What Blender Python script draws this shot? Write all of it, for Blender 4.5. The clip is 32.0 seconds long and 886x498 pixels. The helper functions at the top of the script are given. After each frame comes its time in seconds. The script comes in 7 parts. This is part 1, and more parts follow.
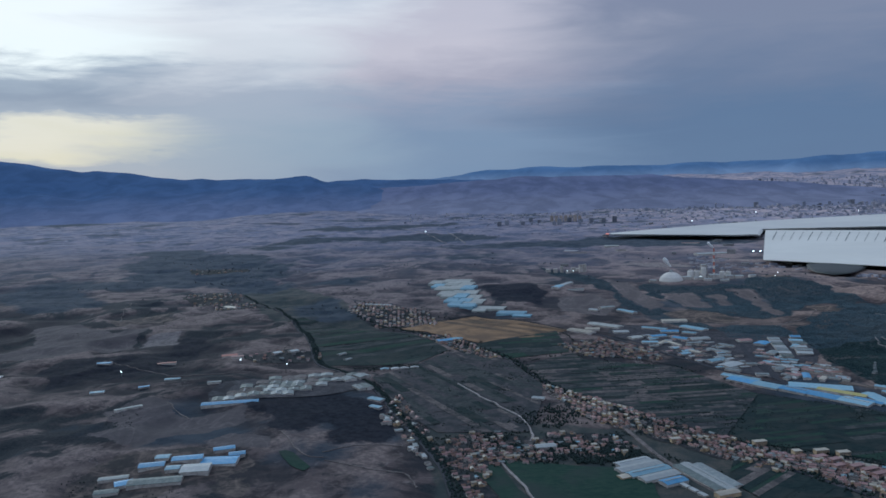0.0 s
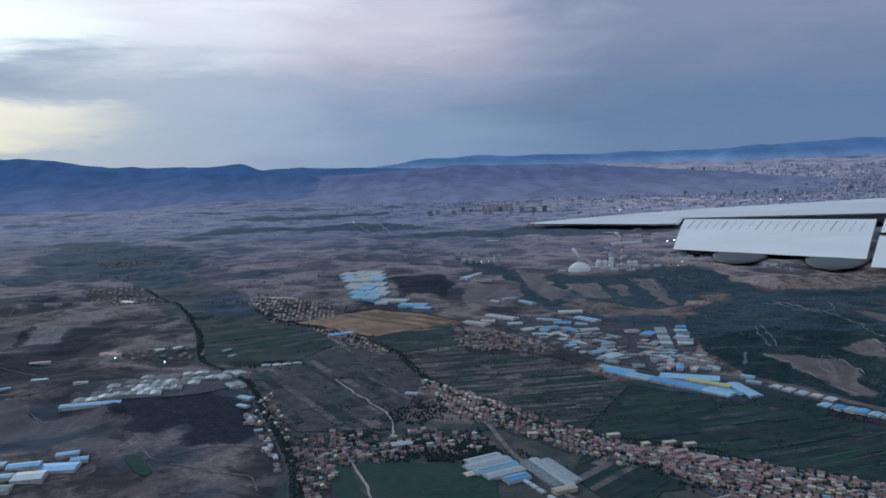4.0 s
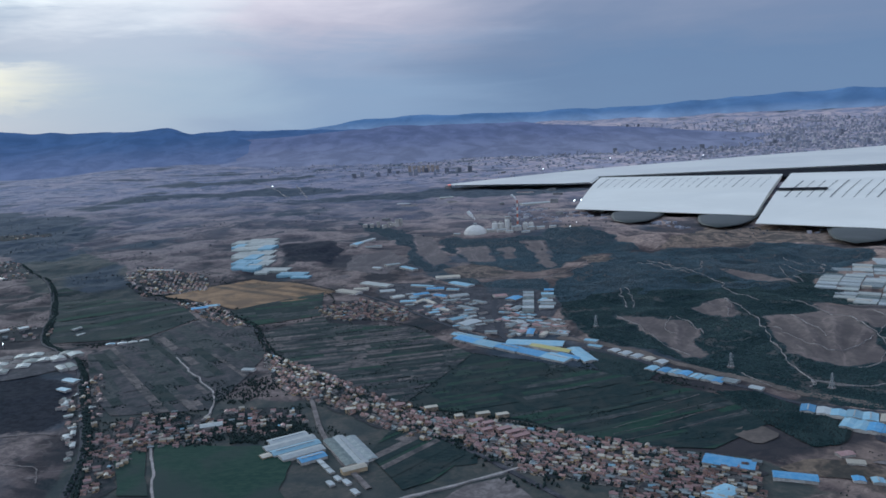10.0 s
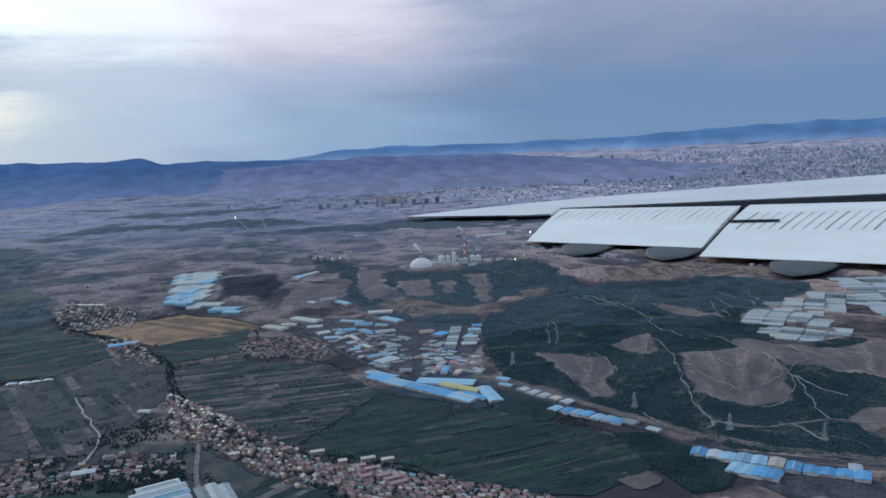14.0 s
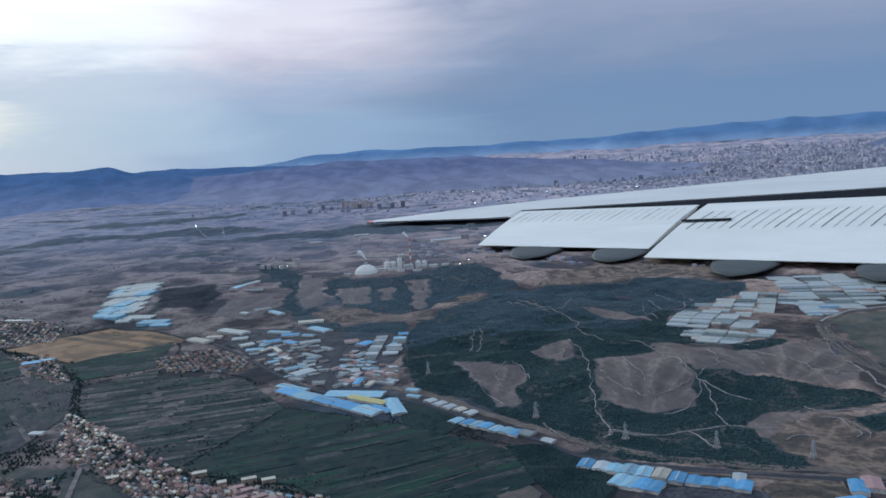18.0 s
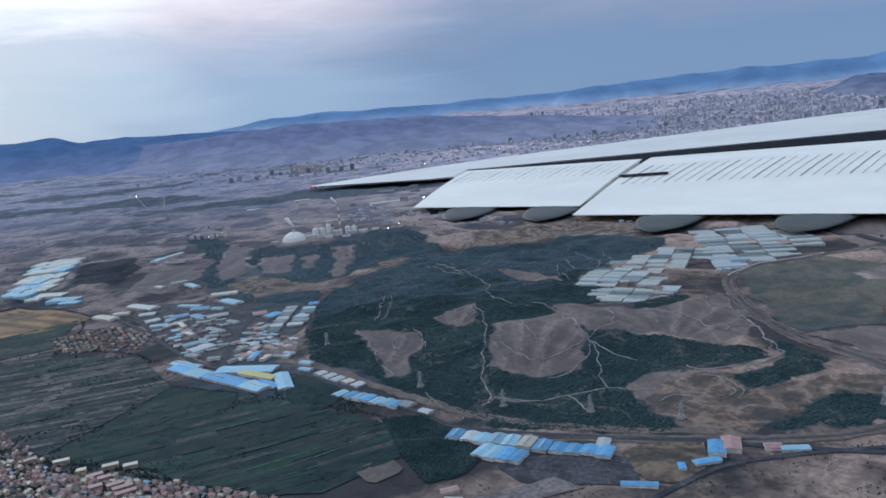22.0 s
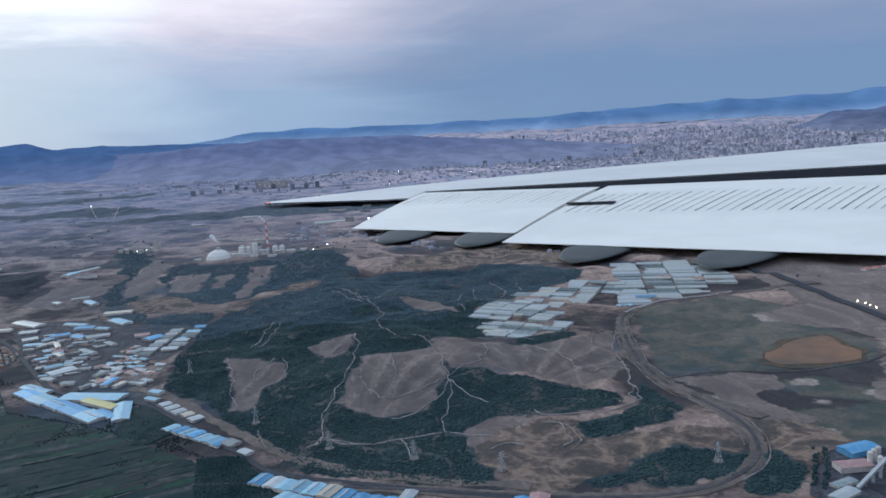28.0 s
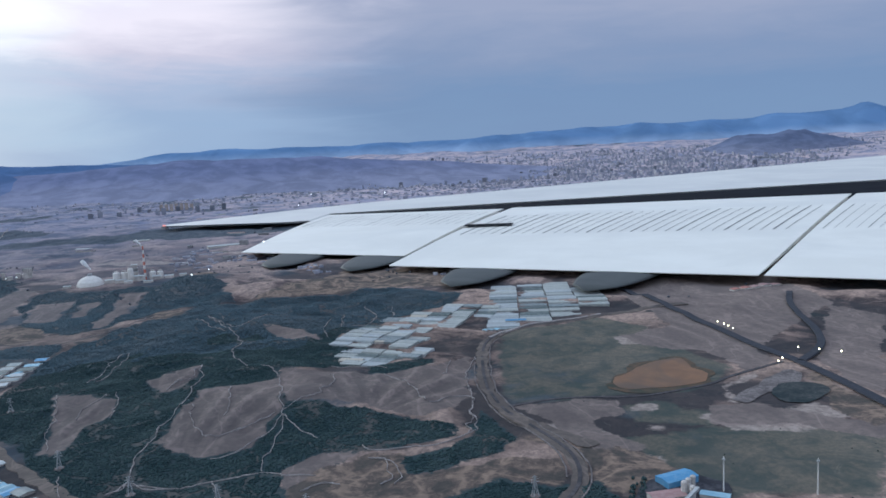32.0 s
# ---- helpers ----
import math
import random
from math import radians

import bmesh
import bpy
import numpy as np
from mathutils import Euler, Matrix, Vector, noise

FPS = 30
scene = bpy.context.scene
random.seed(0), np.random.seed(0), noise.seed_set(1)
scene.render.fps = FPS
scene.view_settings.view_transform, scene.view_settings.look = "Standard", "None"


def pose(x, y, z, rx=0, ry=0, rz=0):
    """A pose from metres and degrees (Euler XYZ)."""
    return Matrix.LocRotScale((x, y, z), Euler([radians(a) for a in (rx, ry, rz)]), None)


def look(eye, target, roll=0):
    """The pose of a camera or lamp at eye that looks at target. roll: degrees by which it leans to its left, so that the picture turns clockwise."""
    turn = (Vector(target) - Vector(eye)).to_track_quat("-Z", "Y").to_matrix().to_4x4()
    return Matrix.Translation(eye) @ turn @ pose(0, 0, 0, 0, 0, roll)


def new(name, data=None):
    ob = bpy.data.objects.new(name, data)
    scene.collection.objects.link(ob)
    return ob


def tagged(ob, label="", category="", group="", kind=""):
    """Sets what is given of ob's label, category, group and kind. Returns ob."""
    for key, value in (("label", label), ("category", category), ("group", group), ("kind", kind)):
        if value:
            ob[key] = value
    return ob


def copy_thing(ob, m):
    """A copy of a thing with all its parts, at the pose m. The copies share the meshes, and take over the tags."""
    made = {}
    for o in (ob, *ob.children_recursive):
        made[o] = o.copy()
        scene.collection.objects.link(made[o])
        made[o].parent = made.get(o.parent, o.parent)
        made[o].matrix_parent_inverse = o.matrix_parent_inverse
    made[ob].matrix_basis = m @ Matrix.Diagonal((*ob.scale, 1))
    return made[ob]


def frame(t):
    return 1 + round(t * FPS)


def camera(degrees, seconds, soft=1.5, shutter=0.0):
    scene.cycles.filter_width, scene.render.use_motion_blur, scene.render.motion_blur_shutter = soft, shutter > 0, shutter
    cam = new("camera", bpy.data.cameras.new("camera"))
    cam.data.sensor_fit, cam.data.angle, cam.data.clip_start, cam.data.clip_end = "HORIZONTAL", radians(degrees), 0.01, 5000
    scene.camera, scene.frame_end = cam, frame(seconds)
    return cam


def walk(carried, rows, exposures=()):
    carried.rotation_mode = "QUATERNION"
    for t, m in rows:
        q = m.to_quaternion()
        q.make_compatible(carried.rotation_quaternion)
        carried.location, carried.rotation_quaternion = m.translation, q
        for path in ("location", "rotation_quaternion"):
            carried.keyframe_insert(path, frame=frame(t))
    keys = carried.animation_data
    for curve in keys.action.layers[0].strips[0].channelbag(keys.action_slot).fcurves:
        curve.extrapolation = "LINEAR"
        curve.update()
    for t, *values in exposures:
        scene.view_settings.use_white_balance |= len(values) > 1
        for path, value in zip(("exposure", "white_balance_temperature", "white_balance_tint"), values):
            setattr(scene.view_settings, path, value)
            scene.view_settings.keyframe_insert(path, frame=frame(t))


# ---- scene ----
# The land is a model at about one eighth of its size, so that the far mountains lie within the camera's reach:
# the aircraft flies about 104 m over it, along +x. y points away from the cabin window.
cam = camera(59.6, 32.0, soft=1.65)
PATH = [
    (0, -141.68, -26.63, 102.17, 5.789, -4.877, -1.740),
    (0.5, -137.31, -25.68, 102.40, 6.830, -2.980, -1.074),
    (1, -132.93, -24.74, 102.61, 6.944, -2.350, -0.786),
    (1.5, -128.56, -23.81, 102.82, 6.609, -3.285, -0.913),
    (2, -124.18, -22.89, 103.02, 5.388, -4.638, -1.173),
    (2.5, -119.80, -21.98, 103.21, 4.267, -5.810, -1.259),
    (3, -115.41, -21.08, 103.40, 2.975, -6.347, -1.328),
    (3.5, -111.02, -20.18, 103.57, 2.347, -6.096, -1.535),
    (5.5, -93.43, -16.69, 104.19, 0.173, -5.723, -0.947),
    (6, -89.03, -15.84, 104.32, -0.171, -5.461, -0.540),
    (6.5, -84.62, -14.99, 104.45, -0.326, -4.451, -0.745),
    (7, -80.20, -14.16, 104.57, 0.096, -4.039, -0.737),
    (7.5, -75.78, -13.32, 104.68, 0.169, -4.364, -1.381),
    (8, -71.36, -12.50, 104.78, -0.051, -4.528, -1.507),
    (8.5, -66.94, -11.68, 104.87, -0.188, -4.650, -1.536),
    (9, -62.51, -10.87, 104.96, -2.053, -5.211, -1.449),
    (9.5, -58.07, -10.06, 105.03, -2.644, -6.556, -1.650),
    (10, -53.63, -9.26, 105.10, -1.803, -8.959, -2.574),
    (10.5, -49.19, -8.47, 105.16, -1.722, -9.617, -2.982),
    (11, -44.74, -7.68, 105.21, -2.423, -9.420, -2.737),
    (11.5, -40.29, -6.89, 105.26, -3.063, -8.874, -2.425),
    (12, -35.83, -6.11, 105.29, -3.494, -7.988, -2.302),
    (12.5, -31.37, -5.33, 105.32, -3.872, -7.135, -2.136),
    (13, -26.91, -4.56, 105.34, -3.727, -6.892, -2.120),
    (13.5, -22.43, -3.79, 105.35, -3.057, -6.921, -2.378),
    (14, -17.96, -3.03, 105.35, -3.200, -6.801, -2.440),
    (14.5, -13.48, -2.27, 105.34, -3.211, -6.418, -2.256),
    (16.5, 4.50, 0.75, 105.24, -3.221, -6.763, -2.979),
    (17, 9.01, 1.50, 105.19, -3.683, -6.855, -3.370),
    (17.5, 13.52, 2.24, 105.14, -4.103, -6.529, -3.374),
    (18, 18.04, 2.99, 105.08, -4.541, -6.653, -3.433),
    (18.5, 22.57, 3.73, 105.00, -4.804, -6.714, -3.688),
    (19, 27.10, 4.47, 104.92, -4.840, -6.723, -4.248),
    (19.5, 31.64, 5.21, 104.84, -5.010, -7.775, -4.273),
    (20, 36.18, 5.95, 104.74, -4.948, -10.509, -4.368),
    (20.5, 40.73, 6.69, 104.64, -4.219, -11.800, -4.984),
    (21, 45.29, 7.43, 104.52, -4.381, -10.781, -5.470),
    (21.5, 49.85, 8.17, 104.40, -5.375, -10.376, -5.476),
    (22, 54.41, 8.91, 104.27, -6.723, -9.789, -5.107),
    (22.5, 58.99, 9.65, 104.14, -7.498, -9.443, -4.687),
    (23, 63.57, 10.39, 103.99, -7.959, -8.464, -3.827),
    (23.5, 68.16, 11.13, 103.84, -8.087, -8.425, -3.367),
    (24, 72.75, 11.87, 103.68, -8.094, -7.907, -2.946),
    (24.5, 77.35, 12.62, 103.51, -8.372, -7.603, -2.477),
    (25, 81.96, 13.36, 103.33, -8.180, -8.069, -2.493),
    (25.5, 86.58, 14.11, 103.14, -8.048, -8.431, -2.574),
    (27.5, 105.11, 17.13, 102.31, -7.797, -8.307, -2.929),
    (28, 109.76, 17.89, 102.09, -7.762, -8.385, -2.990),
    (28.5, 114.41, 18.65, 101.85, -8.182, -8.343, -2.899),
    (29, 119.08, 19.42, 101.61, -8.436, -8.395, -2.907),
    (29.5, 123.75, 20.19, 101.35, -8.665, -8.362, -2.815),
    (30, 128.43, 20.97, 101.09, -8.804, -8.275, -2.805),
    (30.5, 133.12, 21.75, 100.83, -8.993, -8.152, -2.741),
    (31, 137.82, 22.54, 100.55, -9.080, -8.065, -2.765),
    (31.5, 142.52, 23.33, 100.26, -9.250, -8.221, -2.933),
    (32, 147.24, 24.12, 99.97, -13.237, -7.056, -2.727),
]


def aim(x, y, z, yaw, pitch, roll):
    turn = Matrix.Rotation(radians(yaw), 4, "Z") @ Matrix.Rotation(radians(90 + pitch), 4, "X") @ Matrix.Rotation(radians(roll), 4, "Z")
    return Matrix.Translation((x, y, z)) @ turn


walk(cam, [(t, aim(*row)) for t, *row in PATH],
     [(0.0, -0.57, 4840, -4), (1.0, -0.72, 4810, -4), (2.0, -0.70, 4820, -4), (3.0, -0.42, 4830, -3), (6.0, -0.40, 4800, -3), (8.0, -0.40, 4850, -4), (9.0, -0.28, 4900, -4), (11.0, -0.14, 4890, -4), (12.0, -0.03, 4880, -4), (14.0, -0.08, 4880, -4), (18.0, -0.04, 4920, -5), (20.0, 0.00, 4960, -4), (22.0, 0.10, 5000, -4), (25.0, 0.06, 4970, -4), (32.0, 0.09, 5000, -3)])


# ---- node helpers ----
class Nodes:
    """Short calls for building a node tree."""

    def __init__(self, tree):
        self.tree = tree
        tree.nodes.clear()

    def add(self, kind):
        return self.tree.nodes.new(kind)

    def put(self, node, key, value):
        socket = node.inputs[key]
        if isinstance(value, bpy.types.NodeSocket):
            self.tree.links.new(value, socket)
        else:
            socket.default_value = value

    def math(self, op, a, b=0.0, clamp=False):
        node = self.add("ShaderNodeMath")
        node.operation, node.use_clamp = op, clamp
        self.put(node, 0, a)
        self.put(node, 1, b)
        return node.outputs[0]

    def step(self, value, low, high, to_low=0.0, to_high=1.0):
        node = self.add("ShaderNodeMapRange")
        node.interpolation_type = "SMOOTHSTEP"
        for key, v in (("Value", value), ("From Min", low), ("From Max", high), ("To Min", to_low), ("To Max", to_high)):
            self.put(node, key, v)
        return node.outputs[0]

    def ramp(self, value, *stops):
        node = self.add("ShaderNodeValToRGB")
        ramp = node.color_ramp
        while len(ramp.elements) < len(stops):
            ramp.elements.new(0.5)
        for element, (place, colour) in zip(ramp.elements, stops):
            element.position = place
            element.color = (*colour, 1)
        self.put(node, 0, value)
        return node.outputs[0]

    def mix(self, factor, a, b, blend="MIX"):
        node = self.add("ShaderNodeMix")
        node.data_type, node.blend_type = "RGBA", blend
        self.put(node, 0, factor)
        for key, v in ((6, a), (7, b)):
            self.put(node, key, (*v, 1) if isinstance(v, tuple) and len(v) == 3 else v)
        return node.outputs[2]

    def noise(self, vector, scale, detail=4.0, rough=0.55, warp=0.0, stretch=None):
        if stretch:
            at = self.add("ShaderNodeMapping")
            self.put(at, "Vector", vector)
            at.inputs["Scale"].default_value = stretch
            vector = at.outputs[0]
        node = self.add("ShaderNodeTexNoise")
        for key, v in (("Vector", vector), ("Scale", scale), ("Detail", detail), ("Roughness", rough), ("Distortion", warp)):
            self.put(node, key, v)
        return node.outputs[0]


# ---- sky: a broken overcast at dusk, bright where the sun has gone behind the cloud ----
SUN_TURN, SUN_RISE = -33.0, 9.0
world = bpy.data.worlds.new("dusk_sky")
scene.world = world
world.use_nodes = True
n = Nodes(world.node_tree)
way = n.add("ShaderNodeTexCoord").outputs["Generated"]
split = n.add("ShaderNodeSeparateXYZ")
n.put(split, 0, way)
round_turn = n.math("MULTIPLY", n.math("ARCTAN2", split.outputs[0], split.outputs[1]), 57.2958)
rise = n.math("MULTIPLY", n.math("ARCSINE", split.outputs[2]), 57.2958)
streak = n.noise(way, 3.2, 5.0, 0.55, 0.6, (1.0, 1.0, 6.0))
fine = n.noise(way, 9.0, 6.0, 0.6, 0.3, (1.0, 1.0, 5.0))
high = n.math("ADD", rise, n.math("MULTIPLY", n.math("SUBTRACT", streak, 0.5), 5.0))
high = n.math("ADD", high, n.math("MULTIPLY", n.math("SUBTRACT", fine, 0.5), 3.0))
lift = n.math("DIVIDE", high, 40.0, clamp=True)
side = n.math("ADD", round_turn, n.math("MULTIPLY", n.math("SUBTRACT", streak, 0.5), 22.0))
sunset = n.ramp(lift, (0.0, (0.42, 0.5, 0.6)), (0.055, (0.5, 0.55, 0.62)), (0.07, (1.05, 0.92, 0.68)), (0.11, (1.15, 1.0, 0.78)), (0.128, (0.5, 0.54, 0.62)),
                (0.165, (0.36, 0.42, 0.53)), (0.205, (0.5, 0.55, 0.63)), (0.232, (1.45, 1.36, 1.2)), (0.32, (1.5, 1.38, 1.24)), (0.37, (0.72, 0.75, 0.8)), (0.75, (0.84, 0.84, 0.88)), (1.0, (0.74, 0.76, 0.83)))
west = n.ramp(lift, (0.0, (0.42, 0.5, 0.6)), (0.08, (0.5, 0.55, 0.62)), (0.12, (0.56, 0.58, 0.64)), (0.17, (0.62, 0.61, 0.66)), (0.225, (1.08, 0.98, 0.92)),
              (0.29, (1.25, 1.12, 1.03)), (0.36, (0.8, 0.76, 0.8)), (0.75, (0.8, 0.81, 0.86)), (1.0, (0.74, 0.76, 0.83)))
middle = n.ramp(lift, (0.0, (0.33, 0.41, 0.54)), (0.09, (0.36, 0.42, 0.54)), (0.14, (0.44, 0.46, 0.56)), (0.19, (0.68, 0.58, 0.62)),
                (0.25, (0.96, 0.8, 0.79)), (0.5, (0.74, 0.68, 0.74)), (0.75, (0.72, 0.74, 0.82)), (1.0, (0.74, 0.76, 0.83)))
east = n.ramp(lift, (0.0, (0.23, 0.3, 0.43)), (0.1, (0.22, 0.28, 0.41)), (0.17, (0.275, 0.305, 0.415)), (0.25, (0.375, 0.37, 0.455)),
              (0.45, (0.38, 0.36, 0.455)), (0.75, (0.62, 0.65, 0.74)), (1.0, (0.74, 0.76, 0.83)))
cloud = n.mix(n.step(side, -31.0, -22.0), sunset, west)
cloud = n.mix(n.step(side, -17.0, -6.0), cloud, middle)
cloud = n.mix(n.step(side, -3.0, 12.0), cloud, east)
clear = n.add("ShaderNodeTexSky")
clear.sky_type, clear.sun_disc, clear.sun_elevation, clear.sun_rotation = "NISHITA", False, radians(SUN_RISE), radians(SUN_TURN)
faint = n.mix(1.0, clear.outputs[0], (0.05, 0.05, 0.05), "MULTIPLY")
sky = n.mix(1.0, n.mix(0.93, faint, cloud), (1.1, 1.0, 0.96), "MULTIPLY")
glow = n.add("ShaderNodeBackground")
n.put(glow, "Color", sky)
n.put(glow, "Strength", 1.0)
n.tree.links.new(glow.outputs[0], n.add("ShaderNodeOutputWorld").inputs[0])

sun = new("sun", bpy.data.lights.new("sun", "SUN"))
sun.data.energy, sun.data.angle, sun.data.color = 1.4, radians(10), (1.0, 0.87, 0.74)
toward = Vector((math.sin(radians(SUN_TURN)) * math.cos(radians(SUN_RISE + 9)), math.cos(radians(SUN_TURN)) * math.cos(radians(SUN_RISE + 9)), math.sin(radians(SUN_RISE + 9))))
sun.matrix_world = look(tuple(toward * 900), (0, 0, 0))


# ---- materials ----
# bluish haze mixed into the base colours of ground, crops and yards
COOL_GROUND = (0.87, 0.93, 1.07, 1)


def surface(name, make, rough=0.85, metal=0.0, bump=0.0, bump_scale=1.0, glow=None, random_mix=0.0, shine=0.1, tint=None, islands=0.0):
    """A procedural material. make(n, place) gives the colour from object-space or world-space metres."""
    m = bpy.data.materials.new(name)
    m.use_nodes = True
    n = Nodes(m.node_tree)
    place = n.add("ShaderNodeNewGeometry").outputs["Position"]
    colour = make(n, place)
    if random_mix:
        dice = n.add("ShaderNodeObjectInfo").outputs["Random"]
        colour = n.mix(1.0, colour, n.ramp(dice, (0.0, (1 - random_mix,) * 3), (1.0, (1.0, 1.0, 1.0))), "MULTIPLY")
    if islands:
        dice = n.add("ShaderNodeNewGeometry").outputs["Random Per Island"]
        colour = n.mix(1.0, colour, n.ramp(dice, (0.0, (1 - islands,) * 3), (0.75, (1.0, 1.0, 1.0)), (1.0, (1.15, 1.15, 1.15))), "MULTIPLY")
    if tint:
        colour = n.mix(1.0, colour, tint, "MULTIPLY")
    body = n.add("ShaderNodeBsdfPrincipled")
    n.put(body, "Base Color", colour)
    n.put(body, "Roughness", rough)
    n.put(body, "Metallic", metal)
    n.put(body, "Specular IOR Level", shine)
    if glow:
        n.put(body, "Emission Color", (*glow[0], 1))
        n.put(body, "Emission Strength", glow[1])
    if bump:
        relief = n.add("ShaderNodeBump")
        n.put(relief, "Height", n.noise(place, bump_scale, 5.0, 0.65))
        n.put(relief, "Strength", bump)
        n.put(relief, "Distance", 0.3)
        n.put(body, "Normal", relief.outputs[0])
    n.tree.links.new(body.outputs[0], n.add("ShaderNodeOutputMaterial").inputs[0])
    return m


def mottled(a, b, scale, c=None, scale_c=0.02, low=0.35, high=0.65, stretch=None):
    """Two tones mixed by fine noise, and a third by broad noise."""
    def make(n, place):
        colour = n.mix(n.step(n.noise(place, scale, 6.0, 0.65, 0.4, stretch), low, high), a, b)
        if c:
            colour = n.mix(n.step(n.noise(place, scale_c, 5.0, 0.6, 0.8), 0.42, 0.66), colour, c)
        return colour
    return make


def soil_colour(n, place):
    """Dry loess hills: bare slopes, paler worn ground, winding paths, low scrub; bare pale crests and dark hollows that
    also shade the relief; haze-tinted farmland further out.
    """
    dry = n.mix(n.step(n.noise(place, 0.045, 7.0, 0.65, 1.5), 0.42, 0.58), (0.042, 0.036, 0.037), (0.125, 0.097, 0.087))
    dry = n.mix(n.math("MULTIPLY", n.step(n.noise(place, 0.016, 7.0, 0.62, 1.2), 0.48, 0.6), 0.7), dry, n.mix(n.step(n.noise(place, 0.12, 5.0, 0.7, 1.0), 0.4, 0.62), (0.12, 0.096, 0.086), (0.23, 0.178, 0.145)))
    dry = n.mix(n.math("MULTIPLY", n.step(n.noise(place, 0.14, 6.0, 0.7, 0.8), 0.52, 0.66), 0.65), dry, (0.165, 0.132, 0.116))
    dry = n.mix(n.math("MULTIPLY", n.step(n.noise(place, 0.5, 6.0, 0.75), 0.5, 0.68), 0.35), dry, (0.046, 0.042, 0.042))
    dry = n.mix(n.math("MULTIPLY", n.step(n.noise(place, 1.8, 4.0, 0.75), 0.54, 0.68), 0.25), dry, (0.2, 0.165, 0.15))
    winding = n.math("ABSOLUTE", n.math("SUBTRACT", n.noise(place, 0.03, 3.0, 0.5, 0.6), 0.5))
    worn = n.math("MULTIPLY", n.step(winding, 0.0, 0.006, 1.0, 0.0), n.step(n.noise(place, 0.08, 2.0), 0.46, 0.58))
    dry = n.mix(n.math("MULTIPLY", worn, 0.75), dry, (0.28, 0.235, 0.205))
    # bare pale crests and dark scrubby hollows, doubling as painted relief shading
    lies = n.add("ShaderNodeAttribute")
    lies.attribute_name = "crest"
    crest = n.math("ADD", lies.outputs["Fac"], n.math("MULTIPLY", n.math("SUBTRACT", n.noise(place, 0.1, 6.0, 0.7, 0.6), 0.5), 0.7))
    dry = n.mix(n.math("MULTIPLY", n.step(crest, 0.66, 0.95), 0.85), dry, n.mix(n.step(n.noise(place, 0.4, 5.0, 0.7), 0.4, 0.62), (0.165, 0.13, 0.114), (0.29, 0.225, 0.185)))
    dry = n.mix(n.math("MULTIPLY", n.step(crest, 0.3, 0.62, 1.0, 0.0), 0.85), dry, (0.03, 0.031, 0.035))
    scrub = n.mix(n.step(n.noise(place, 0.9, 5.0, 0.75), 0.38, 0.62), (0.014, 0.021, 0.026), (0.038, 0.043, 0.045))
    split = n.add("ShaderNodeSeparateXYZ")
    n.put(split, 0, place)
    lush = n.step(split.outputs[0], -260.0, 260.0, -0.02, -0.11)
    cover = n.step(n.math("ADD", n.noise(place, 0.013, 8.0, 0.6, 1.2), lush), 0.5, 0.55)
    tufts = n.step(n.noise(place, 0.16, 6.0, 0.72, 0.6), 0.56, 0.66)
    near = n.mix(n.math("MULTIPLY", n.math("MAXIMUM", cover, n.math("MULTIPLY", tufts, 0.7)), 0.93), dry, scrub)
    # distance blends in the plain's colour, which has the haze mixed in
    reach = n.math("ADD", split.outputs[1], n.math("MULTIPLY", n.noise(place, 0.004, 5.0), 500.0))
    return n.mix(n.step(reach, 750.0, 1900.0), near, far_haze_colour(n, place))


def far_haze_colour(n, place):
    """The far plain: mauve stubble and dull blue-green farmland in small uneven patches, dark tree lines, pale worn
    spots, all tinted for haze.
    """
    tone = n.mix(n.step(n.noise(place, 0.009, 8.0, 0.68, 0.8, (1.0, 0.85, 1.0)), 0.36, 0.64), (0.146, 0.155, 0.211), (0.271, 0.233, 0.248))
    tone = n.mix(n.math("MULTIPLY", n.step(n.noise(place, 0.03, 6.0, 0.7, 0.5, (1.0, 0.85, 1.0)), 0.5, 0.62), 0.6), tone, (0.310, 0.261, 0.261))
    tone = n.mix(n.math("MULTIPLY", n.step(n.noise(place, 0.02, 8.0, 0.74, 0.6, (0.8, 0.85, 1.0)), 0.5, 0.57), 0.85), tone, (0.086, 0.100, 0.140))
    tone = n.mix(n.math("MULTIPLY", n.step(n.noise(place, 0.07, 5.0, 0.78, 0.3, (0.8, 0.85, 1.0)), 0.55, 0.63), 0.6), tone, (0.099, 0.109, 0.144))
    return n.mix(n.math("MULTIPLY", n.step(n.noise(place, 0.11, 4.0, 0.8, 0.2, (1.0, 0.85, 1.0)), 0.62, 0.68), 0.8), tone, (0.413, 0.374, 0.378))


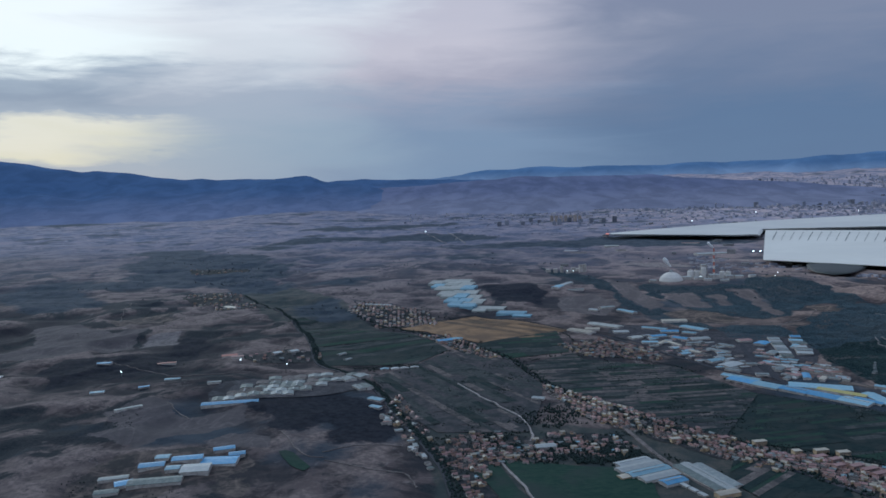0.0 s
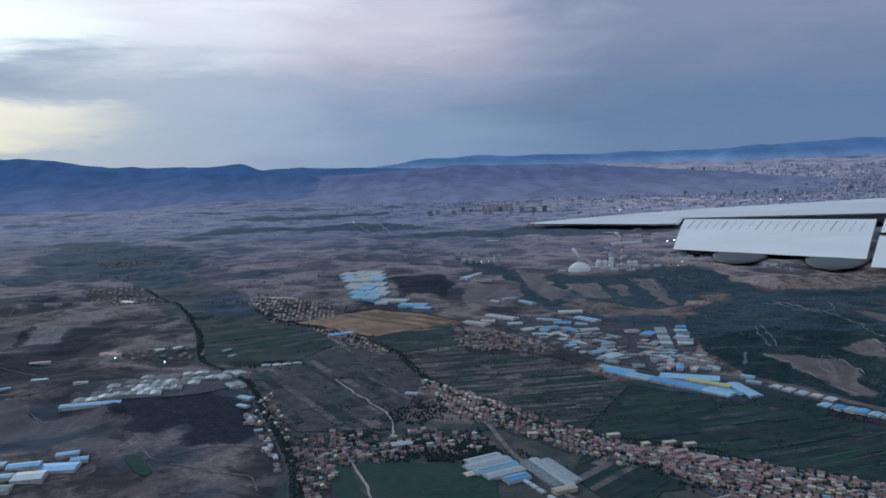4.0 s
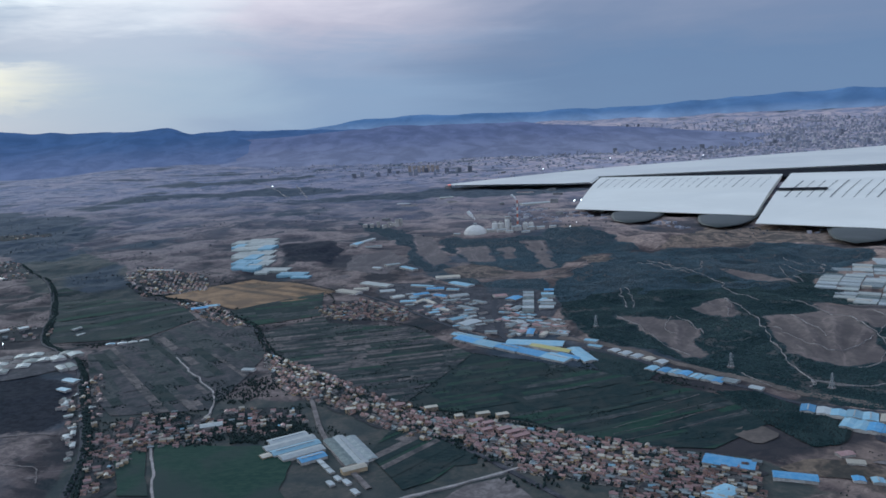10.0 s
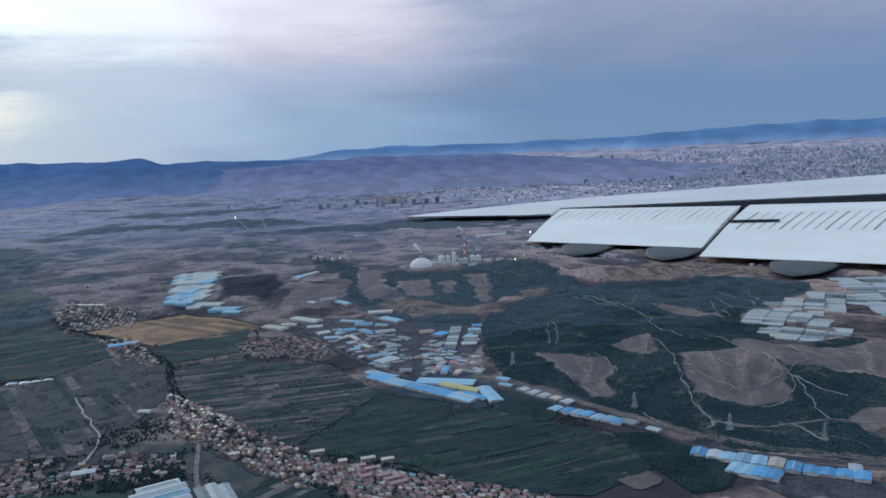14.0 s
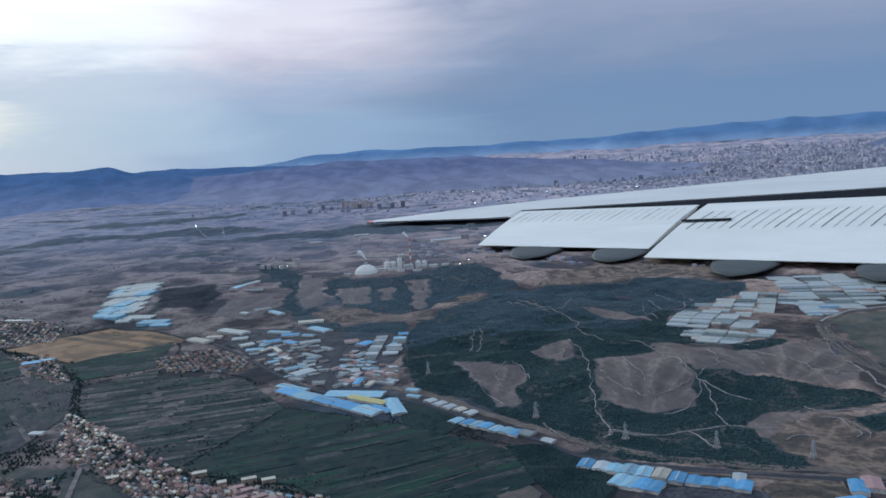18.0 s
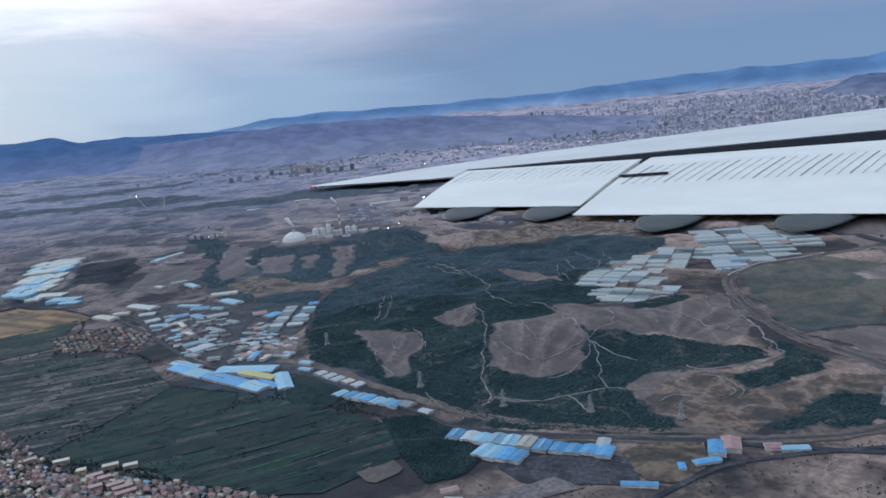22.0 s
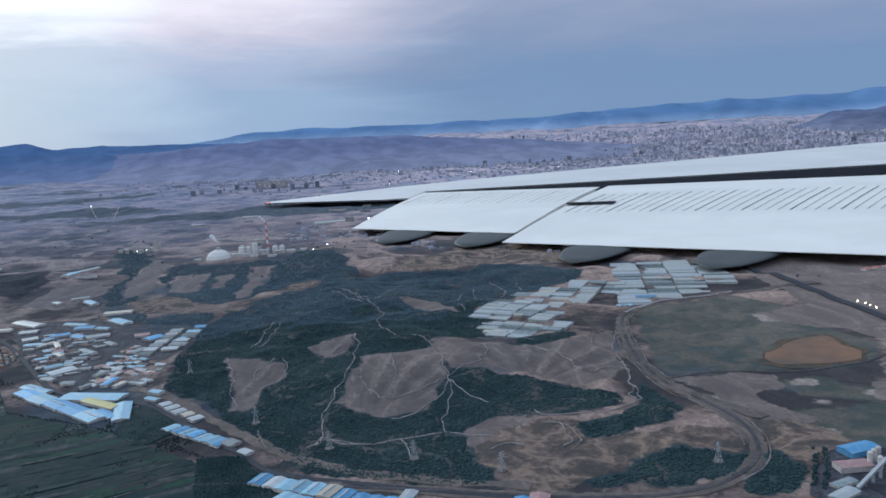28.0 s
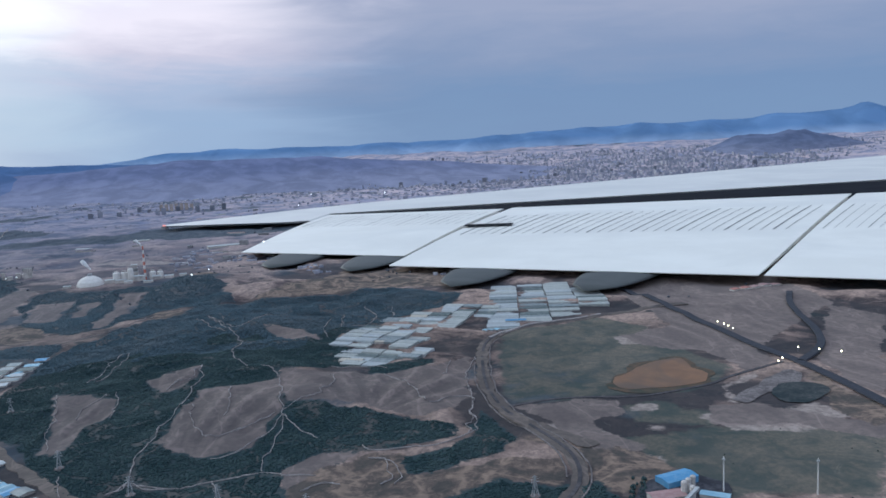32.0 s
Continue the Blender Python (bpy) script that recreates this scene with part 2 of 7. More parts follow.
def bare_colour(n, place):
    """Bare slope: fine mottling, pale ridge lines and dark gullies between them, with relief shading put into the
    colour.
    """
    tone = n.mix(n.step(n.noise(place, 0.35, 6.0, 0.7, 0.4), 0.35, 0.65), (0.102, 0.09, 0.085), (0.142, 0.12, 0.11))
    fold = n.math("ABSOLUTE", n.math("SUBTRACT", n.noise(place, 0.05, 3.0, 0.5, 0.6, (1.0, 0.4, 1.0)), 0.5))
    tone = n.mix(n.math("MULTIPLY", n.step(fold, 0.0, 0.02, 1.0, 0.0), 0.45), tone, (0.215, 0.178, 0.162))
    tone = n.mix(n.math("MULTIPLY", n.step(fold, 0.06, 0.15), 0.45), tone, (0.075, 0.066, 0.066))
    # worn pale fan ridges, darker ground between: also paints the relief's shade
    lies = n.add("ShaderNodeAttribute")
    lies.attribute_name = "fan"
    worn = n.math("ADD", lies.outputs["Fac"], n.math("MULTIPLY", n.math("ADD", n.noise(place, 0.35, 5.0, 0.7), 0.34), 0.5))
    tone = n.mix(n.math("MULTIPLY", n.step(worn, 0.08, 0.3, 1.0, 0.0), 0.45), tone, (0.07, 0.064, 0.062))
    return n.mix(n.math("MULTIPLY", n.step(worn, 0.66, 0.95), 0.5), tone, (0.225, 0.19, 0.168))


BARE = surface("bare_slope", bare_colour, 0.95, bump=0.6, bump_scale=0.3)
def tan_colour(n, place):
    """Eroded tan bank: pale crests, brown sides, dark scrub in the gullies."""
    tone = n.mix(n.step(n.noise(place, 0.4, 6.0, 0.72, 0.6), 0.4, 0.66), (0.07, 0.06, 0.054), (0.155, 0.122, 0.098))
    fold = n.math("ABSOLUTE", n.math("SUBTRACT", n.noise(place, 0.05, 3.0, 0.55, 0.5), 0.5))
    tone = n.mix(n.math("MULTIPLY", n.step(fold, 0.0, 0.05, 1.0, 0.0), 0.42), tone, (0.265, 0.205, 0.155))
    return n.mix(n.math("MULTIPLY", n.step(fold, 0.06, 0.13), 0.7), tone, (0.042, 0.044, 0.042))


TAN = surface("tan_earth", tan_colour, 0.95, bump=0.6, bump_scale=0.4)
def wood_colour(n, place):
    """Under trees: near-black hollows, grey-green thin places, brown gaps; tinted paler and bluer further back for
    haze.
    """
    tone = n.mix(n.step(n.noise(place, 0.05, 6.0, 0.65, 0.8), 0.4, 0.62), (0.018, 0.034, 0.04), (0.03, 0.048, 0.053))
    tone = n.mix(n.math("MULTIPLY", n.step(n.noise(place, 0.3, 5.0, 0.7), 0.52, 0.66), 0.2), tone, (0.05, 0.056, 0.052))
    tone = n.mix(n.math("MULTIPLY", n.step(n.noise(place, 0.09, 5.0, 0.7, 1.0), 0.6, 0.72), 0.25), tone, (0.07, 0.066, 0.064))
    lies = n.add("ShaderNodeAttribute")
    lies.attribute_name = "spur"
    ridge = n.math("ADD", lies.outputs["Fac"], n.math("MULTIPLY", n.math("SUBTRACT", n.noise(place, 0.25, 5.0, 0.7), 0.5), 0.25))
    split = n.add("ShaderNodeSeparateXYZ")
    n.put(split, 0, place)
    # further back the floor is lightened and blued to paint haze
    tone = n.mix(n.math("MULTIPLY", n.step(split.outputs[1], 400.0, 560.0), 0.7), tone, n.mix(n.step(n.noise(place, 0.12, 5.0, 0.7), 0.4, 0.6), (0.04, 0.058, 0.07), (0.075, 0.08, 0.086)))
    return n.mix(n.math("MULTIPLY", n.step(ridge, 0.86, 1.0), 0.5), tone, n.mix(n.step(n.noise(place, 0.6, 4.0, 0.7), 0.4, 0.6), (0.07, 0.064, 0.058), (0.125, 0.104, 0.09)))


def land_colour(n, place):
    """The open ground, and over it what covers it, each with a broken edge."""
    tone = soil_colour(n, place)
    edge = n.math("MULTIPLY", n.math("SUBTRACT", n.noise(place, 0.3, 5.0, 0.7, 0.5), 0.5), 7.0)
    wide_edge = n.math("MULTIPLY", n.math("SUBTRACT", n.noise(place, 0.05, 7.0, 0.7, 0.5), 0.5), 36.0)
    layers = (("grass", 0.85, lambda: n.mix(n.step(n.noise(place, 0.07, 7.0, 0.7, 0.8), 0.38, 0.62), (0.044, 0.057, 0.053), n.mix(n.step(n.noise(place, 0.5, 5.0, 0.7), 0.4, 0.6), (0.068, 0.073, 0.061), (0.102, 0.095, 0.078))), edge, 1.5),
              ("belt", 0.92, lambda: n.mix(n.step(n.noise(place, 0.06, 6.0, 0.7), 0.4, 0.6), (0.032, 0.045, 0.058), (0.06, 0.072, 0.085)), wide_edge, 7.0),
              ("dark", 0.96, lambda: n.mix(n.step(n.noise(place, 0.3, 5.0, 0.7), 0.35, 0.65), (0.006, 0.01, 0.018), (0.025, 0.028, 0.037)), n.math("MULTIPLY", edge, 1.8), 2.0),
              ("pale", 0.8, lambda: n.mix(n.step(n.noise(place, 0.3, 5.0, 0.7), 0.35, 0.65), (0.16, 0.138, 0.125), (0.28, 0.245, 0.22)), edge, 1.2),
              ("bare", 0.95, lambda: bare_colour(n, place), edge, 0.5), ("tan", 0.95, lambda: tan_colour(n, place), edge, 0.6), ("wood", 0.96, lambda: wood_colour(n, place), edge, 0.6))
    for name, share, make, rim, soft in layers:
        lies = n.add("ShaderNodeAttribute")
        lies.attribute_name = name
        tone = n.mix(n.math("MULTIPLY", n.step(n.math("ADD", lies.outputs["Fac"], rim), -soft, soft), share), tone, make())
    # haze put in: bluer in the west, paler towards the plain; soil duller in the west, warmer and paler in the east
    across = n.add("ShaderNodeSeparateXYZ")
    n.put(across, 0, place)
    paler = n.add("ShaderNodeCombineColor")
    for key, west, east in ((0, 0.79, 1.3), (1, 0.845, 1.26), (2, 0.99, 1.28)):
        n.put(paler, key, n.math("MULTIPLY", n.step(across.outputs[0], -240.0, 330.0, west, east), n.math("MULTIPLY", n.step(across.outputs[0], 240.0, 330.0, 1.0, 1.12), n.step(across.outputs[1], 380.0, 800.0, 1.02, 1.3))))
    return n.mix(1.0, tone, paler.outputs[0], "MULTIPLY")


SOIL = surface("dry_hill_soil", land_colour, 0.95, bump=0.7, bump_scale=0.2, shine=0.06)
FLOOR_WOOD = surface("woodland_floor", mottled((0.013, 0.02, 0.02), (0.026, 0.034, 0.03), 0.5, (0.02, 0.03, 0.027), 0.04), 0.95, bump=0.6, bump_scale=1.2, tint=COOL_GROUND)
LEAF_DARK = surface("dark_pine_leaf", mottled((0.021, 0.04, 0.046), (0.034, 0.057, 0.061), 0.22, (0.05, 0.074, 0.077), 0.035), 0.95, shine=0.1)
# paler, bluer leaf copies for distant trees, with haze painted in
LEAF_HAZED = surface("hazed_pine_leaf", mottled((0.05, 0.078, 0.1), (0.07, 0.1, 0.124), 0.15, (0.088, 0.112, 0.132), 0.03), 0.95, shine=0.1)
LEAF_FAR = surface("far_hazed_leaf", mottled((0.08, 0.095, 0.12), (0.11, 0.12, 0.14), 0.1, (0.09, 0.1, 0.13), 0.01), 0.95)
LEAF_GREEN = surface("broad_leaf", mottled((0.02, 0.032, 0.03), (0.042, 0.056, 0.046), 0.9, (0.03, 0.042, 0.037), 0.06), 0.95, shine=0.1, tint=COOL_GROUND)
CROP_DARK = surface("dark_green_crop", mottled((0.013, 0.026, 0.027), (0.028, 0.043, 0.039), 0.8, (0.04, 0.047, 0.042), 0.08, stretch=(0.5, 1.4, 1)), 0.95, bump=0.3, tint=COOL_GROUND)
CROP_GREEN = surface("green_crop", mottled((0.019, 0.046, 0.033), (0.037, 0.066, 0.044), 0.7, (0.044, 0.056, 0.048), 0.03, stretch=(0.5, 1.4, 1)), 0.95, bump=0.3, tint=COOL_GROUND)
CROP_OLIVE = surface("olive_stubble", mottled((0.046, 0.054, 0.052), (0.092, 0.088, 0.078), 0.5, (0.03, 0.04, 0.04), 0.09), 0.95, bump=0.3, tint=COOL_GROUND)
CROP_BROWN = surface("ploughed_field", mottled((0.105, 0.09, 0.08), (0.2, 0.165, 0.142), 0.5, (0.055, 0.054, 0.052), 0.09), 0.95, bump=0.3, tint=COOL_GROUND)
CROP_FALLOW = surface("purplish_fallow", mottled((0.058, 0.055, 0.056), (0.098, 0.086, 0.083), 0.4, (0.036, 0.043, 0.044), 0.1), 0.95, bump=0.3, tint=COOL_GROUND)
CROP_ORANGE = surface("ripe_orange_field", mottled((0.215, 0.142, 0.086), (0.3, 0.205, 0.128), 0.35, (0.15, 0.108, 0.078), 0.06, stretch=(0.35, 1.6, 1)), 0.95, bump=0.3)
CROP_STUBBLE = surface("orange_brown_stubble", mottled((0.12, 0.088, 0.064), (0.18, 0.127, 0.088), 0.35, (0.09, 0.075, 0.06), 0.06, stretch=(0.35, 1.6, 1)), 0.95, bump=0.3)
POND = surface("muddy_pond", mottled((0.16, 0.088, 0.046), (0.21, 0.116, 0.058), 0.08, (0.1, 0.072, 0.05), 0.03), 0.5, shine=0.2)
MUD = surface("damp_brown_mud", mottled((0.08, 0.068, 0.055), (0.125, 0.088, 0.062), 0.3, (0.055, 0.06, 0.05), 0.08), 0.9)
ASPHALT = surface("asphalt", mottled((0.045, 0.045, 0.05), (0.07, 0.068, 0.072), 0.6, (0.055, 0.055, 0.06), 0.1), 0.85, tint=COOL_GROUND)
TRACK = surface("dusty_track", mottled((0.15, 0.125, 0.11), (0.26, 0.22, 0.19), 0.7, (0.12, 0.1, 0.09), 0.15), 0.95, tint=COOL_GROUND)
BALLAST = surface("brown_ballast", mottled((0.075, 0.066, 0.064), (0.12, 0.105, 0.098), 0.6, (0.06, 0.056, 0.056), 0.1), 0.95, tint=COOL_GROUND)
GRAVEL = surface("pale_track", mottled((0.3, 0.26, 0.225), (0.46, 0.4, 0.345), 0.8, (0.27, 0.23, 0.2), 0.1), 0.95, tint=COOL_GROUND)
YARD = surface("yard_concrete", mottled((0.05, 0.048, 0.052), (0.112, 0.104, 0.104), 0.7, (0.04, 0.039, 0.043), 0.1), 0.9, tint=COOL_GROUND)
VILLAGE_EARTH = surface("village_earth", mottled((0.028, 0.031, 0.034), (0.07, 0.063, 0.06), 0.6, (0.022, 0.03, 0.03), 0.12), 0.95, tint=COOL_GROUND)


def sheet_metal(name, base, other, rough=0.6):
    def make(n, place):
        worn = n.mix(n.step(n.noise(place, 0.5, 5.0, 0.7), 0.4, 0.68), base, other)
        wave = n.add("ShaderNodeTexWave")
        n.put(wave, "Vector", n.add("ShaderNodeTexCoord").outputs["Object"])
        n.put(wave, "Scale", 0.8)
        seam = n.step(wave.outputs["Fac"], 0.0, 0.14, 0.82, 1.0)
        grey = n.add("ShaderNodeCombineColor")
        for key in range(3):
            n.put(grey, key, seam)
        return n.mix(1.0, worn, grey.outputs[0], "MULTIPLY")
    return surface(name, make, rough, random_mix=0.3, islands=0.25, shine=0.3)


ROOF_BLUE = sheet_metal("blue_sheet_roof", (0.13, 0.34, 0.62), (0.22, 0.42, 0.66))
ROOF_SKY = sheet_metal("pale_blue_sheet_roof", (0.28, 0.47, 0.62), (0.39, 0.55, 0.65))
ROOF_WHITE = sheet_metal("white_sheet_roof", (0.43, 0.47, 0.5), (0.54, 0.56, 0.57))
ROOF_GREY = sheet_metal("grey_fibre_roof", (0.24, 0.28, 0.3), (0.36, 0.39, 0.4))
ROOF_WORN = sheet_metal("weathered_green_grey_roof", (0.13, 0.165, 0.17), (0.23, 0.26, 0.26), 0.7)
ROOF_RED = sheet_metal("red_roof", (0.36, 0.14, 0.12), (0.44, 0.22, 0.18))
ROOF_PINK = sheet_metal("faded_pink_roof", (0.36, 0.22, 0.22), (0.42, 0.29, 0.28))
ROOF_YELLOW = sheet_metal("yellow_sheet_roof", (0.62, 0.56, 0.2), (0.66, 0.62, 0.34))
ROOF_CREAM = sheet_metal("cream_roof", (0.5, 0.46, 0.39), (0.6, 0.55, 0.47))
ROOF_TILE = surface("clay_tile_roof", mottled((0.36, 0.225, 0.2), (0.46, 0.31, 0.28), 1.5, (0.25, 0.185, 0.175), 0.3), 0.9, random_mix=0.45, islands=0.5)
ROOF_SLATE = surface("grey_tile_roof", mottled((0.15, 0.15, 0.155), (0.25, 0.235, 0.23), 1.5, (0.2, 0.17, 0.17), 0.3), 0.9, random_mix=0.4, islands=0.5)
FILM = sheet_metal("greenhouse_film", (0.43, 0.455, 0.445), (0.56, 0.575, 0.555), 0.5)
WALL_WHITE = surface("whitewashed_wall", mottled((0.6, 0.565, 0.54), (0.76, 0.72, 0.69), 1.0, (0.46, 0.43, 0.41), 0.4), 0.9, random_mix=0.35, islands=0.35)
WALL_OCHRE = surface("ochre_render", mottled((0.58, 0.44, 0.28), (0.68, 0.54, 0.36), 0.8, (0.5, 0.38, 0.26), 0.3), 0.9, random_mix=0.2, islands=0.35)
WALL_PINK = surface("pink_render", mottled((0.54, 0.36, 0.31), (0.64, 0.45, 0.39), 0.8, (0.46, 0.33, 0.3), 0.3), 0.9, random_mix=0.25, islands=0.35)
WALL_GREY = surface("grey_concrete", mottled((0.28, 0.28, 0.29), (0.38, 0.38, 0.39), 0.4, (0.23, 0.23, 0.25), 0.1), 0.9, random_mix=0.35, islands=0.35)
# far walls: blue-grey haze put into the wall colour
WALL_FAR = surface("hazed_tower_wall", mottled((0.27, 0.29, 0.36), (0.33, 0.335, 0.39), 0.2, (0.25, 0.27, 0.34), 0.05), 0.9, random_mix=0.5)
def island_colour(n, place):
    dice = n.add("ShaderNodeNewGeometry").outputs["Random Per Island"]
    # tone differs by block; the blue-grey cast is painted haze
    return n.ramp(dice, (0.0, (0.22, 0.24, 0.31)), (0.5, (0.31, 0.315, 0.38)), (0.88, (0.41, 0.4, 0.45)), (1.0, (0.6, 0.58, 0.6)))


WALL_PALE = surface("pale_tower_wall", mottled((0.42, 0.36, 0.33), (0.5, 0.43, 0.4), 0.2, (0.36, 0.32, 0.31), 0.05), 0.9, random_mix=0.25)
CITY_MASS = surface("hazed_city_wall", island_colour, 0.9)
GLASS_DARK = surface("dark_window_band", mottled((0.05, 0.06, 0.075), (0.08, 0.09, 0.11), 0.6), 0.25, shine=0.5)
STEEL = surface("galvanised_steel", mottled((0.34, 0.36, 0.38), (0.45, 0.46, 0.48), 1.2), 0.55, 0.3, shine=0.5)
STACK_RED = surface("chimney_red_band", mottled((0.42, 0.13, 0.1), (0.48, 0.18, 0.14), 0.6), 0.8)
STACK_WHITE = surface("chimney_white_band", mottled((0.62, 0.6, 0.58), (0.72, 0.7, 0.68), 0.6), 0.8)
STEAM = surface("white_steam", mottled((0.8, 0.8, 0.82), (0.86, 0.86, 0.87), 0.3), 1.0)
LAMP_WARM = surface("lit_street_lamp", lambda n, place: (1.0, 0.82, 0.5, 1), glow=((1.0, 0.8, 0.45), 9.0))
LAMP_WHITE = surface("lit_flood_lamp", lambda n, place: (1.0, 0.97, 0.9, 1), glow=((1.0, 0.95, 0.88), 7.0))
LAMP_RED = surface("lit_red_tip_lamp", lambda n, place: (1.0, 0.35, 0.28, 1), glow=((1.0, 0.3, 0.22), 0.5))
WING_WHITE = surface("wing_paint", mottled((0.79, 0.775, 0.72), (0.85, 0.835, 0.78), 0.012, (0.755, 0.745, 0.7), 0.006), 0.42, shine=0.5)
WING_GREY = surface("wing_grey_paint", mottled((0.66, 0.65, 0.63), (0.72, 0.71, 0.68), 0.01, (0.62, 0.615, 0.6), 0.004), 0.45, shine=0.5)
# near-black without sheen: shade of the wing's gaps put into the colour
WING_DARK = surface("wing_gap_shade", mottled((0.008, 0.009, 0.014), (0.014, 0.016, 0.022), 0.02), 0.9, shine=0.05)
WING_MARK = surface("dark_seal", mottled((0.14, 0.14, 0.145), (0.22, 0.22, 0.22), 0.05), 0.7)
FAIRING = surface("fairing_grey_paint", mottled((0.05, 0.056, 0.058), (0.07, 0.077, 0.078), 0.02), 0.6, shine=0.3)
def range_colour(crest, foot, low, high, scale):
    """Darker crests over a paler foot, a painted haze gradient by height, mottled by noise."""
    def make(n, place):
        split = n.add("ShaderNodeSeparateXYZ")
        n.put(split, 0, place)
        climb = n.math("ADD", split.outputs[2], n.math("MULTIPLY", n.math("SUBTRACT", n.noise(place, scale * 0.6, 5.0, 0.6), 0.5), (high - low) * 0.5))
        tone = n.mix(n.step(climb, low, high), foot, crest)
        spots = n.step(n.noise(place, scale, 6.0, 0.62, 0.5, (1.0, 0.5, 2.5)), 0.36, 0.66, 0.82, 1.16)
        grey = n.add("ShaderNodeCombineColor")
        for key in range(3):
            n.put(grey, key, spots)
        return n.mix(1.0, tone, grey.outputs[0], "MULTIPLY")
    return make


# blue haze is painted in, partly as faint emission; the slopes give no light
RANGE_NEAR = surface("hazy_mountain_slope", range_colour((0.07, 0.105, 0.195), (0.18, 0.19, 0.27), -10.0, 120.0, 0.012), 1.0, glow=((0.09, 0.16, 0.36), 0.22), shine=0.0)
RANGE_MID = surface("hazy_foothill", range_colour((0.145, 0.155, 0.245), (0.22, 0.22, 0.29), 0.0, 90.0, 0.012), 1.0, glow=((0.12, 0.17, 0.34), 0.14), shine=0.0)
RANGE_FAR = surface("hazy_far_range", range_colour((0.105, 0.16, 0.275), (0.27, 0.32, 0.42), 100.0, 165.0, 0.004), 1.0, glow=((0.12, 0.2, 0.38), 0.3), shine=0.0)
HILL_CITY = surface("hazy_city_hill", range_colour((0.12, 0.135, 0.205), (0.19, 0.195, 0.26), 30.0, 100.0, 0.02), 1.0, glow=((0.12, 0.17, 0.34), 0.1), shine=0.0)


# ---- the shape of the land ----
def lattice(x, y, seed):
    """Smooth value noise in -1..1."""
    x, y = np.asarray(x, float), np.asarray(y, float)
    i, j = np.floor(x), np.floor(y)
    u, v = x - i, y - j
    u, v = u * u * (3 - 2 * u), v * v * (3 - 2 * v)

    def corner(a, b):
        h = np.sin(a * 127.1 + b * 311.7 + seed * 74.7) * 43758.5453
        return 2 * (h - np.floor(h)) - 1

    return (corner(i, j) * (1 - u) + corner(i + 1, j) * u) * (1 - v) + (corner(i, j + 1) * (1 - u) + corner(i + 1, j + 1) * u) * v


def rugged(x, y, size, seed, octaves=4):
    return sum(lattice(x / size * 2**k, y / size * 2**k, seed + k) / 2**k for k in range(octaves))


def ramped(v, low, high):
    u = np.clip((v - low) / (high - low), 0, 1)
    return u * u * (3 - 2 * u)


# centre, half-widths and height of each broad rise or hollow
RISES = [(-60, 400, 170, 170, -3.5), (150, 345, 42, 42, 7.0), (110, 400, 40, 35, 3.5), (120, 500, 70, 55, 4.0), (150, 640, 60, 40, 4.0), (92, 692, 30, 36, 8.5),
         (-130, 690, 45, 40, 6.0), (-330, 330, 90, 90, 4.0), (230, 300, 50, 40, 2.0), (60, 735, 90, 50, 3.0)]


def crests(x, y):
    """1 along the crests of the dry hills, falling to the hollows between them."""
    return 1 - np.abs(rugged(x, y, 58.0, 3, 4))


def spur_lines(x, y):
    """1 along the sharp spurs of the wooded hill."""
    return 1 - np.abs(rugged(x + 0.3 * y, y, 26.0, 45, 3))


# foot of each bare bowl, its centre, its half-width and how many ridges fan out from the foot
BOWLS = [(112, 284, 127, 330, 27, 27), (178, 300, 196, 342, 34, 25), (58, 312, 67, 356, 22, 23), (100, 358, 105, 388, 16, 21)]


def fanned(bowl, x, y):
    """1 along the ridges that fan out in a bare bowl, and how much of the bowl a place has."""
    fx, fy, cx, cy, r, k = bowl
    fan = 1 - np.abs(np.sin(k * 0.5 * np.arctan2(x - fx, y - fy) + 0.4 * rugged(x, y, 18.0, 47, 2)))
    return fan, np.exp(-((((x - cx) / r) ** 2 + ((y - cy) / r) ** 2) ** 2))


def height(x, y):
    x, y = np.asarray(x, float), np.asarray(y, float)
    z = sum(a * np.exp(-(((x - cx) / sx) ** 2) - ((y - cy) / sy) ** 2) for cx, cy, sx, sy, a in RISES)
    valley = np.exp(-(((x + 60) / 190) ** 4) - ((y - 390) / 170) ** 4)
    level_ground = np.exp(-(((x - 345) / 125) ** 4) - ((y - 300) / 150) ** 4)
    wild = (1 - 0.93 * valley) * (1 - 0.88 * level_ground)
    gully = crests(x, y)
    z = z + wild * (1.0 * rugged(x, y, 60.0, 11) + 4.6 * (gully - 0.6) * ramped(np.abs(x + 20) + 0.4 * y, 250, 420))
    spurs = np.exp(-(((x - 140) / 120) ** 4) - ((y - 520) / 250) ** 4)
    z = z + spurs * (2.4 * (0.55 - np.abs(rugged(x, y, 70.0, 41, 3))) + 2.7 * (spur_lines(x, y) - 0.5))
    for bowl in BOWLS:
        fan, share = fanned(bowl, x, y)
        z = z + 1.5 * (fan**2 - 0.3) * share
    far = ramped(y, 560, 1100) * 4.0 * rugged(x, y, 260.0, 21) + ramped(y, 1400, 3000) * 12.0 * rugged(x, y, 900.0, 31)
    level = np.exp(-(((x - 900) / 1100) ** 4) - ((y - 1250) / 750) ** 4)
    reach = np.hypot(x, y)
    climb = 92.0 * np.clip((reach - 2750) / 1750, 0, 1.2) ** 1.35 * ramped(np.degrees(np.arctan2(x, y)), -6, 10) * (y > 0)
    return z * (1 - 0.5 * level) + far * (1 - 0.85 * level) + climb


def up(x, y, above=0.0):
    return float(height(x, y)) + above


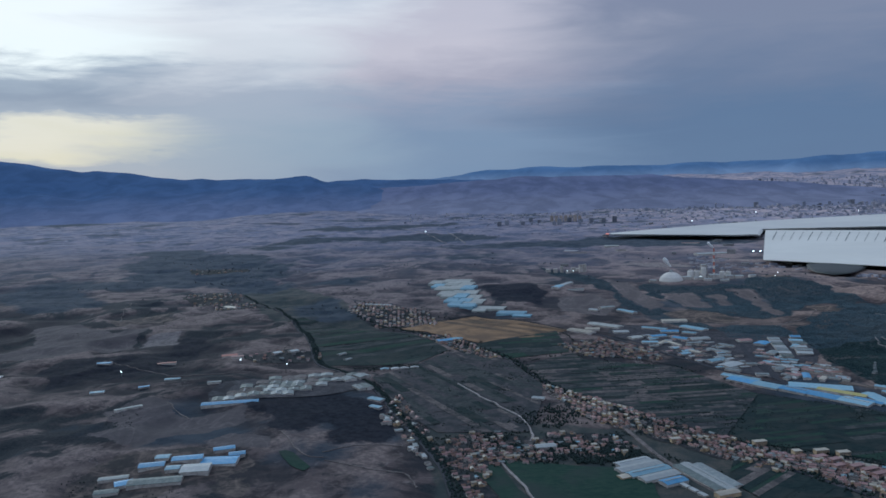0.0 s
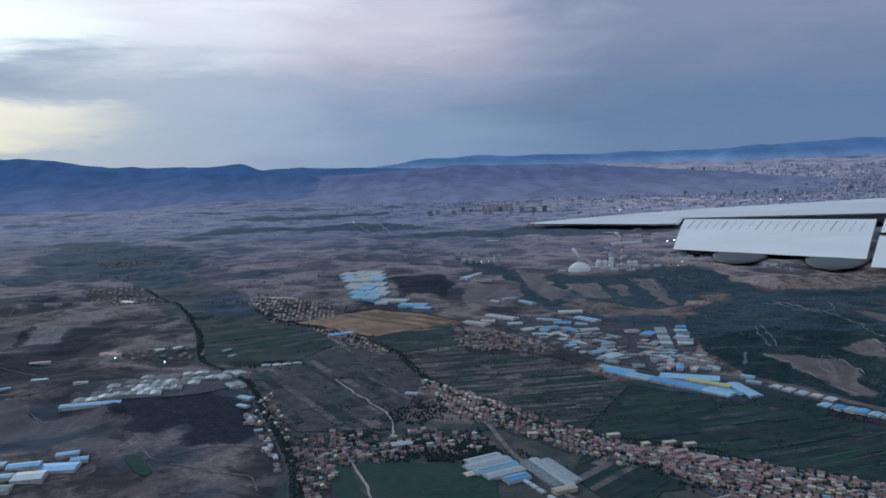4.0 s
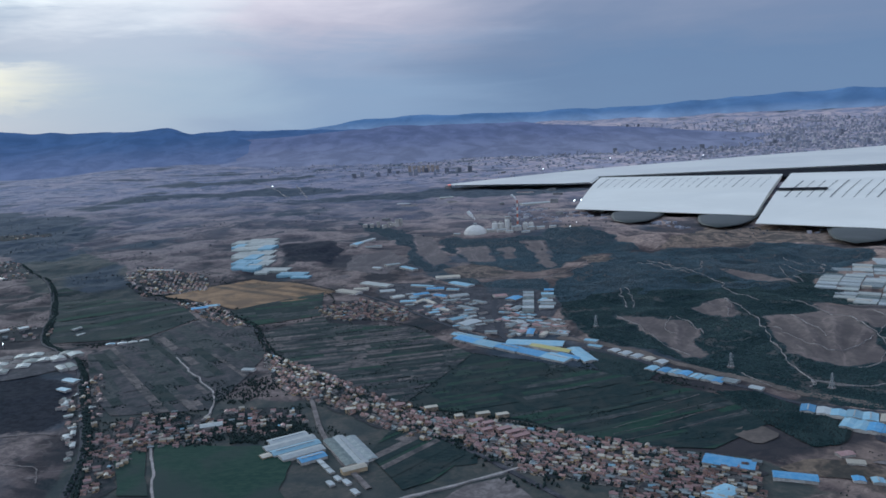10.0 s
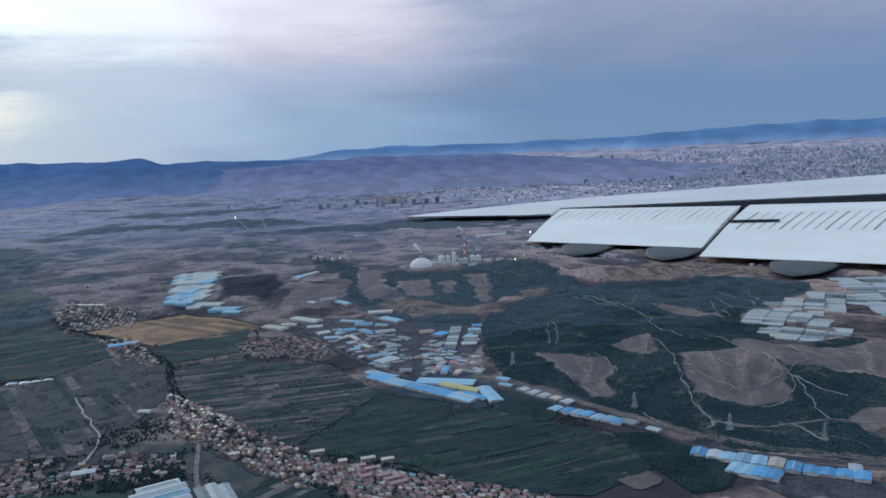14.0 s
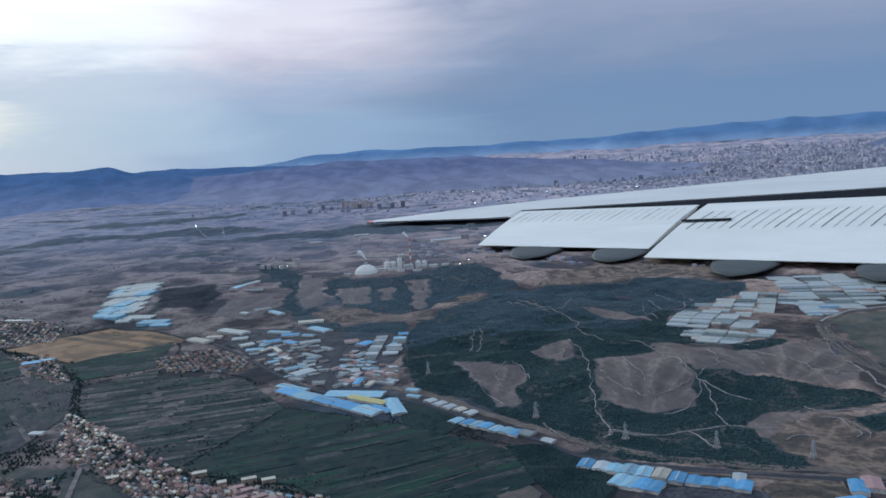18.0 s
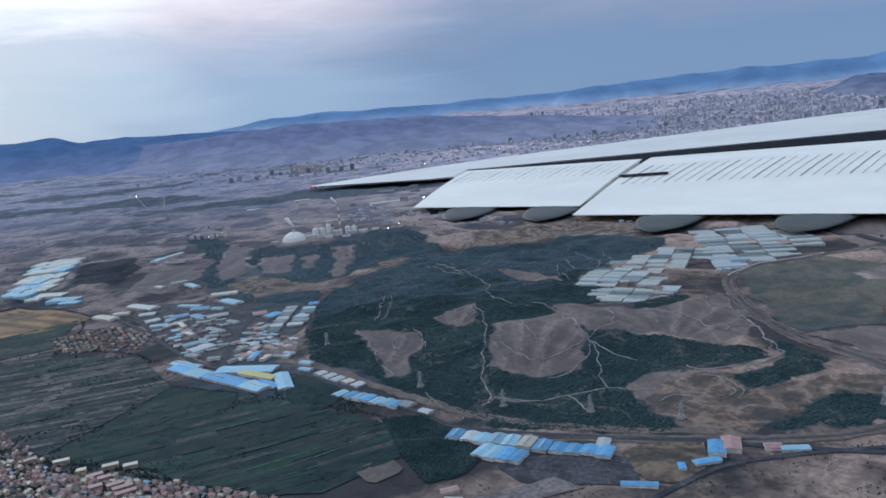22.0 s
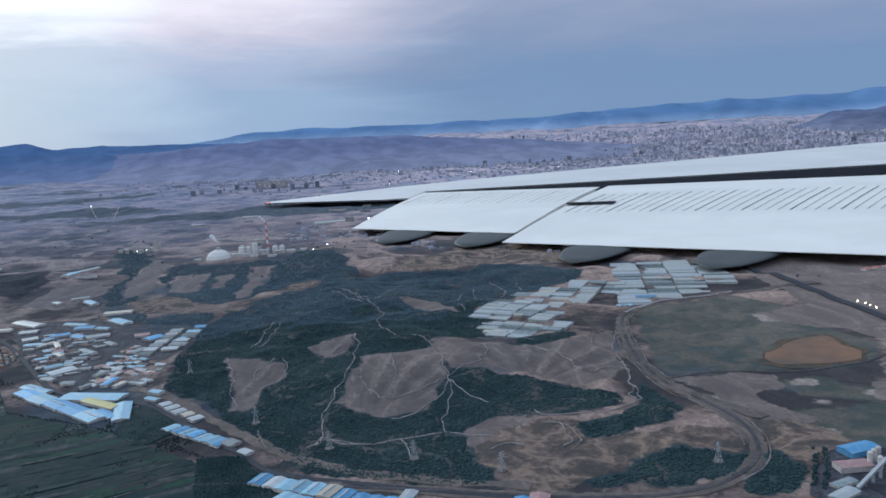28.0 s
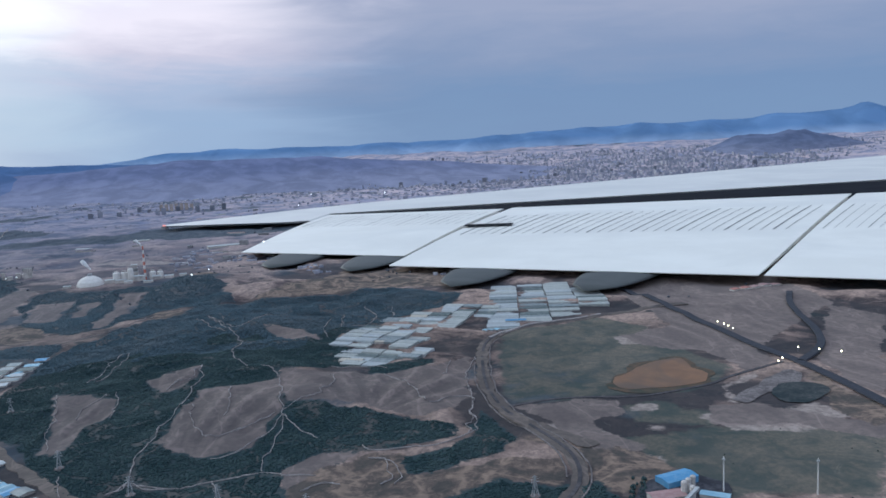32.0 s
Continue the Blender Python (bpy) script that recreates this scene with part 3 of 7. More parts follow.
def mesh_of(name, verts, faces, material, smooth=False):
    data = bpy.data.meshes.new(name)
    data.from_pydata([tuple(map(float, v)) for v in verts], [], faces)
    data.materials.append(material)
    if smooth:
        data.polygons.foreach_set("use_smooth", [True] * len(data.polygons))
    data.update()
    return data


def grid_mesh(name, xs, ys, material, lower=0.0):
    gx, gy = np.meshgrid(xs, ys)
    gz = height(gx, gy) - lower
    verts = np.stack([gx, gy, gz], -1).reshape(-1, 3)
    w, h = len(xs), len(ys)
    base = (np.arange(h - 1)[:, None] * w + np.arange(w - 1)).ravel()
    faces = np.stack([base, base + 1, base + w + 1, base + w], -1)
    data = bpy.data.meshes.new(name)
    data.vertices.add(len(verts))
    data.vertices.foreach_set("co", verts.ravel())
    data.loops.add(faces.size)
    data.loops.foreach_set("vertex_index", faces.ravel())
    data.polygons.add(len(faces))
    data.polygons.foreach_set("loop_start", np.arange(0, faces.size, 4))
    data.update(calc_edges=True)
    data.polygons.foreach_set("use_smooth", [True] * len(faces))
    data.materials.append(material)
    return data


def spaced(low, high, start, step, growth, limit_low, limit_high):
    """Even steps between low and high, widening steps out to the limits."""
    mid = list(np.arange(low, high + step / 2, step))
    right, s = [], step
    while (right[-1] if right else mid[-1]) < limit_high:
        s *= growth
        right.append((right[-1] if right else mid[-1]) + s)
    left, s = [], step
    while (left[-1] if left else mid[0]) > limit_low:
        s *= growth
        left.append((left[-1] if left else mid[0]) - s)
    return np.array(left[::-1] + mid + right)


# ---- what covers the ground: outlines of woods, bare slopes, tan banks, dark and pale ground ----
def inside(poly, x, y):
    x, y = np.asarray(x, float), np.asarray(y, float)
    hit = np.zeros(x.shape, bool)
    for (ax, ay), (bx, by) in zip(poly, poly[1:] + poly[:1]):
        with np.errstate(divide="ignore", invalid="ignore"):
            hit ^= ((ay > y) != (by > y)) & (x < (bx - ax) * (y - ay) / (by - ay) + ax)
    return hit


def signed(poly, x, y):
    """Distance to the outline, positive inside it."""
    near = np.full(x.shape, 1e9)
    for (ax, ay), (bx, by) in zip(poly, poly[1:] + poly[:1]):
        dx, dy = bx - ax, by - ay
        u = np.clip(((x - ax) * dx + (y - ay) * dy) / (dx * dx + dy * dy + 1e-9), 0, 1)
        near = np.minimum(near, np.hypot(x - ax - u * dx, y - ay - u * dy))
    return np.where(inside(poly, x, y), near, -near)


HILL_WOOD = [(27, 377), (23, 410), (31, 479), (57, 528), (84, 553), (109, 581), (148, 580), (185, 561), (178, 488), (182, 444), (188, 396), (201, 382), (221, 382), (215, 370), (197, 367), (182, 386), (165, 386), (151, 381), (150, 338), (154, 326), (162, 323), (181, 315), (202, 298), (210, 283), (211, 275), (188, 271), (174, 273), (161, 265), (149, 257), (146, 244), (154, 232), (145, 227), (116, 239), (95, 253), (71, 288), (59, 321), (33, 358)]
FOOT_WOOD = [(136, 268), (142, 260), (150, 251), (157, 242), (151, 236), (138, 229), (128, 234)]
GULCH_WOOD = [(168, 261), (178, 264), (181, 255), (169, 245), (162, 247)]
SOUTH_WOOD = [(175, 223), (191, 230), (212, 238), (220, 236), (228, 230), (221, 218), (204, 211), (176, 219)]
EAST_WOOD = [(219, 207), (239, 229), (239, 213), (232, 204)]
RAIL_WOOD = [(225, 304), (226, 293), (229, 267), (220, 257), (208, 253), (190, 255), (181, 264), (202, 271), (214, 276)]
BACK_WOOD = [(185, 561), (218, 595), (252, 590), (286, 542), (252, 506), (220, 485), (204, 451), (182, 444), (178, 488)]
KNOLL_WOOD = [(58, 700), (82, 755), (104, 712), (118, 667), (130, 590), (150, 578), (123, 596), (97, 587), (80, 590), (62, 610)]
RIDGE_WOOD = [(-33, 733), (-11, 708), (61, 705), (80, 600), (75, 582), (48, 541), (23, 537), (4, 554), (-18, 592), (-32, 647)]
SADDLE_WOOD = [(72, 545), (84, 553), (95, 590), (126, 592), (187, 592), (220, 597), (252, 590), (240, 560), (185, 555), (120, 560)]
GROVE_WOOD = [(-12, 508), (7, 519), (30, 508), (32, 482), (7, 470), (-11, 479)]
GULLY_WOOD = [(-132, 892), (-74, 821), (-49, 722), (-46, 630), (-20, 545), (-12, 497), (-47, 539), (-66, 617), (-62, 658)]
WEST_BELTS = [[(-772, 1146), (-706, 1230), (-489, 971), (-410, 830), (-470, 800), (-536, 804), (-650, 932)], [(-351, 627), (-317, 674), (-236, 595), (-214, 566), (-237, 545), (-302, 528)],
              [(-690, 732), (-664, 751), (-550, 645), (-533, 584), (-609, 634)], [(-466, 748), (-440, 800), (-400, 760), (-385, 690), (-400, 650), (-440, 690)],
              ]
WEST_BELTS += [[(-756, 1153), (-698, 1244), (-517, 1046), (-452, 852), (-478, 761), (-563, 811)], [(-150, 1220), (60, 1290), (240, 1180), (90, 1120), (-60, 1150)], [(-560, 1420), (-300, 1500), (-180, 1380), (-380, 1330)], [(-700, 1750), (-300, 1900), (-240, 1760), (-560, 1650)]]
HILL_BARES = [
    [(103, 310), (110, 337), (116, 363), (126, 362), (139, 367), (149, 365), (150, 338), (150, 320), (144, 304), (134, 292), (124, 292), (112, 301)],
    [(93, 392), (102, 399), (114, 407), (114, 380), (108, 367), (98, 368)],
    [(51, 398), (68, 386), (82, 375), (82, 350), (74, 339), (70, 317), (64, 322)],
    [(151, 381), (175, 376), (197, 364), (217, 372), (240, 379), (234, 353), (226, 320), (213, 304), (202, 300), (182, 317), (162, 324), (153, 327), (151, 341)],
    [(149, 271), (161, 279), (173, 275), (161, 265), (149, 257)],
    [(145, 489), (168, 472), (175, 442), (159, 447), (146, 472)],
]
FAR_BARES = [
    [(-59, 760), (-40, 730), (-34, 640), (-26, 600), (-44, 577), (-55, 655)], [(41, 666), (57, 672), (50, 590), (49, 549), (37, 540)], [(-20, 656), (4, 658), (6, 588), (-14, 591)], [(14, 640), (26, 650), (24, 600), (16, 596)], [(-110, 640), (-80, 655), (-62, 610), (-80, 560), (-112, 580)],
    [(-528, 542), (-512, 552), (-440, 505), (-404, 444), (-428, 425), (-460, 445)], [(-320, 268), (-310, 284), (-295, 297), (-289, 292), (-289, 270), (-302, 260)], [(-272, 267), (-266, 281), (-256, 277), (-253, 264), (-259, 261)],
    [(356, 330), (480, 420), (520, 560), (400, 600), (372, 450)],
    [(-330, 295), (-319, 326), (-292, 298), (-269, 313), (-264, 293), (-282, 276), (-296, 259)], [(-262, 262), (-261, 279), (-247, 273), (-240, 258)],
    [(-480, 420), (-470, 470), (-420, 520), (-400, 450), (-440, 410)]]
HILL_TANS = [
    [(148, 257), (161, 265), (174, 273), (188, 269), (189, 254), (206, 252), (220, 254), (235, 246), (227, 234), (213, 240), (191, 232), (175, 224), (169, 220), (149, 226), (155, 234), (146, 244)],
]
FAR_TANS = [
    [(84, 742), (108, 735), (108, 712), (86, 716)], [(140, 592), (160, 638), (219, 699), (290, 690), (330, 640), (285, 592), (190, 600)], [(75, 582), (88, 586), (95, 566), (82, 547), (72, 552)], [(-34, 566), (-13, 584), (8, 561), (15, 533), (-12, 526), (-30, 536)], [(-300, 250), (-250, 262), (-240, 236), (-262, 218), (-300, 212)],
    [(-289, 208), (-289, 229), (-280, 225), (-260, 210)], [(-253, 234), (-240, 232), (-234, 220), (-237, 214), (-248, 217)], [(134, 192), (144, 193), (154, 184), (150, 165), (136, 165), (130, 180)],
    [(67, 197), (73, 213), (88, 207), (95, 188), (72, 184)], [(232, 268), (240, 262), (252, 250), (262, 236), (254, 228), (246, 240), (238, 250)], [(-480, 560), (-440, 600), (-420, 560), (-450, 530)]]
DARKS_OPEN = [[(-243, 320), (-236, 335), (-210, 322), (-194, 297), (-194, 272), (-216, 268)], [(-420, 388), (-419, 412), (-388, 416), (-371, 443), (-382, 496), (-362, 496), (-351, 465), (-348, 422), (-345, 383), (-374, 368), (-389, 345)],
              [(-273, 310), (-270, 325), (-258, 335), (-239, 342), (-222, 322), (-217, 306), (-222, 294), (-236, 282), (-248, 285), (-253, 297)],
              [(-181, 715), (-138, 720), (-118, 665), (-125, 615), (-164, 624)], [(-300, 196), (-285, 206), (-250, 200), (-240, 186), (-290, 180)]]
PALES = [[(241, 282), (258, 259), (256, 254), (241, 274)], [(256, 252), (265, 238), (260, 234), (253, 246)], [(323, 388), (350, 387), (340, 372), (321, 375)], [(275, 268), (283, 264), (279, 260), (273, 262)], [(283, 290), (290, 286), (287, 281), (280, 284)], [(244, 282), (252, 277), (261, 261), (255, 256), (245, 270)], [(326, 299), (346, 306), (344, 302), (327, 294), (319, 278)], [(-400, 462), (-405, 500), (-385, 502), (-373, 466)], [(300, 268), (322, 262), (346, 268), (352, 250), (320, 244), (302, 252)], [(-30, 900), (20, 905), (60, 880), (10, 875)], [(100, 930), (150, 940), (170, 915), (120, 905)]]
GRASS = [[(278, 289), (293, 291), (295, 273), (283, 266), (273, 272)], [(-413, 682), (-384, 754), (-303, 643), (-245, 529), (-267, 482), (-308, 531), (-347, 566)], [(-185, 310), (-130, 300), (-62, 284), (-20, 255), (45, 216), (60, 188), (-10, 176), (-80, 190), (-170, 200)], [(268, 421), (291, 428), (332, 433), (349, 410), (343, 369), (344, 333), (347, 319), (323, 300), (302, 298), (237, 304), (248, 347)], [(277, 290), (297, 288), (302, 269), (298, 261), (279, 267), (276, 282)], [(254, 277), (261, 259), (296, 258), (322, 248), (342, 230), (309, 194), (267, 209), (266, 230), (264, 249)]]
RAIL_TANS = [[(243, 246), (260, 247), (258, 235), (245, 231), (240, 238)], [(242, 247), (258, 252), (263, 247), (266, 230), (250, 222), (241, 223), (239, 237)], [(367, 298), (374, 301), (366, 255), (347, 235), (348, 262)]]
RAIL_BARES = [[(235, 303), (280, 296), (275, 280), (256, 276), (265, 250), (245, 246), (245, 283)], [(308, 277), (326, 273), (352, 240), (342, 230), (324, 249), (300, 260)], [(244, 284), (258, 270), (259, 260), (248, 258), (244, 274)], [(473, 413), (486, 384), (375, 265), (382, 310), (414, 345)], [(328, 393), (377, 406), (372, 321), (348, 312), (351, 350), (327, 368)]]
COVER = {"grass": (GRASS, 3.0), "bare": (HILL_BARES + FAR_BARES + RAIL_BARES, 2.2), "tan": (HILL_TANS + FAR_TANS + RAIL_TANS, 2.5), "dark": (DARKS_OPEN, 4.0), "pale": (PALES, 3.0), "belt": (WEST_BELTS, 42.0),
         "wood": ([HILL_WOOD, FOOT_WOOD, GULCH_WOOD, SOUTH_WOOD, EAST_WOOD, RAIL_WOOD, BACK_WOOD, KNOLL_WOOD, RIDGE_WOOD, SADDLE_WOOD, GROVE_WOOD, GULLY_WOOD], 4.0)}


def covered(kind, x, y):
    """How far inside a kind of cover a place lies, in metres, with ragged edges."""
    polys, rough = COVER[kind]
    x, y = np.asarray(x, float), np.asarray(y, float)
    best = np.full(x.shape, -30.0)
    for poly in polys:
        xs, ys = [p[0] for p in poly], [p[1] for p in poly]
        at = (x > min(xs) - 60) & (x < max(xs) + 60) & (y > min(ys) - 60) & (y < max(ys) + 60)
        best[at] = np.maximum(best[at], signed(poly, x[at], y[at]))
    best = best + rough * (rugged(x, y, 6.0 + rough * 2.5, 211, 4))
    if kind == "wood":
        for other in ("bare", "tan"):
            best = np.minimum(best, 0.5 - covered(other, x, y))
        far_side = ramped(y, 560, 620)
        best = best - far_side * 4.5 * np.abs(rugged(x * 2.2 + y, y, 70.0, 231, 3))
    return best


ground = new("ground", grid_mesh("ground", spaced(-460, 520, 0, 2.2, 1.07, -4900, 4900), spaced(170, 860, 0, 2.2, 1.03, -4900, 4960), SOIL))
spot = np.empty(len(ground.data.vertices) * 3)
ground.data.vertices.foreach_get("co", spot)
spot = spot.reshape(-1, 3)
for kind in COVER:
    ground.data.attributes.new(kind, "FLOAT", "POINT").data.foreach_set("value", np.clip(covered(kind, spot[:, 0], spot[:, 1]), -12, 12))
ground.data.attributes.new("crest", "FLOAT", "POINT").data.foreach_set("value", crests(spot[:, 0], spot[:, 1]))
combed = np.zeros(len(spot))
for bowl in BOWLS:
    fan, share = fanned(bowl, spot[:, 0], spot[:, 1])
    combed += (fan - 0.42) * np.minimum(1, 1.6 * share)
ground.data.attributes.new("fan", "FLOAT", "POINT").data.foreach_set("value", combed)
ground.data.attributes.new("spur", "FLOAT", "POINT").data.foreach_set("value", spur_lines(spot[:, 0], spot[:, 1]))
tagged(ground, "dry brown hill country with scrub and worn slopes", "ground", kind="structure")


# ---- draped sheets and ribbons ----
def rounded(poly, times=2, wobble=0.0, seed=0):
    """A closed outline with its corners cut, and a little uneven."""
    pts = [np.array(p, float) for p in poly]
    for _ in range(times):
        pts = [q for a, b in zip(pts, pts[1:] + pts[:1]) for q in (a * 0.8 + b * 0.2, a * 0.2 + b * 0.8)]
    pts = [q for a, b in zip(pts, pts[1:] + pts[:1]) for q in np.linspace(a, b, max(1, int(np.hypot(*(b - a)) / 3.5)), endpoint=False)]
    at = np.array(pts)
    return [(x + wobble * 2.2 * dx, y + wobble * 2.2 * dy) for (x, y), dx, dy in zip(pts, rugged(at[:, 0], at[:, 1], 11.0, 51, 3), rugged(at[:, 0], at[:, 1], 11.0, 61, 3))]


def drape_mesh(name, poly, above, material, cell=4.0):
    """The polygon laid on the land: its outline, cut along a grid so that it follows the relief."""
    bm = bmesh.new()
    bm.faces.new([bm.verts.new((x, y, 0)) for x, y in poly])
    xs, ys = [p[0] for p in poly], [p[1] for p in poly]
    for low, high, normal in ((min(xs), max(xs), (1, 0, 0)), (min(ys), max(ys), (0, 1, 0))):
        for c in np.arange(low + cell, high, cell):
            bmesh.ops.bisect_plane(bm, geom=bm.verts[:] + bm.edges[:] + bm.faces[:], plane_co=(c * normal[0], c * normal[1], 0), plane_no=normal)
    at = np.array([v.co for v in bm.verts])
    for v, z in zip(bm.verts, height(at[:, 0], at[:, 1])):
        v.co.z = z + above
    for f in bm.faces:
        f.smooth = True
        if f.normal.z < 0:
            f.normal_flip()
    data = bpy.data.meshes.new(name)
    bm.to_mesh(data)
    bm.free()
    data.materials.append(material)
    return data


def sheet(name, poly, material, above=0.25, label="", category="field", wobble=0.5, cell=4.0, soft=2):
    poly = rounded(poly, soft, wobble, len(poly)) if soft or wobble else list(poly)
    ob = new(name, drape_mesh(name, poly, above, material, cell))
    return tagged(ob, label, category, kind="structure")


def flowing(pts, step=3.0):
    """A smooth line through the points."""
    p = [np.array(q, float) for q in pts]
    p = [2 * p[0] - p[1]] + p + [2 * p[-1] - p[-2]]
    line = []
    for a, b, c, d in zip(p, p[1:], p[2:], p[3:]):
        n = max(2, int(np.hypot(*(c - b)) / step))
        for u in np.arange(n) / n:
            line.append(0.5 * (2 * b + (c - a) * u + (2 * a - 5 * b + 4 * c - d) * u**2 + (3 * b - a - 3 * c + d) * u**3))
    return np.array(line + [p[-2]])


def ribbon(name, pts, width, material, above=0.35, label="", category="road", uneven=0.0, step=3.0):
    line = flowing(pts, step)
    if uneven:
        line = line + uneven * 1.6 * np.stack([rugged(line[:, 0], line[:, 1], 6.0, 71, 3), rugged(line[:, 0], line[:, 1], 6.0, 81, 3)], -1)
    ahead = np.gradient(line, axis=0)
    ahead /= np.hypot(*ahead.T)[:, None]
    across = np.stack([-ahead[:, 1], ahead[:, 0]], -1)
    wide = width / 2 * (1 + uneven * lattice(np.arange(len(line)) * 0.9, np.zeros(len(line)), len(line)))[:, None]
    left, right = line + across * wide, line - across * wide
    z = np.maximum.reduce([height(*left.T), height(*right.T), height(*line.T)]) + above
    verts = [(*l, h) for l, h in zip(left, z)] + [(*r, h) for r, h in zip(right, z)]
    rim = min(0.2, width * 0.1)
    verts += [(*l, h - 0.6) for l, h in zip(left + across * rim, z)] + [(*r, h - 0.6) for r, h in zip(right - across * rim, z)]
    k = len(line)
    faces = [(i + k, i + k + 1, i + 1, i) for i in range(k - 1)] + [(i, i + 1, i + 1 + 2 * k, i + 2 * k) for i in range(k - 1)]
    faces += [(i + 3 * k, i + 3 * k + 1, i + k + 1, i + k) for i in range(k - 1)]
    ob = new(name, mesh_of(name, verts, faces, material))
    return tagged(ob, label, category, kind="structure")


# ---- mountains round the plain ----
def mountain(name, label, material, from_deg, to_deg, reach, depth, crest, seed, steps=220, rows=9, foot=-30.0, uneven=0.07):
    """A range along an arc; crest(degrees) is the height of its skyline over the plain."""
    verts, faces = [], []
    for i in range(steps + 1):
        a = from_deg + (to_deg - from_deg) * i / steps
        top = crest(a)
        for j in range(rows):
            u = j / (rows - 1)
            r = reach - depth * (1 - u)
            x, y = r * math.sin(radians(a)), r * math.cos(radians(a))
            spur = float(rugged(x, y, depth * 0.55, seed, 4))
            ridge = float(rugged(a * 3.1, 0.5, 6.5, seed + 9, 6))
            z = foot + (top - foot) * (u ** 1.15) * (1 + 0.5 * spur * math.sin(math.pi * u)) + u * (top - foot) * uneven * ridge
            verts.append((x, y, z))
        verts.append(((reach + depth * 0.4) * math.sin(radians(a)), (reach + depth * 0.4) * math.cos(radians(a)), foot))
    w = rows + 1
    for i in range(steps):
        for j in range(w - 1):
            faces.append((i * w + j, (i + 1) * w + j, (i + 1) * w + j + 1, i * w + j + 1))
    ob = new(name, mesh_of(name, verts, faces, material, True))
    return tagged(ob, label, "mountains", kind="structure")


def bent(*knots):
    xs, ys = [k[0] for k in knots], [k[1] for k in knots]
    return lambda a: float(np.interp(a, xs, ys))


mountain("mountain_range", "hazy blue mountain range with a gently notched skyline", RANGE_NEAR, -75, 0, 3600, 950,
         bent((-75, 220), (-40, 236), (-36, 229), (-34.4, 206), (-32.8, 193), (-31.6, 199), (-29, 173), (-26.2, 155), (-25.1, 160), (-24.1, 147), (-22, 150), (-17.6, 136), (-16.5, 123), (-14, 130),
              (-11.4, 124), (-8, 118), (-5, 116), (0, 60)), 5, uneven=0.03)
mountain("foothill_range", "hazy lilac flat-topped hills before the far mountains", RANGE_MID, -26, 28, 3300, 900,
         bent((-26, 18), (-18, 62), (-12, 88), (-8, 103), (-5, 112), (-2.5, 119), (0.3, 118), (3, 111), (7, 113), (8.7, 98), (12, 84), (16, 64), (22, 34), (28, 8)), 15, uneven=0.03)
mountain("mountain_range", "far hazy deep-blue mountain range along the horizon", RANGE_FAR, -13, 80, 4800, 420,
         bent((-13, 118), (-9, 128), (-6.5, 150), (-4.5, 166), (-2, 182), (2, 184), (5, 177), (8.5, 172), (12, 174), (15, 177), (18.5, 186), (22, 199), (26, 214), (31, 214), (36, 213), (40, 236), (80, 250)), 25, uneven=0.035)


UNDER_WING = [(5, 1296), (212, 1467), (366, 1563), (1354, 2020), (3346, 2931), (1624, 1274), (568, 404), (128, 874), (178, 1194), (7, 1269)]


def lone_hill(x, y, wide, deep, tall, label):
    """A wooded hill that stands alone on the plain."""
    verts, faces, k = [], [], 36
    for j in range(k + 1):
        for i in range(k + 1):
            u, v = 2 * i / k - 1, 2 * j / k - 1
            px, py = x + u * wide, y + v * deep
            z = tall * max(0.0, 1 - u * u) ** 0.8 * max(0.0, 1 - v * v) ** 0.8 * (1 + 0.25 * float(rugged(px, py, 160.0, 91, 4)))
            verts.append((px, py, up(px, py) + z - 3))
    faces = [(j * (k + 1) + i, j * (k + 1) + i + 1, (j + 1) * (k + 1) + i + 1, (j + 1) * (k + 1) + i) for j in range(k) for i in range(k)]
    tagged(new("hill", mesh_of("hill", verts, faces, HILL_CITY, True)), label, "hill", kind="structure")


lone_hill(2400, 3010, 300, 240, 72, "hazy dark blue wooded hill rising beside the city")


# ---- fields, bare patches, yards ----
def cut(poly, px, py, nx, ny):
    """The part of a polygon on the side of a line that its normal points to."""
    out = []
    for (ax, ay), (bx, by) in zip(poly, poly[1:] + poly[:1]):
        da, db = (ax - px) * nx + (ay - py) * ny, (bx - px) * nx + (by - py) * ny
        if da >= 0:
            out.append((ax, ay))
        if da * db < 0:
            u = da / (da - db)
            out.append((ax + (bx - ax) * u, ay + (by - ay) * u))
    return out


HEDGES = []


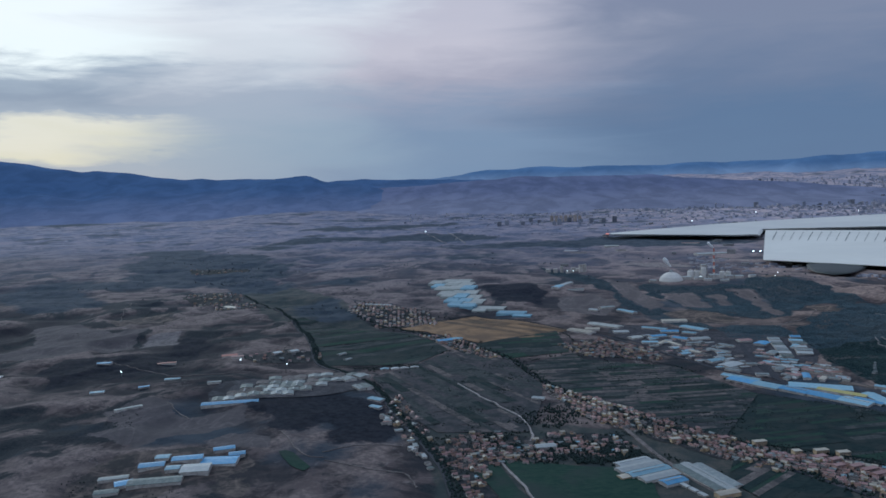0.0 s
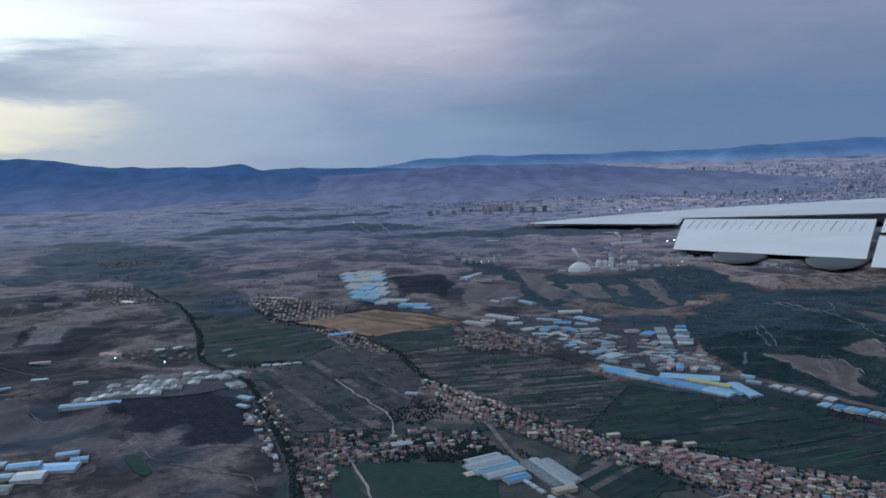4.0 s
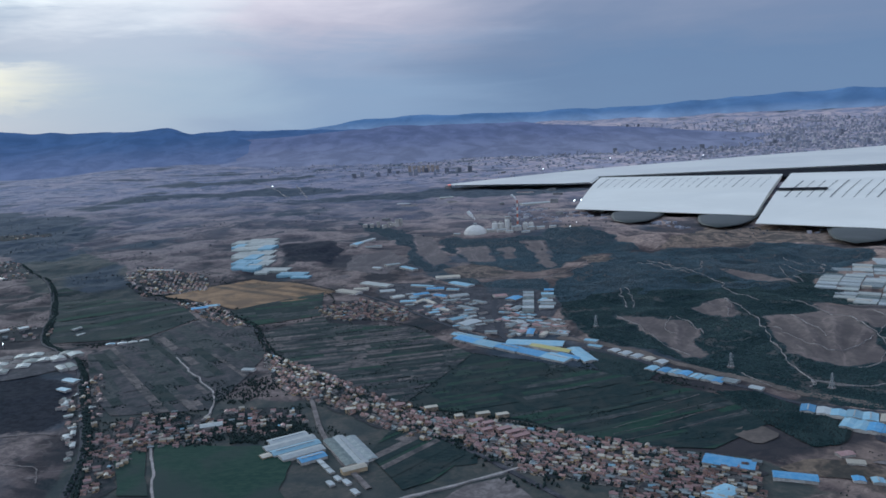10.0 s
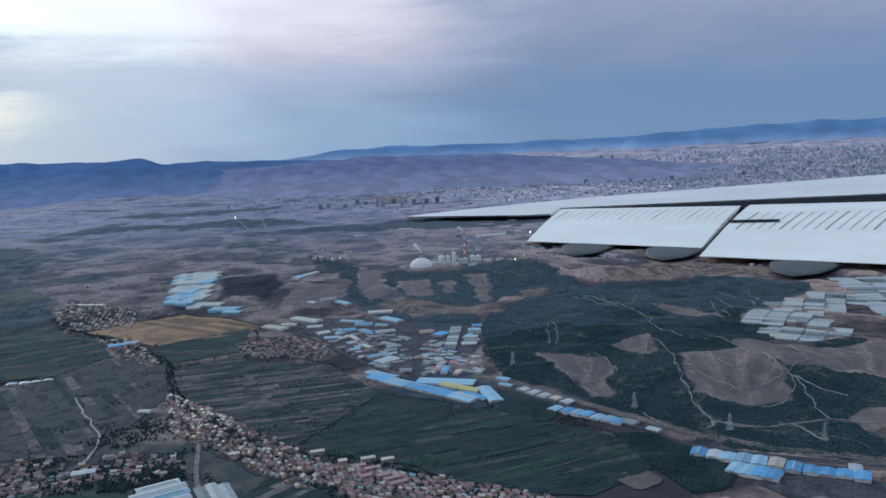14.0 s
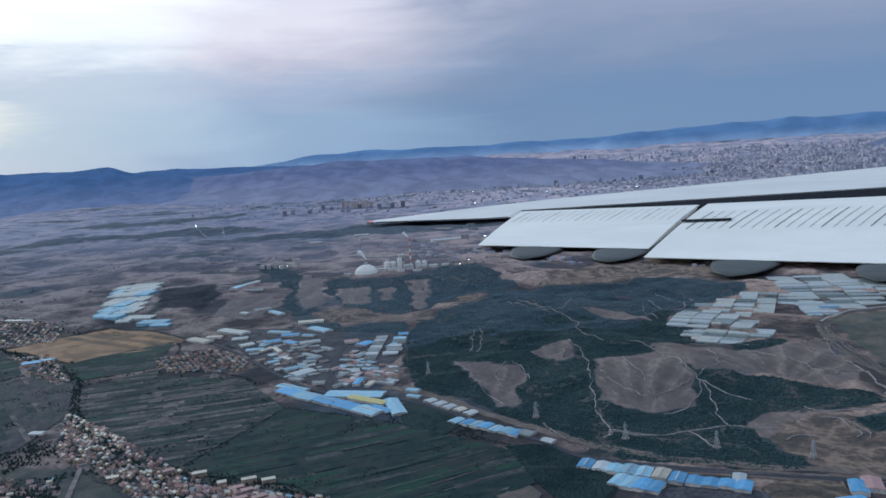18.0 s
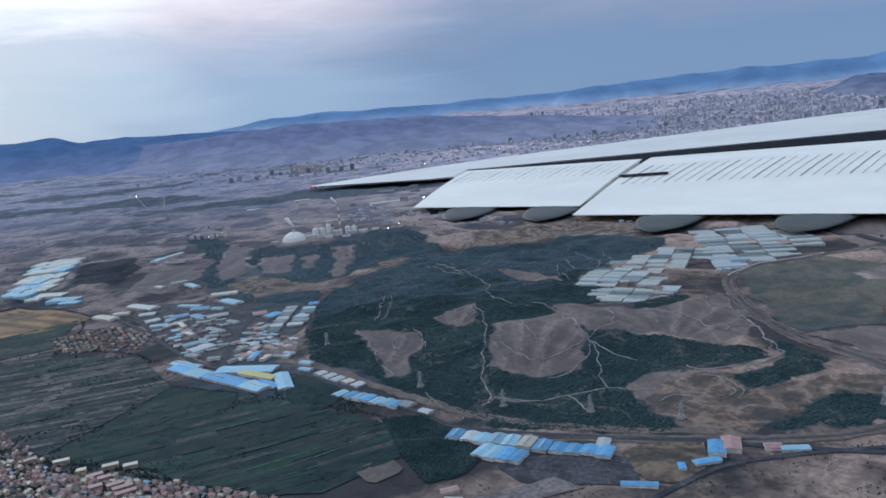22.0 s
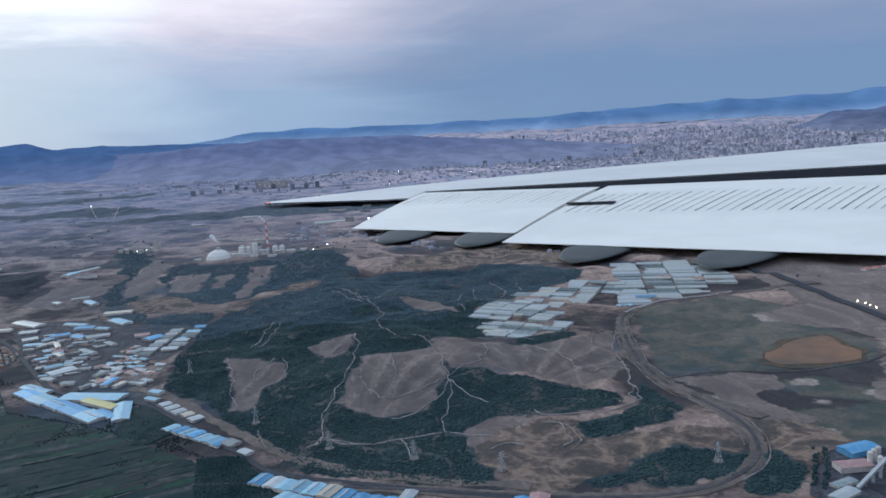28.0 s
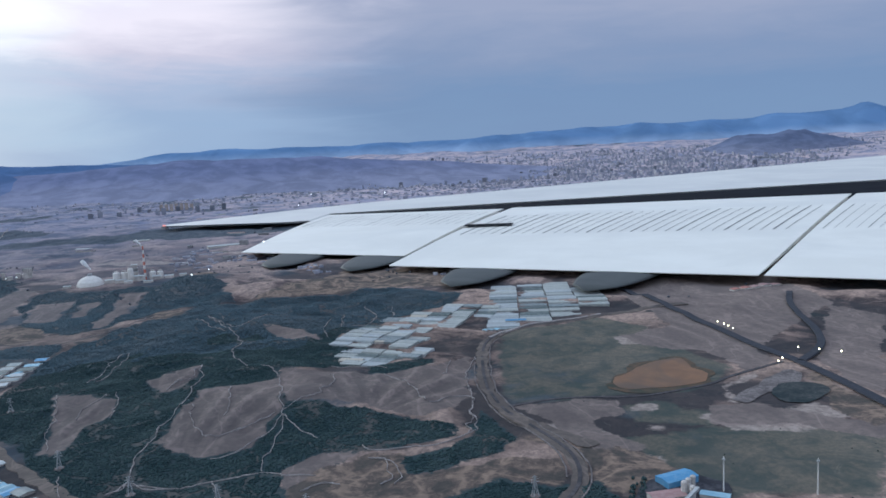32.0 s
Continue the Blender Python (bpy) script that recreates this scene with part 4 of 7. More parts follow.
def field_strips(label, poly, turn, wide, materials, seed, long=(9, 30), base=CROP_OLIVE, hedge=0.25):
    """A field cut into strips along one direction, and each strip into plots."""
    whole = sheet("crop_field", poly, base, 0.15, label, wobble=0.0, soft=0, cell=6.0)
    dice = random.Random(seed)
    c, s = math.cos(radians(turn)), math.sin(radians(turn))
    v = [-x * s + y * c for x, y in poly]
    at = min(v)
    while at < max(v):
        step = wide * dice.uniform(0.55, 1.6)
        strip = cut(cut(poly, -s * at, c * at, -s, c), -s * (at + step * 0.99), c * (at + step * 0.99), s, -c)
        at += step
        if len(strip) < 3:
            continue
        u = [x * c + y * s for x, y in strip]
        if dice.random() < hedge and max(u) - min(u) > 12:
            mid = at - step * 0.5
            begin = dice.uniform(min(u), max(u) - 8)
            HEDGES.append([(c * q - s * mid, s * q + c * mid) for q in np.linspace(begin, min(max(u), begin + dice.uniform(8, 32)), 4)])
        along = min(u)
        tone = dice.choice(materials)
        while along < max(u):
            far = along + dice.uniform(*long)
            if max(u) - far < 5:
                far = max(u) + 1
            plot = cut(cut(strip, c * along, s * along, c, s), c * (far - 0.03), s * (far - 0.03), -c, -s)
            if dice.random() < 0.5:
                tone = dice.choice(materials)
            if len(plot) >= 3 and dice.random() < 0.93:
                piece = new("plot", drape_mesh("plot", plot, 0.26 + dice.uniform(0, 0.14), tone, 9.0))
                piece.parent = whole
            along = far
    return whole


MIXED = [CROP_DARK, CROP_GREEN, CROP_OLIVE, CROP_BROWN, CROP_OLIVE, CROP_DARK, CROP_OLIVE, CROP_BROWN, CROP_FALLOW]
DARKS = [CROP_DARK, CROP_DARK, CROP_GREEN, CROP_DARK, CROP_GREEN, CROP_DARK, CROP_DARK, CROP_GREEN, CROP_DARK, CROP_OLIVE]
BROWNS = [CROP_OLIVE, CROP_FALLOW, CROP_FALLOW, CROP_FALLOW, CROP_OLIVE, CROP_DARK, CROP_BROWN]
sheet("crop_field", [(-128, 367), (-62, 280), (-17, 256), (3, 231), (38, 223), (62, 238), (61, 266), (39, 290), (17, 313), (-31, 350), (-58, 405), (-107, 424)], CROP_DARK, 0.09, "dark green valley ground under the strips", "field", 0.0, 5.0, 0)
field_strips("dark green crop strips between bare paths", [(-62, 280), (-47, 297), (-31, 348), (17, 313), (39, 290), (61, 266), (62, 238), (38, 223), (3, 231), (-17, 258)], 17, 2.9, DARKS, 1,
             (7, 30), CROP_DARK, 0.35)
field_strips("narrow vegetable strips in mixed greens and browns", [(-128, 367), (-104, 330), (-62, 284), (-31, 348), (-58, 405), (-107, 424), (-112, 440), (-142, 408)], 13, 2.3, MIXED, 2, (3, 12), CROP_OLIVE, 0.7)
field_strips("fallow brown plots beside the tree-lined road", [(-222, 372), (-196, 312), (-178, 286), (-140, 288), (-134, 330), (-132, 366), (-150, 420), (-186, 442), (-204, 405)], -58, 3.6, BROWNS, 5, (5, 20), CROP_FALLOW, 0.45)
field_strips("flat olive-green meadow strips", [(-318, 556), (-278, 455), (-254, 400), (-204, 408), (-188, 446), (-208, 484)], 36, 4.5, [CROP_GREEN, CROP_OLIVE, CROP_DARK, CROP_DARK], 6, (20, 60), hedge=0.3)
field_strips("green plots below the orange field", [(-186, 452), (-150, 425), (-114, 442), (-119, 505), (-150, 482)], 15, 5.0, [CROP_DARK, CROP_GREEN, CROP_DARK, CROP_OLIVE], 7, (10, 30))
sheet("crop_field", [(-60, 262), (-50, 254), (-34, 222), (-56, 222), (-74, 236)], CROP_DARK, 0.2, "dark green garden ground behind the houses", soft=1)
field_strips("ripe orange-brown grain field in worn strips", [(-230, 517), (-201, 545), (-178, 566), (-141, 538), (-111, 506), (-135, 480), (-170, 467), (-200, 492)], -38, 8.0,
             [CROP_ORANGE, CROP_ORANGE, CROP_STUBBLE, CROP_ORANGE, CROP_STUBBLE], 8, (40, 120), CROP_ORANGE, 0.1)
sheet("crop_field", [(-150, 253), (-106, 246), (-99, 231), (-100, 212), (-96, 205), (-136, 208)], CROP_GREEN, 0.35, "dark green crop field beside the white sheds", "field", 0.3, 4.0, 0)
sheet("crop_field", [(-160, 243), (-152, 250), (-139, 213), (-149, 214)], CROP_GREEN, 0.35, "dark green crop field beyond a dirt path", "field", 0.3, 4.0, 0)
field_strips("brown and green garden strips behind the village", [(-74, 235), (-66, 257), (-54, 249), (-41, 228), (-53, 211), (-62, 206)], 48, 2.4, [CROP_BROWN, CROP_DARK, CROP_GREEN, CROP_DARK], 18, (10, 40), CROP_DARK, 0.4)
sheet("yard", [(-52, 197), (-43, 207), (-30, 212), (-24, 196), (-36, 188)], TRACK, 0.3, "pale walled yard at the village edge", "yard", 0.2, 4.0, 0)
sheet("crop_field", [(21, 335), (28, 342), (42, 317), (46, 303), (36, 290), (22, 306)], CROP_DARK, 0.3, "dark green orchard ground below the halls", "field", 0.3, 4.0, 1)
sheet("young_wood", [(58, 273), (74, 270), (84, 244), (87, 232), (77, 218), (68, 218), (62, 240)], FLOOR_WOOD, 0.35, "dense dark plantation beside the valley road", "wood", soft=1)
sheet("mud_bank", [(282, 317), (303, 335), (320, 343), (338, 345), (331, 328), (333, 310), (322, 300), (298, 301), (282, 307)], MUD, 0.2, "damp brown mud round the pond", "mud", 1.6, 3.0, 1)
sheet("pond", [(285, 317), (304, 331), (319, 340), (335, 342), (328, 327), (330, 311), (322, 304), (300, 304), (286, 308)], POND, 0.3, "shallow muddy orange-brown pond in the meadow", "pond", 0.8, 3.0, 1)
sheet("yard", [(320, 282), (350, 300), (366, 308), (367, 298), (354, 288), (333, 282), (322, 274)], TRACK, 0.3, "grey gravel yard with pale worn edges", "yard", 0.6, 4.0, 1)
sheet("spoil_heap_ground", [(339, 284), (350, 292), (363, 287), (361, 275), (344, 268), (336, 273)], CROP_OLIVE, 0.4, "low dull heap overgrown with weeds", "ground", 0.8, 4.0, 1)
sheet("yard", [(240, 284), (247, 266), (255, 256), (245, 252), (240, 268)], BARE, 0.3, "bare grey-brown strip by the railway", "yard", soft=1)
sheet("yard", [(-85, 492), (-81, 526), (-46, 520), (-20, 500), (30, 475), (28, 420), (-11, 375), (-29, 393), (-63, 455)], YARD, 0.25,
      "worn grey factory ground between sheds", "yard", soft=1)
sheet("yard", [(-300, 340), (-294, 356), (-241, 380), (-215, 352), (-243, 332), (-288, 316)], YARD, 0.3, "grey yard of the roofed works", "yard", soft=1)
sheet("yard", [(79, 205), (104, 211), (110, 202), (91, 199)], TRACK, 0.3, "pale levelled strip below the depot", "yard", 0.2, 4.0, 0)
sheet("yard", [(50, 207), (63, 211), (77, 205), (80, 193), (52, 198)], TAN, 0.3, "excavated tan ground with heaps", "yard", 0.8, 4.0, 1)
sheet("yard", [(47, 233), (58, 241), (62, 228), (53, 222)], BARE, 0.32, "bare brown patch at the field corner", "yard", 0.6, 4.0, 1)
sheet("yard", [(128, 223), (153, 221), (148, 203), (135, 196), (126, 203)], TAN, 0.3, "bare tan building lot", "yard", soft=1)
sheet("yard", [(100, 226), (128, 220), (126, 199), (96, 208), (88, 224)], YARD, 0.25, "rubble-strewn grey lot", "yard", soft=1)

# ---- roads, railway and tracks ----
ribbon("road", [(-402, 671), (-337, 580), (-285, 472), (-260, 406), (-223, 360), (-198, 306), (-174, 250), (-165, 215)], 2.2, ASPHALT, label="tree-lined asphalt country road")
ribbon("road", [(-268, 555), (-205, 484), (-155, 430), (-130, 368), (-107, 326), (-82, 294), (-57, 257), (-35, 225), (-15, 195)], 1.8, YARD, label="grey village street")
ribbon("road", [(-100, 503), (-72, 463), (-30, 389), (-13, 367), (5, 355), (29, 337), (45, 314), (60, 291), (74, 270), (88, 251), (110, 240), (142, 224), (178, 206), (230, 182)], 2.4, ASPHALT,
       label="asphalt valley road past the sheds")
ribbon("road_verge", [(14, 366), (36, 344), (63, 304), (92, 263), (128, 238), (160, 224)], 5.0, BARE, 0.12, "bare brown verge above the valley road", "verge", 0.35)
ribbon("road", [(-4, 474), (-11, 438), (-13, 384), (-10, 366)], 3.0, ASPHALT, label="dark factory street")
RAIL = [(60, 252), (114, 236), (153, 220), (176, 213), (195, 210), (211, 212), (227, 222), (236, 234), (240, 248), (239, 263), (237, 280), (233, 300), (236, 332),
        (245, 369), (254, 397), (264, 414), (280, 427), (301, 434), (340, 440), (400, 450)]
ribbon("railway_bank", RAIL, 5.4, BARE, 0.2, "worn grey-brown railway embankment", "embankment", 0.25)
ribbon("railway", RAIL, 1.3, BALLAST, 0.42, "dark ballasted railway in a wide curve", "railway")
ribbon("dirt_road", [(x + 3.2, y - 1.5) for x, y in RAIL[5:16]], 0.5, TRACK, 0.34, "pale service track beside the railway", "track", 0.3)
ribbon("dirt_road", [(x - 3.6, y + 1.5) for x, y in RAIL[7:14]], 0.5, TRACK, 0.34, "worn path beside the railway", "track", 0.3)
ribbon("dirt_road", [(262, 414), (285, 430), (301, 437), (340, 443)], 1.4, GRAVEL, 0.8, "pale concrete rail ramp", "track")
ribbon("road", [(107, 178), (124, 190), (139, 198), (154, 203), (176, 203), (210, 198)], 2.0, YARD, label="grey lane below the lots")
ribbon("road", [(400, 620), (392, 535), (386, 452), (381, 390), (377, 343), (376, 318), (374, 296), (370, 272), (366, 250), (355, 190)], 4.4, ASPHALT, 1.0, "dark asphalt expressway")
ribbon("road", [(475, 450), (455, 423), (435, 384), (417, 352), (401, 332), (377, 314)], 3.4, ASPHALT, 1.3, "curving asphalt slip road")
ribbon("dirt_road", [(235, 301), (257, 303), (290, 297), (321, 301), (338, 308), (370, 318)], 1.5, BALLAST, 0.26, "grey road along the meadow's edge")
RIDGE_TRACKS = [
    [(110, 536), (122, 498), (132, 458), (128, 433), (138, 400), (149, 378), (150, 338), (151, 317), (154, 306), (162, 294)], [(151, 317), (147, 298), (143, 282), (142, 271)], [(114, 407), (116, 383), (111, 351), (104, 321), (100, 294), (100, 279), (94, 272)],
    [(52, 397), (59, 364), (60, 345), (66, 322)], [(80, 382), (83, 368), (82, 350)], [(174, 368), (171, 344), (165, 332), (156, 327), (151, 321)],
    [(197, 364), (202, 345), (205, 331), (205, 316)], [(207, 315), (218, 319), (225, 318), (221, 302), (218, 286), (210, 275), (192, 272), (177, 275), (174, 278)],
]
SLOPE_TRACKS = [
    [(225, 318), (233, 354), (247, 383)], [(110, 536), (129, 491), (141, 510), (151, 536)], [(212, 539), (215, 505), (207, 473), (196, 468)],
    [(194, 502), (188, 463)], [(62, 412), (67, 444), (71, 462)], [(124, 292), (134, 292), (144, 304), (151, 317)],
    [(115, 348), (116, 327), (122, 309), (133, 310), (148, 320)], [(130, 359), (130, 337), (128, 323)],
]
TOP_TRACKS = [
    [(94, 272), (100, 278), (113, 270)], [(28, 504), (40, 519), (50, 524), (59, 531), (73, 560)], [(74, 463), (71, 433), (66, 413)], [(184, 487), (179, 463), (178, 443)], [(103, 533), (116, 497), (123, 483)], [(76, 293), (81, 275)],
    [(127, 270), (128, 255)], [(102, 370), (110, 386), (115, 404)], [(69, 352), (70, 371), (77, 380)],
    [(153, 251), (159, 256), (164, 252)], [(181, 266), (181, 254), (177, 248)],
]
SPUR_TRACKS = [
    [(230, 532), (225, 497)], [(231, 377), (222, 352)], [(-230, 1260), (-296, 1572)],
    [(-272, 1332), (-411, 1731)], [(228, 329), (219, 296), (212, 276)], [(177, 270), (184, 260), (181, 246)],
    [(94, 271), (101, 280), (108, 271), (126, 270), (141, 270), (158, 262)], [(176, 388), (193, 378), (200, 372)],
]
TRACKS = RIDGE_TRACKS + SLOPE_TRACKS + TOP_TRACKS + SPUR_TRACKS
WEST_TRACKS = [[(-243, 279), (-232, 263), (-225, 253), (-218, 252)], [(-217, 249), (-198, 242), (-184, 238), (-178, 227)], [(-309, 315), (-300, 306), (-290, 297)], [(-220, 258), (-205, 268), (-190, 268)], [(-389, 404), (-334, 377), (-288, 376)], [(-454, 541), (-484, 604), (-496, 641)], [(-415, 614), (-372, 559), (-354, 579)]]
for line in WEST_TRACKS:
    ribbon("dirt_track", line, 0.45, TRACK, 0.24, "pale dirt track over the dry hills", "track", 0.5, 2.0)
sheet("garden_plot", [(-236, 254), (-232, 257), (-220, 243), (-222, 236)], CROP_GREEN, 0.3, "small dark green orchard on the dry hill", "field", 0.6, 3.0, 1)
for line in TRACKS:
    ribbon("dirt_track", line, (0.22 if len(line) > 5 else 0.17) if line[0][1] < 700 else 1.2, GRAVEL, 0.36, "pale worn dirt track over the hill", "track", 0.75, 1.5)
ribbon("dirt_track", [(-176, 364), (-155, 329), (-143, 306), (-139, 286), (-141, 268)], 0.7, GRAVEL, 0.55, "pale field track", "track", 0.4)
ribbon("dirt_track", [(-156, 264), (-144, 233), (-136, 208)], 0.8, GRAVEL, 0.45, "pale track through the green field", "track", 0.3)
ribbon("road", [(-104, 312), (-98, 284), (-92, 258), (-83, 232), (-72, 208)], 1.7, TRACK, 0.45, "pale dusty village street")
ribbon("dirt_road", [(-66, 199), (-39, 211), (-24, 219)], 1.0, GRAVEL, 0.45, "pale village lane", "track", 0.3)
for shift in (0, 7, 13, 21):
    ribbon("dirt_track", [(8 + shift * 0.2, 233 + shift), (34, 241.5 + shift), (57 - shift * 0.3, 249.5 + shift)], 0.18, TRACK, 0.42, "thin pale path between crop strips", "track", 0.3)


# ---- woods and hedges ----
def tree_clumps(name, spots, low, high, material, label, seed, slender=1.3, category="trees"):
    """Many small crowns, each with a short stem, as one mass."""
    dice = np.random.RandomState(seed)
    spots = np.asarray(spots, float)
    k = len(spots)
    size = dice.uniform(low, high, k)
    z = height(spots[:, 0], spots[:, 1])
    ring = np.linspace(0, 2 * np.pi, 6)[:-1]
    rows = []
    turn = dice.uniform(0, 6.3, k)
    for lift, wide in ((0.22, 0.5), (0.6, 0.42)):
        for a in ring:
            r = size * wide * dice.uniform(0.65, 1.3, k)
            rows.append(np.stack([spots[:, 0] + r * np.cos(a + turn + lift), spots[:, 1] + r * np.sin(a + turn + lift), z + size * slender * (lift + dice.uniform(-0.08, 0.08, k))], -1))
    rows.append(np.stack([spots[:, 0] + size * dice.uniform(-0.1, 0.1, k), spots[:, 1] + size * dice.uniform(-0.1, 0.1, k), z + size * slender], -1))
    rows.append(np.stack([spots[:, 0], spots[:, 1], z - 0.1], -1))
    verts = np.stack(rows, 1)
    tri = []
    for i in range(5):
        j = (i + 1) % 5
        tri += [(i, j, 5 + i), (j, 5 + j, 5 + i), (5 + i, 5 + j, 10), (j, i, 11)]
    faces = (np.arange(k)[:, None, None] * 12 + np.array(tri)).reshape(-1, 3)
    data = bpy.data.meshes.new(name)
    data.vertices.add(k * 12)
    data.vertices.foreach_set("co", verts.ravel())
    data.loops.add(faces.size)
    data.loops.foreach_set("vertex_index", faces.ravel())
    data.polygons.add(len(faces))
    data.polygons.foreach_set("loop_start", np.arange(0, faces.size, 3))
    data.update(calc_edges=True)
    data.polygons.foreach_set("use_smooth", [True] * len(faces))
    data.materials.append(material)
    return tagged(new(name, data), label, category, kind="stuff")


def spots_in(poly, count, seed, without=(), clump=0.0, scale=14.0):
    dice = np.random.RandomState(seed)
    xs, ys = [p[0] for p in poly], [p[1] for p in poly]
    x, y = dice.uniform(min(xs), max(xs), count * 3), dice.uniform(min(ys), max(ys), count * 3)
    keep = inside(poly, x, y)
    for hole in without:
        keep &= ~inside(hole, x, y)
    if clump:
        keep &= rugged(x, y, scale, seed, 3) > clump - 0.7
    return np.stack([x[keep], y[keep]], -1)[:count]


def spots_along(lines, gap, seed, spread=0.6, skip=0.25):
    dice = np.random.RandomState(seed)
    out = [flowing(line, gap) for line in lines]
    at = np.concatenate(out)
    at = at[dice.uniform(0, 1, len(at)) > skip]
    return at + dice.uniform(-spread, spread, at.shape)


def near_tracks(spots, wide=0.9):
    lines = np.concatenate([flowing(t, 1.2) for t in TRACKS])
    keep = np.ones(len(spots), bool)
    for p in lines:
        keep &= (spots[:, 0] - p[0]) ** 2 + (spots[:, 1] - p[1]) ** 2 > wide * wide
    return spots[keep]


def in_cover(kind, count, seed, box_of, least=0.6, thin=0.0, scale=14.0):
    """Scattered places inside a kind of cover."""
    dice = np.random.RandomState(seed)
    x, y = dice.uniform(box_of[0], box_of[1], count), dice.uniform(box_of[2], box_of[3], count)
    keep = covered(kind, x, y) > least + 2.5 * dice.uniform(0, 1, count) ** 2
    keep &= (spur_lines(x, y) < 0.94) | (dice.uniform(0, 1, count) < 0.22)
    if thin:
        keep &= rugged(x, y, scale, seed, 3) > thin - 0.7
    return np.stack([x[keep], y[keep]], -1)


pines = near_tracks(in_cover("wood", 210000, 1, (-20, 300, 200, 625), thin=0.0))
# pines on the hill's back take the leaf colour with painted haze
behind = pines[:, 1] + 24 * rugged(pines[:, 0], pines[:, 1], 40.0, 3, 3) > 450
tree_clumps("pine_wood", pines[~behind], 0.75, 1.25, LEAF_DARK, "dark pine wood covering the hill", 1, 0.34)
tree_clumps("pine_wood", pines[behind], 0.8, 1.35, LEAF_HAZED, "hazy grey-green pine wood on the hill's back", 2, 0.34)
tree_clumps("gully_wood", in_cover("wood", 60000, 4, (-140, 170, 560, 900), thin=0.0), 0.8, 1.4, LEAF_HAZED, "dark wood along the gullies", 4, 0.4)
tree_clumps("plantation", spots_in([(58, 273), (74, 270), (84, 244), (87, 232), (77, 218), (68, 218), (62, 240)], 3600, 5), 0.4, 0.8, LEAF_DARK, "dense plantation of young trees", 5)
tree_clumps("orchard_wood", spots_in([(21, 335), (28, 342), (42, 317), (46, 303), (36, 290), (22, 306)], 1500, 25), 0.4, 0.8, LEAF_DARK, "dark orchard below the long halls", 25, 0.8)
tree_clumps("roadside_trees", spots_along([[(-402, 673), (-337, 582), (-285, 474), (-260, 408), (-223, 362), (-198, 308), (-174, 252), (-165, 217)],
                                           [(-399, 668), (-333, 577), (-281, 469), (-256, 403), (-219, 357), (-194, 303), (-170, 247), (-161, 212)]], 0.35, 6, 0.9, 0.2),
            0.6, 1.2, LEAF_GREEN, "row of dark roadside poplars", 6, 1.1)
tree_clumps("street_trees", spots_along([[(-268, 558), (-205, 487), (-155, 433), (-131, 370), (-108, 329), (-83, 297), (-58, 260), (-36, 228)]], 0.4, 7, 2.2, 0.3),
            0.6, 1.3, LEAF_GREEN, "trees along the village street", 7)
tree_clumps("garden_trees", spots_along([[(-150, 425), (-131, 370), (-108, 329), (-83, 297), (-58, 266)], [(-100, 300), (-62, 273), (-14, 246), (40, 206)], [(-108, 310), (-62, 264), (-20, 238), (36, 198)]], 0.3, 27, 6.0, 0.2),
            0.35, 0.85, LEAF_GREEN, "dark garden trees between the village houses", 27, 1.0)
valley = [(-250, 395), (-190, 450), (-120, 440), (-58, 410), (-20, 362), (30, 330), (66, 270), (40, 225), (-40, 235), (-100, 250), (-170, 250), (-215, 350)]
tree_clumps("field_bushes", spots_in(valley, 15000, 8, (), 1.15, 9.0), 0.3, 0.85, LEAF_GREEN, "bushes and small trees between the plots", 8, 0.9)
tree_clumps("hedges", spots_along(HEDGES + [[(-104, 331), (-80, 370), (-58, 408)], [(-31, 350), (20, 312), (66, 268)], [(-110, 438), (-80, 425), (-58, 409)],
                                   [(-248, 396), (-225, 401), (-202, 407)], [(-178, 373), (-160, 335), (-141, 298)], [(-120, 512), (-110, 480), (-112, 440)], [(-62, 282), (-20, 255), (8, 226)],
                                   [(-235, 517), (-200, 488), (-172, 462), (-135, 476), (-108, 504)], [(-232, 519), (-203, 548), (-178, 569)], [(-177, 569), (-141, 541), (-109, 507)]], 0.2, 9, 0.9, 0.5),
            0.25, 0.6, LEAF_GREEN, "dark hedges dividing the fields", 9, 0.9)
tree_clumps("village_trees", np.concatenate([spots_in([(-175, 282), (-134, 290), (-100, 285), (-98, 255), (-160, 245)], 700, 10, (), 0.7, 12.0),
                                             spots_in([(-62, 273), (-14, 252), (40, 212), (36, 190), (-30, 205)], 500, 11, (), 0.8, 9.0),
                                             spots_in([(-300, 610), (-274, 640), (-205, 585), (-150, 425), (-190, 425), (-240, 520)], 450, 12, ([(-235, 523), (-201, 551), (-172, 559), (-141, 540), (-118, 509), (-150, 485), (-174, 466), (-200, 492)],), 0.75, 16.0)]),
            0.5, 1.2, LEAF_GREEN, "garden trees among the houses", 10)
tree_clumps("plant_trees", spots_along([[(237, 202), (246, 214), (253, 226)], [(235, 204), (243, 215), (250, 226)]], 0.4, 19, 0.7, 0.2), 0.6, 1.1, LEAF_DARK, "dark row of trees before the batching plant", 19, 1.1)
tree_clumps("belt_trees", in_cover("belt", 26000, 70, (-800, 300, 500, 1950), 6.0, 1.0, 30.0), 0.5, 1.2, LEAF_FAR, "hazy grey-green trees of the western belts", 13, 0.8)
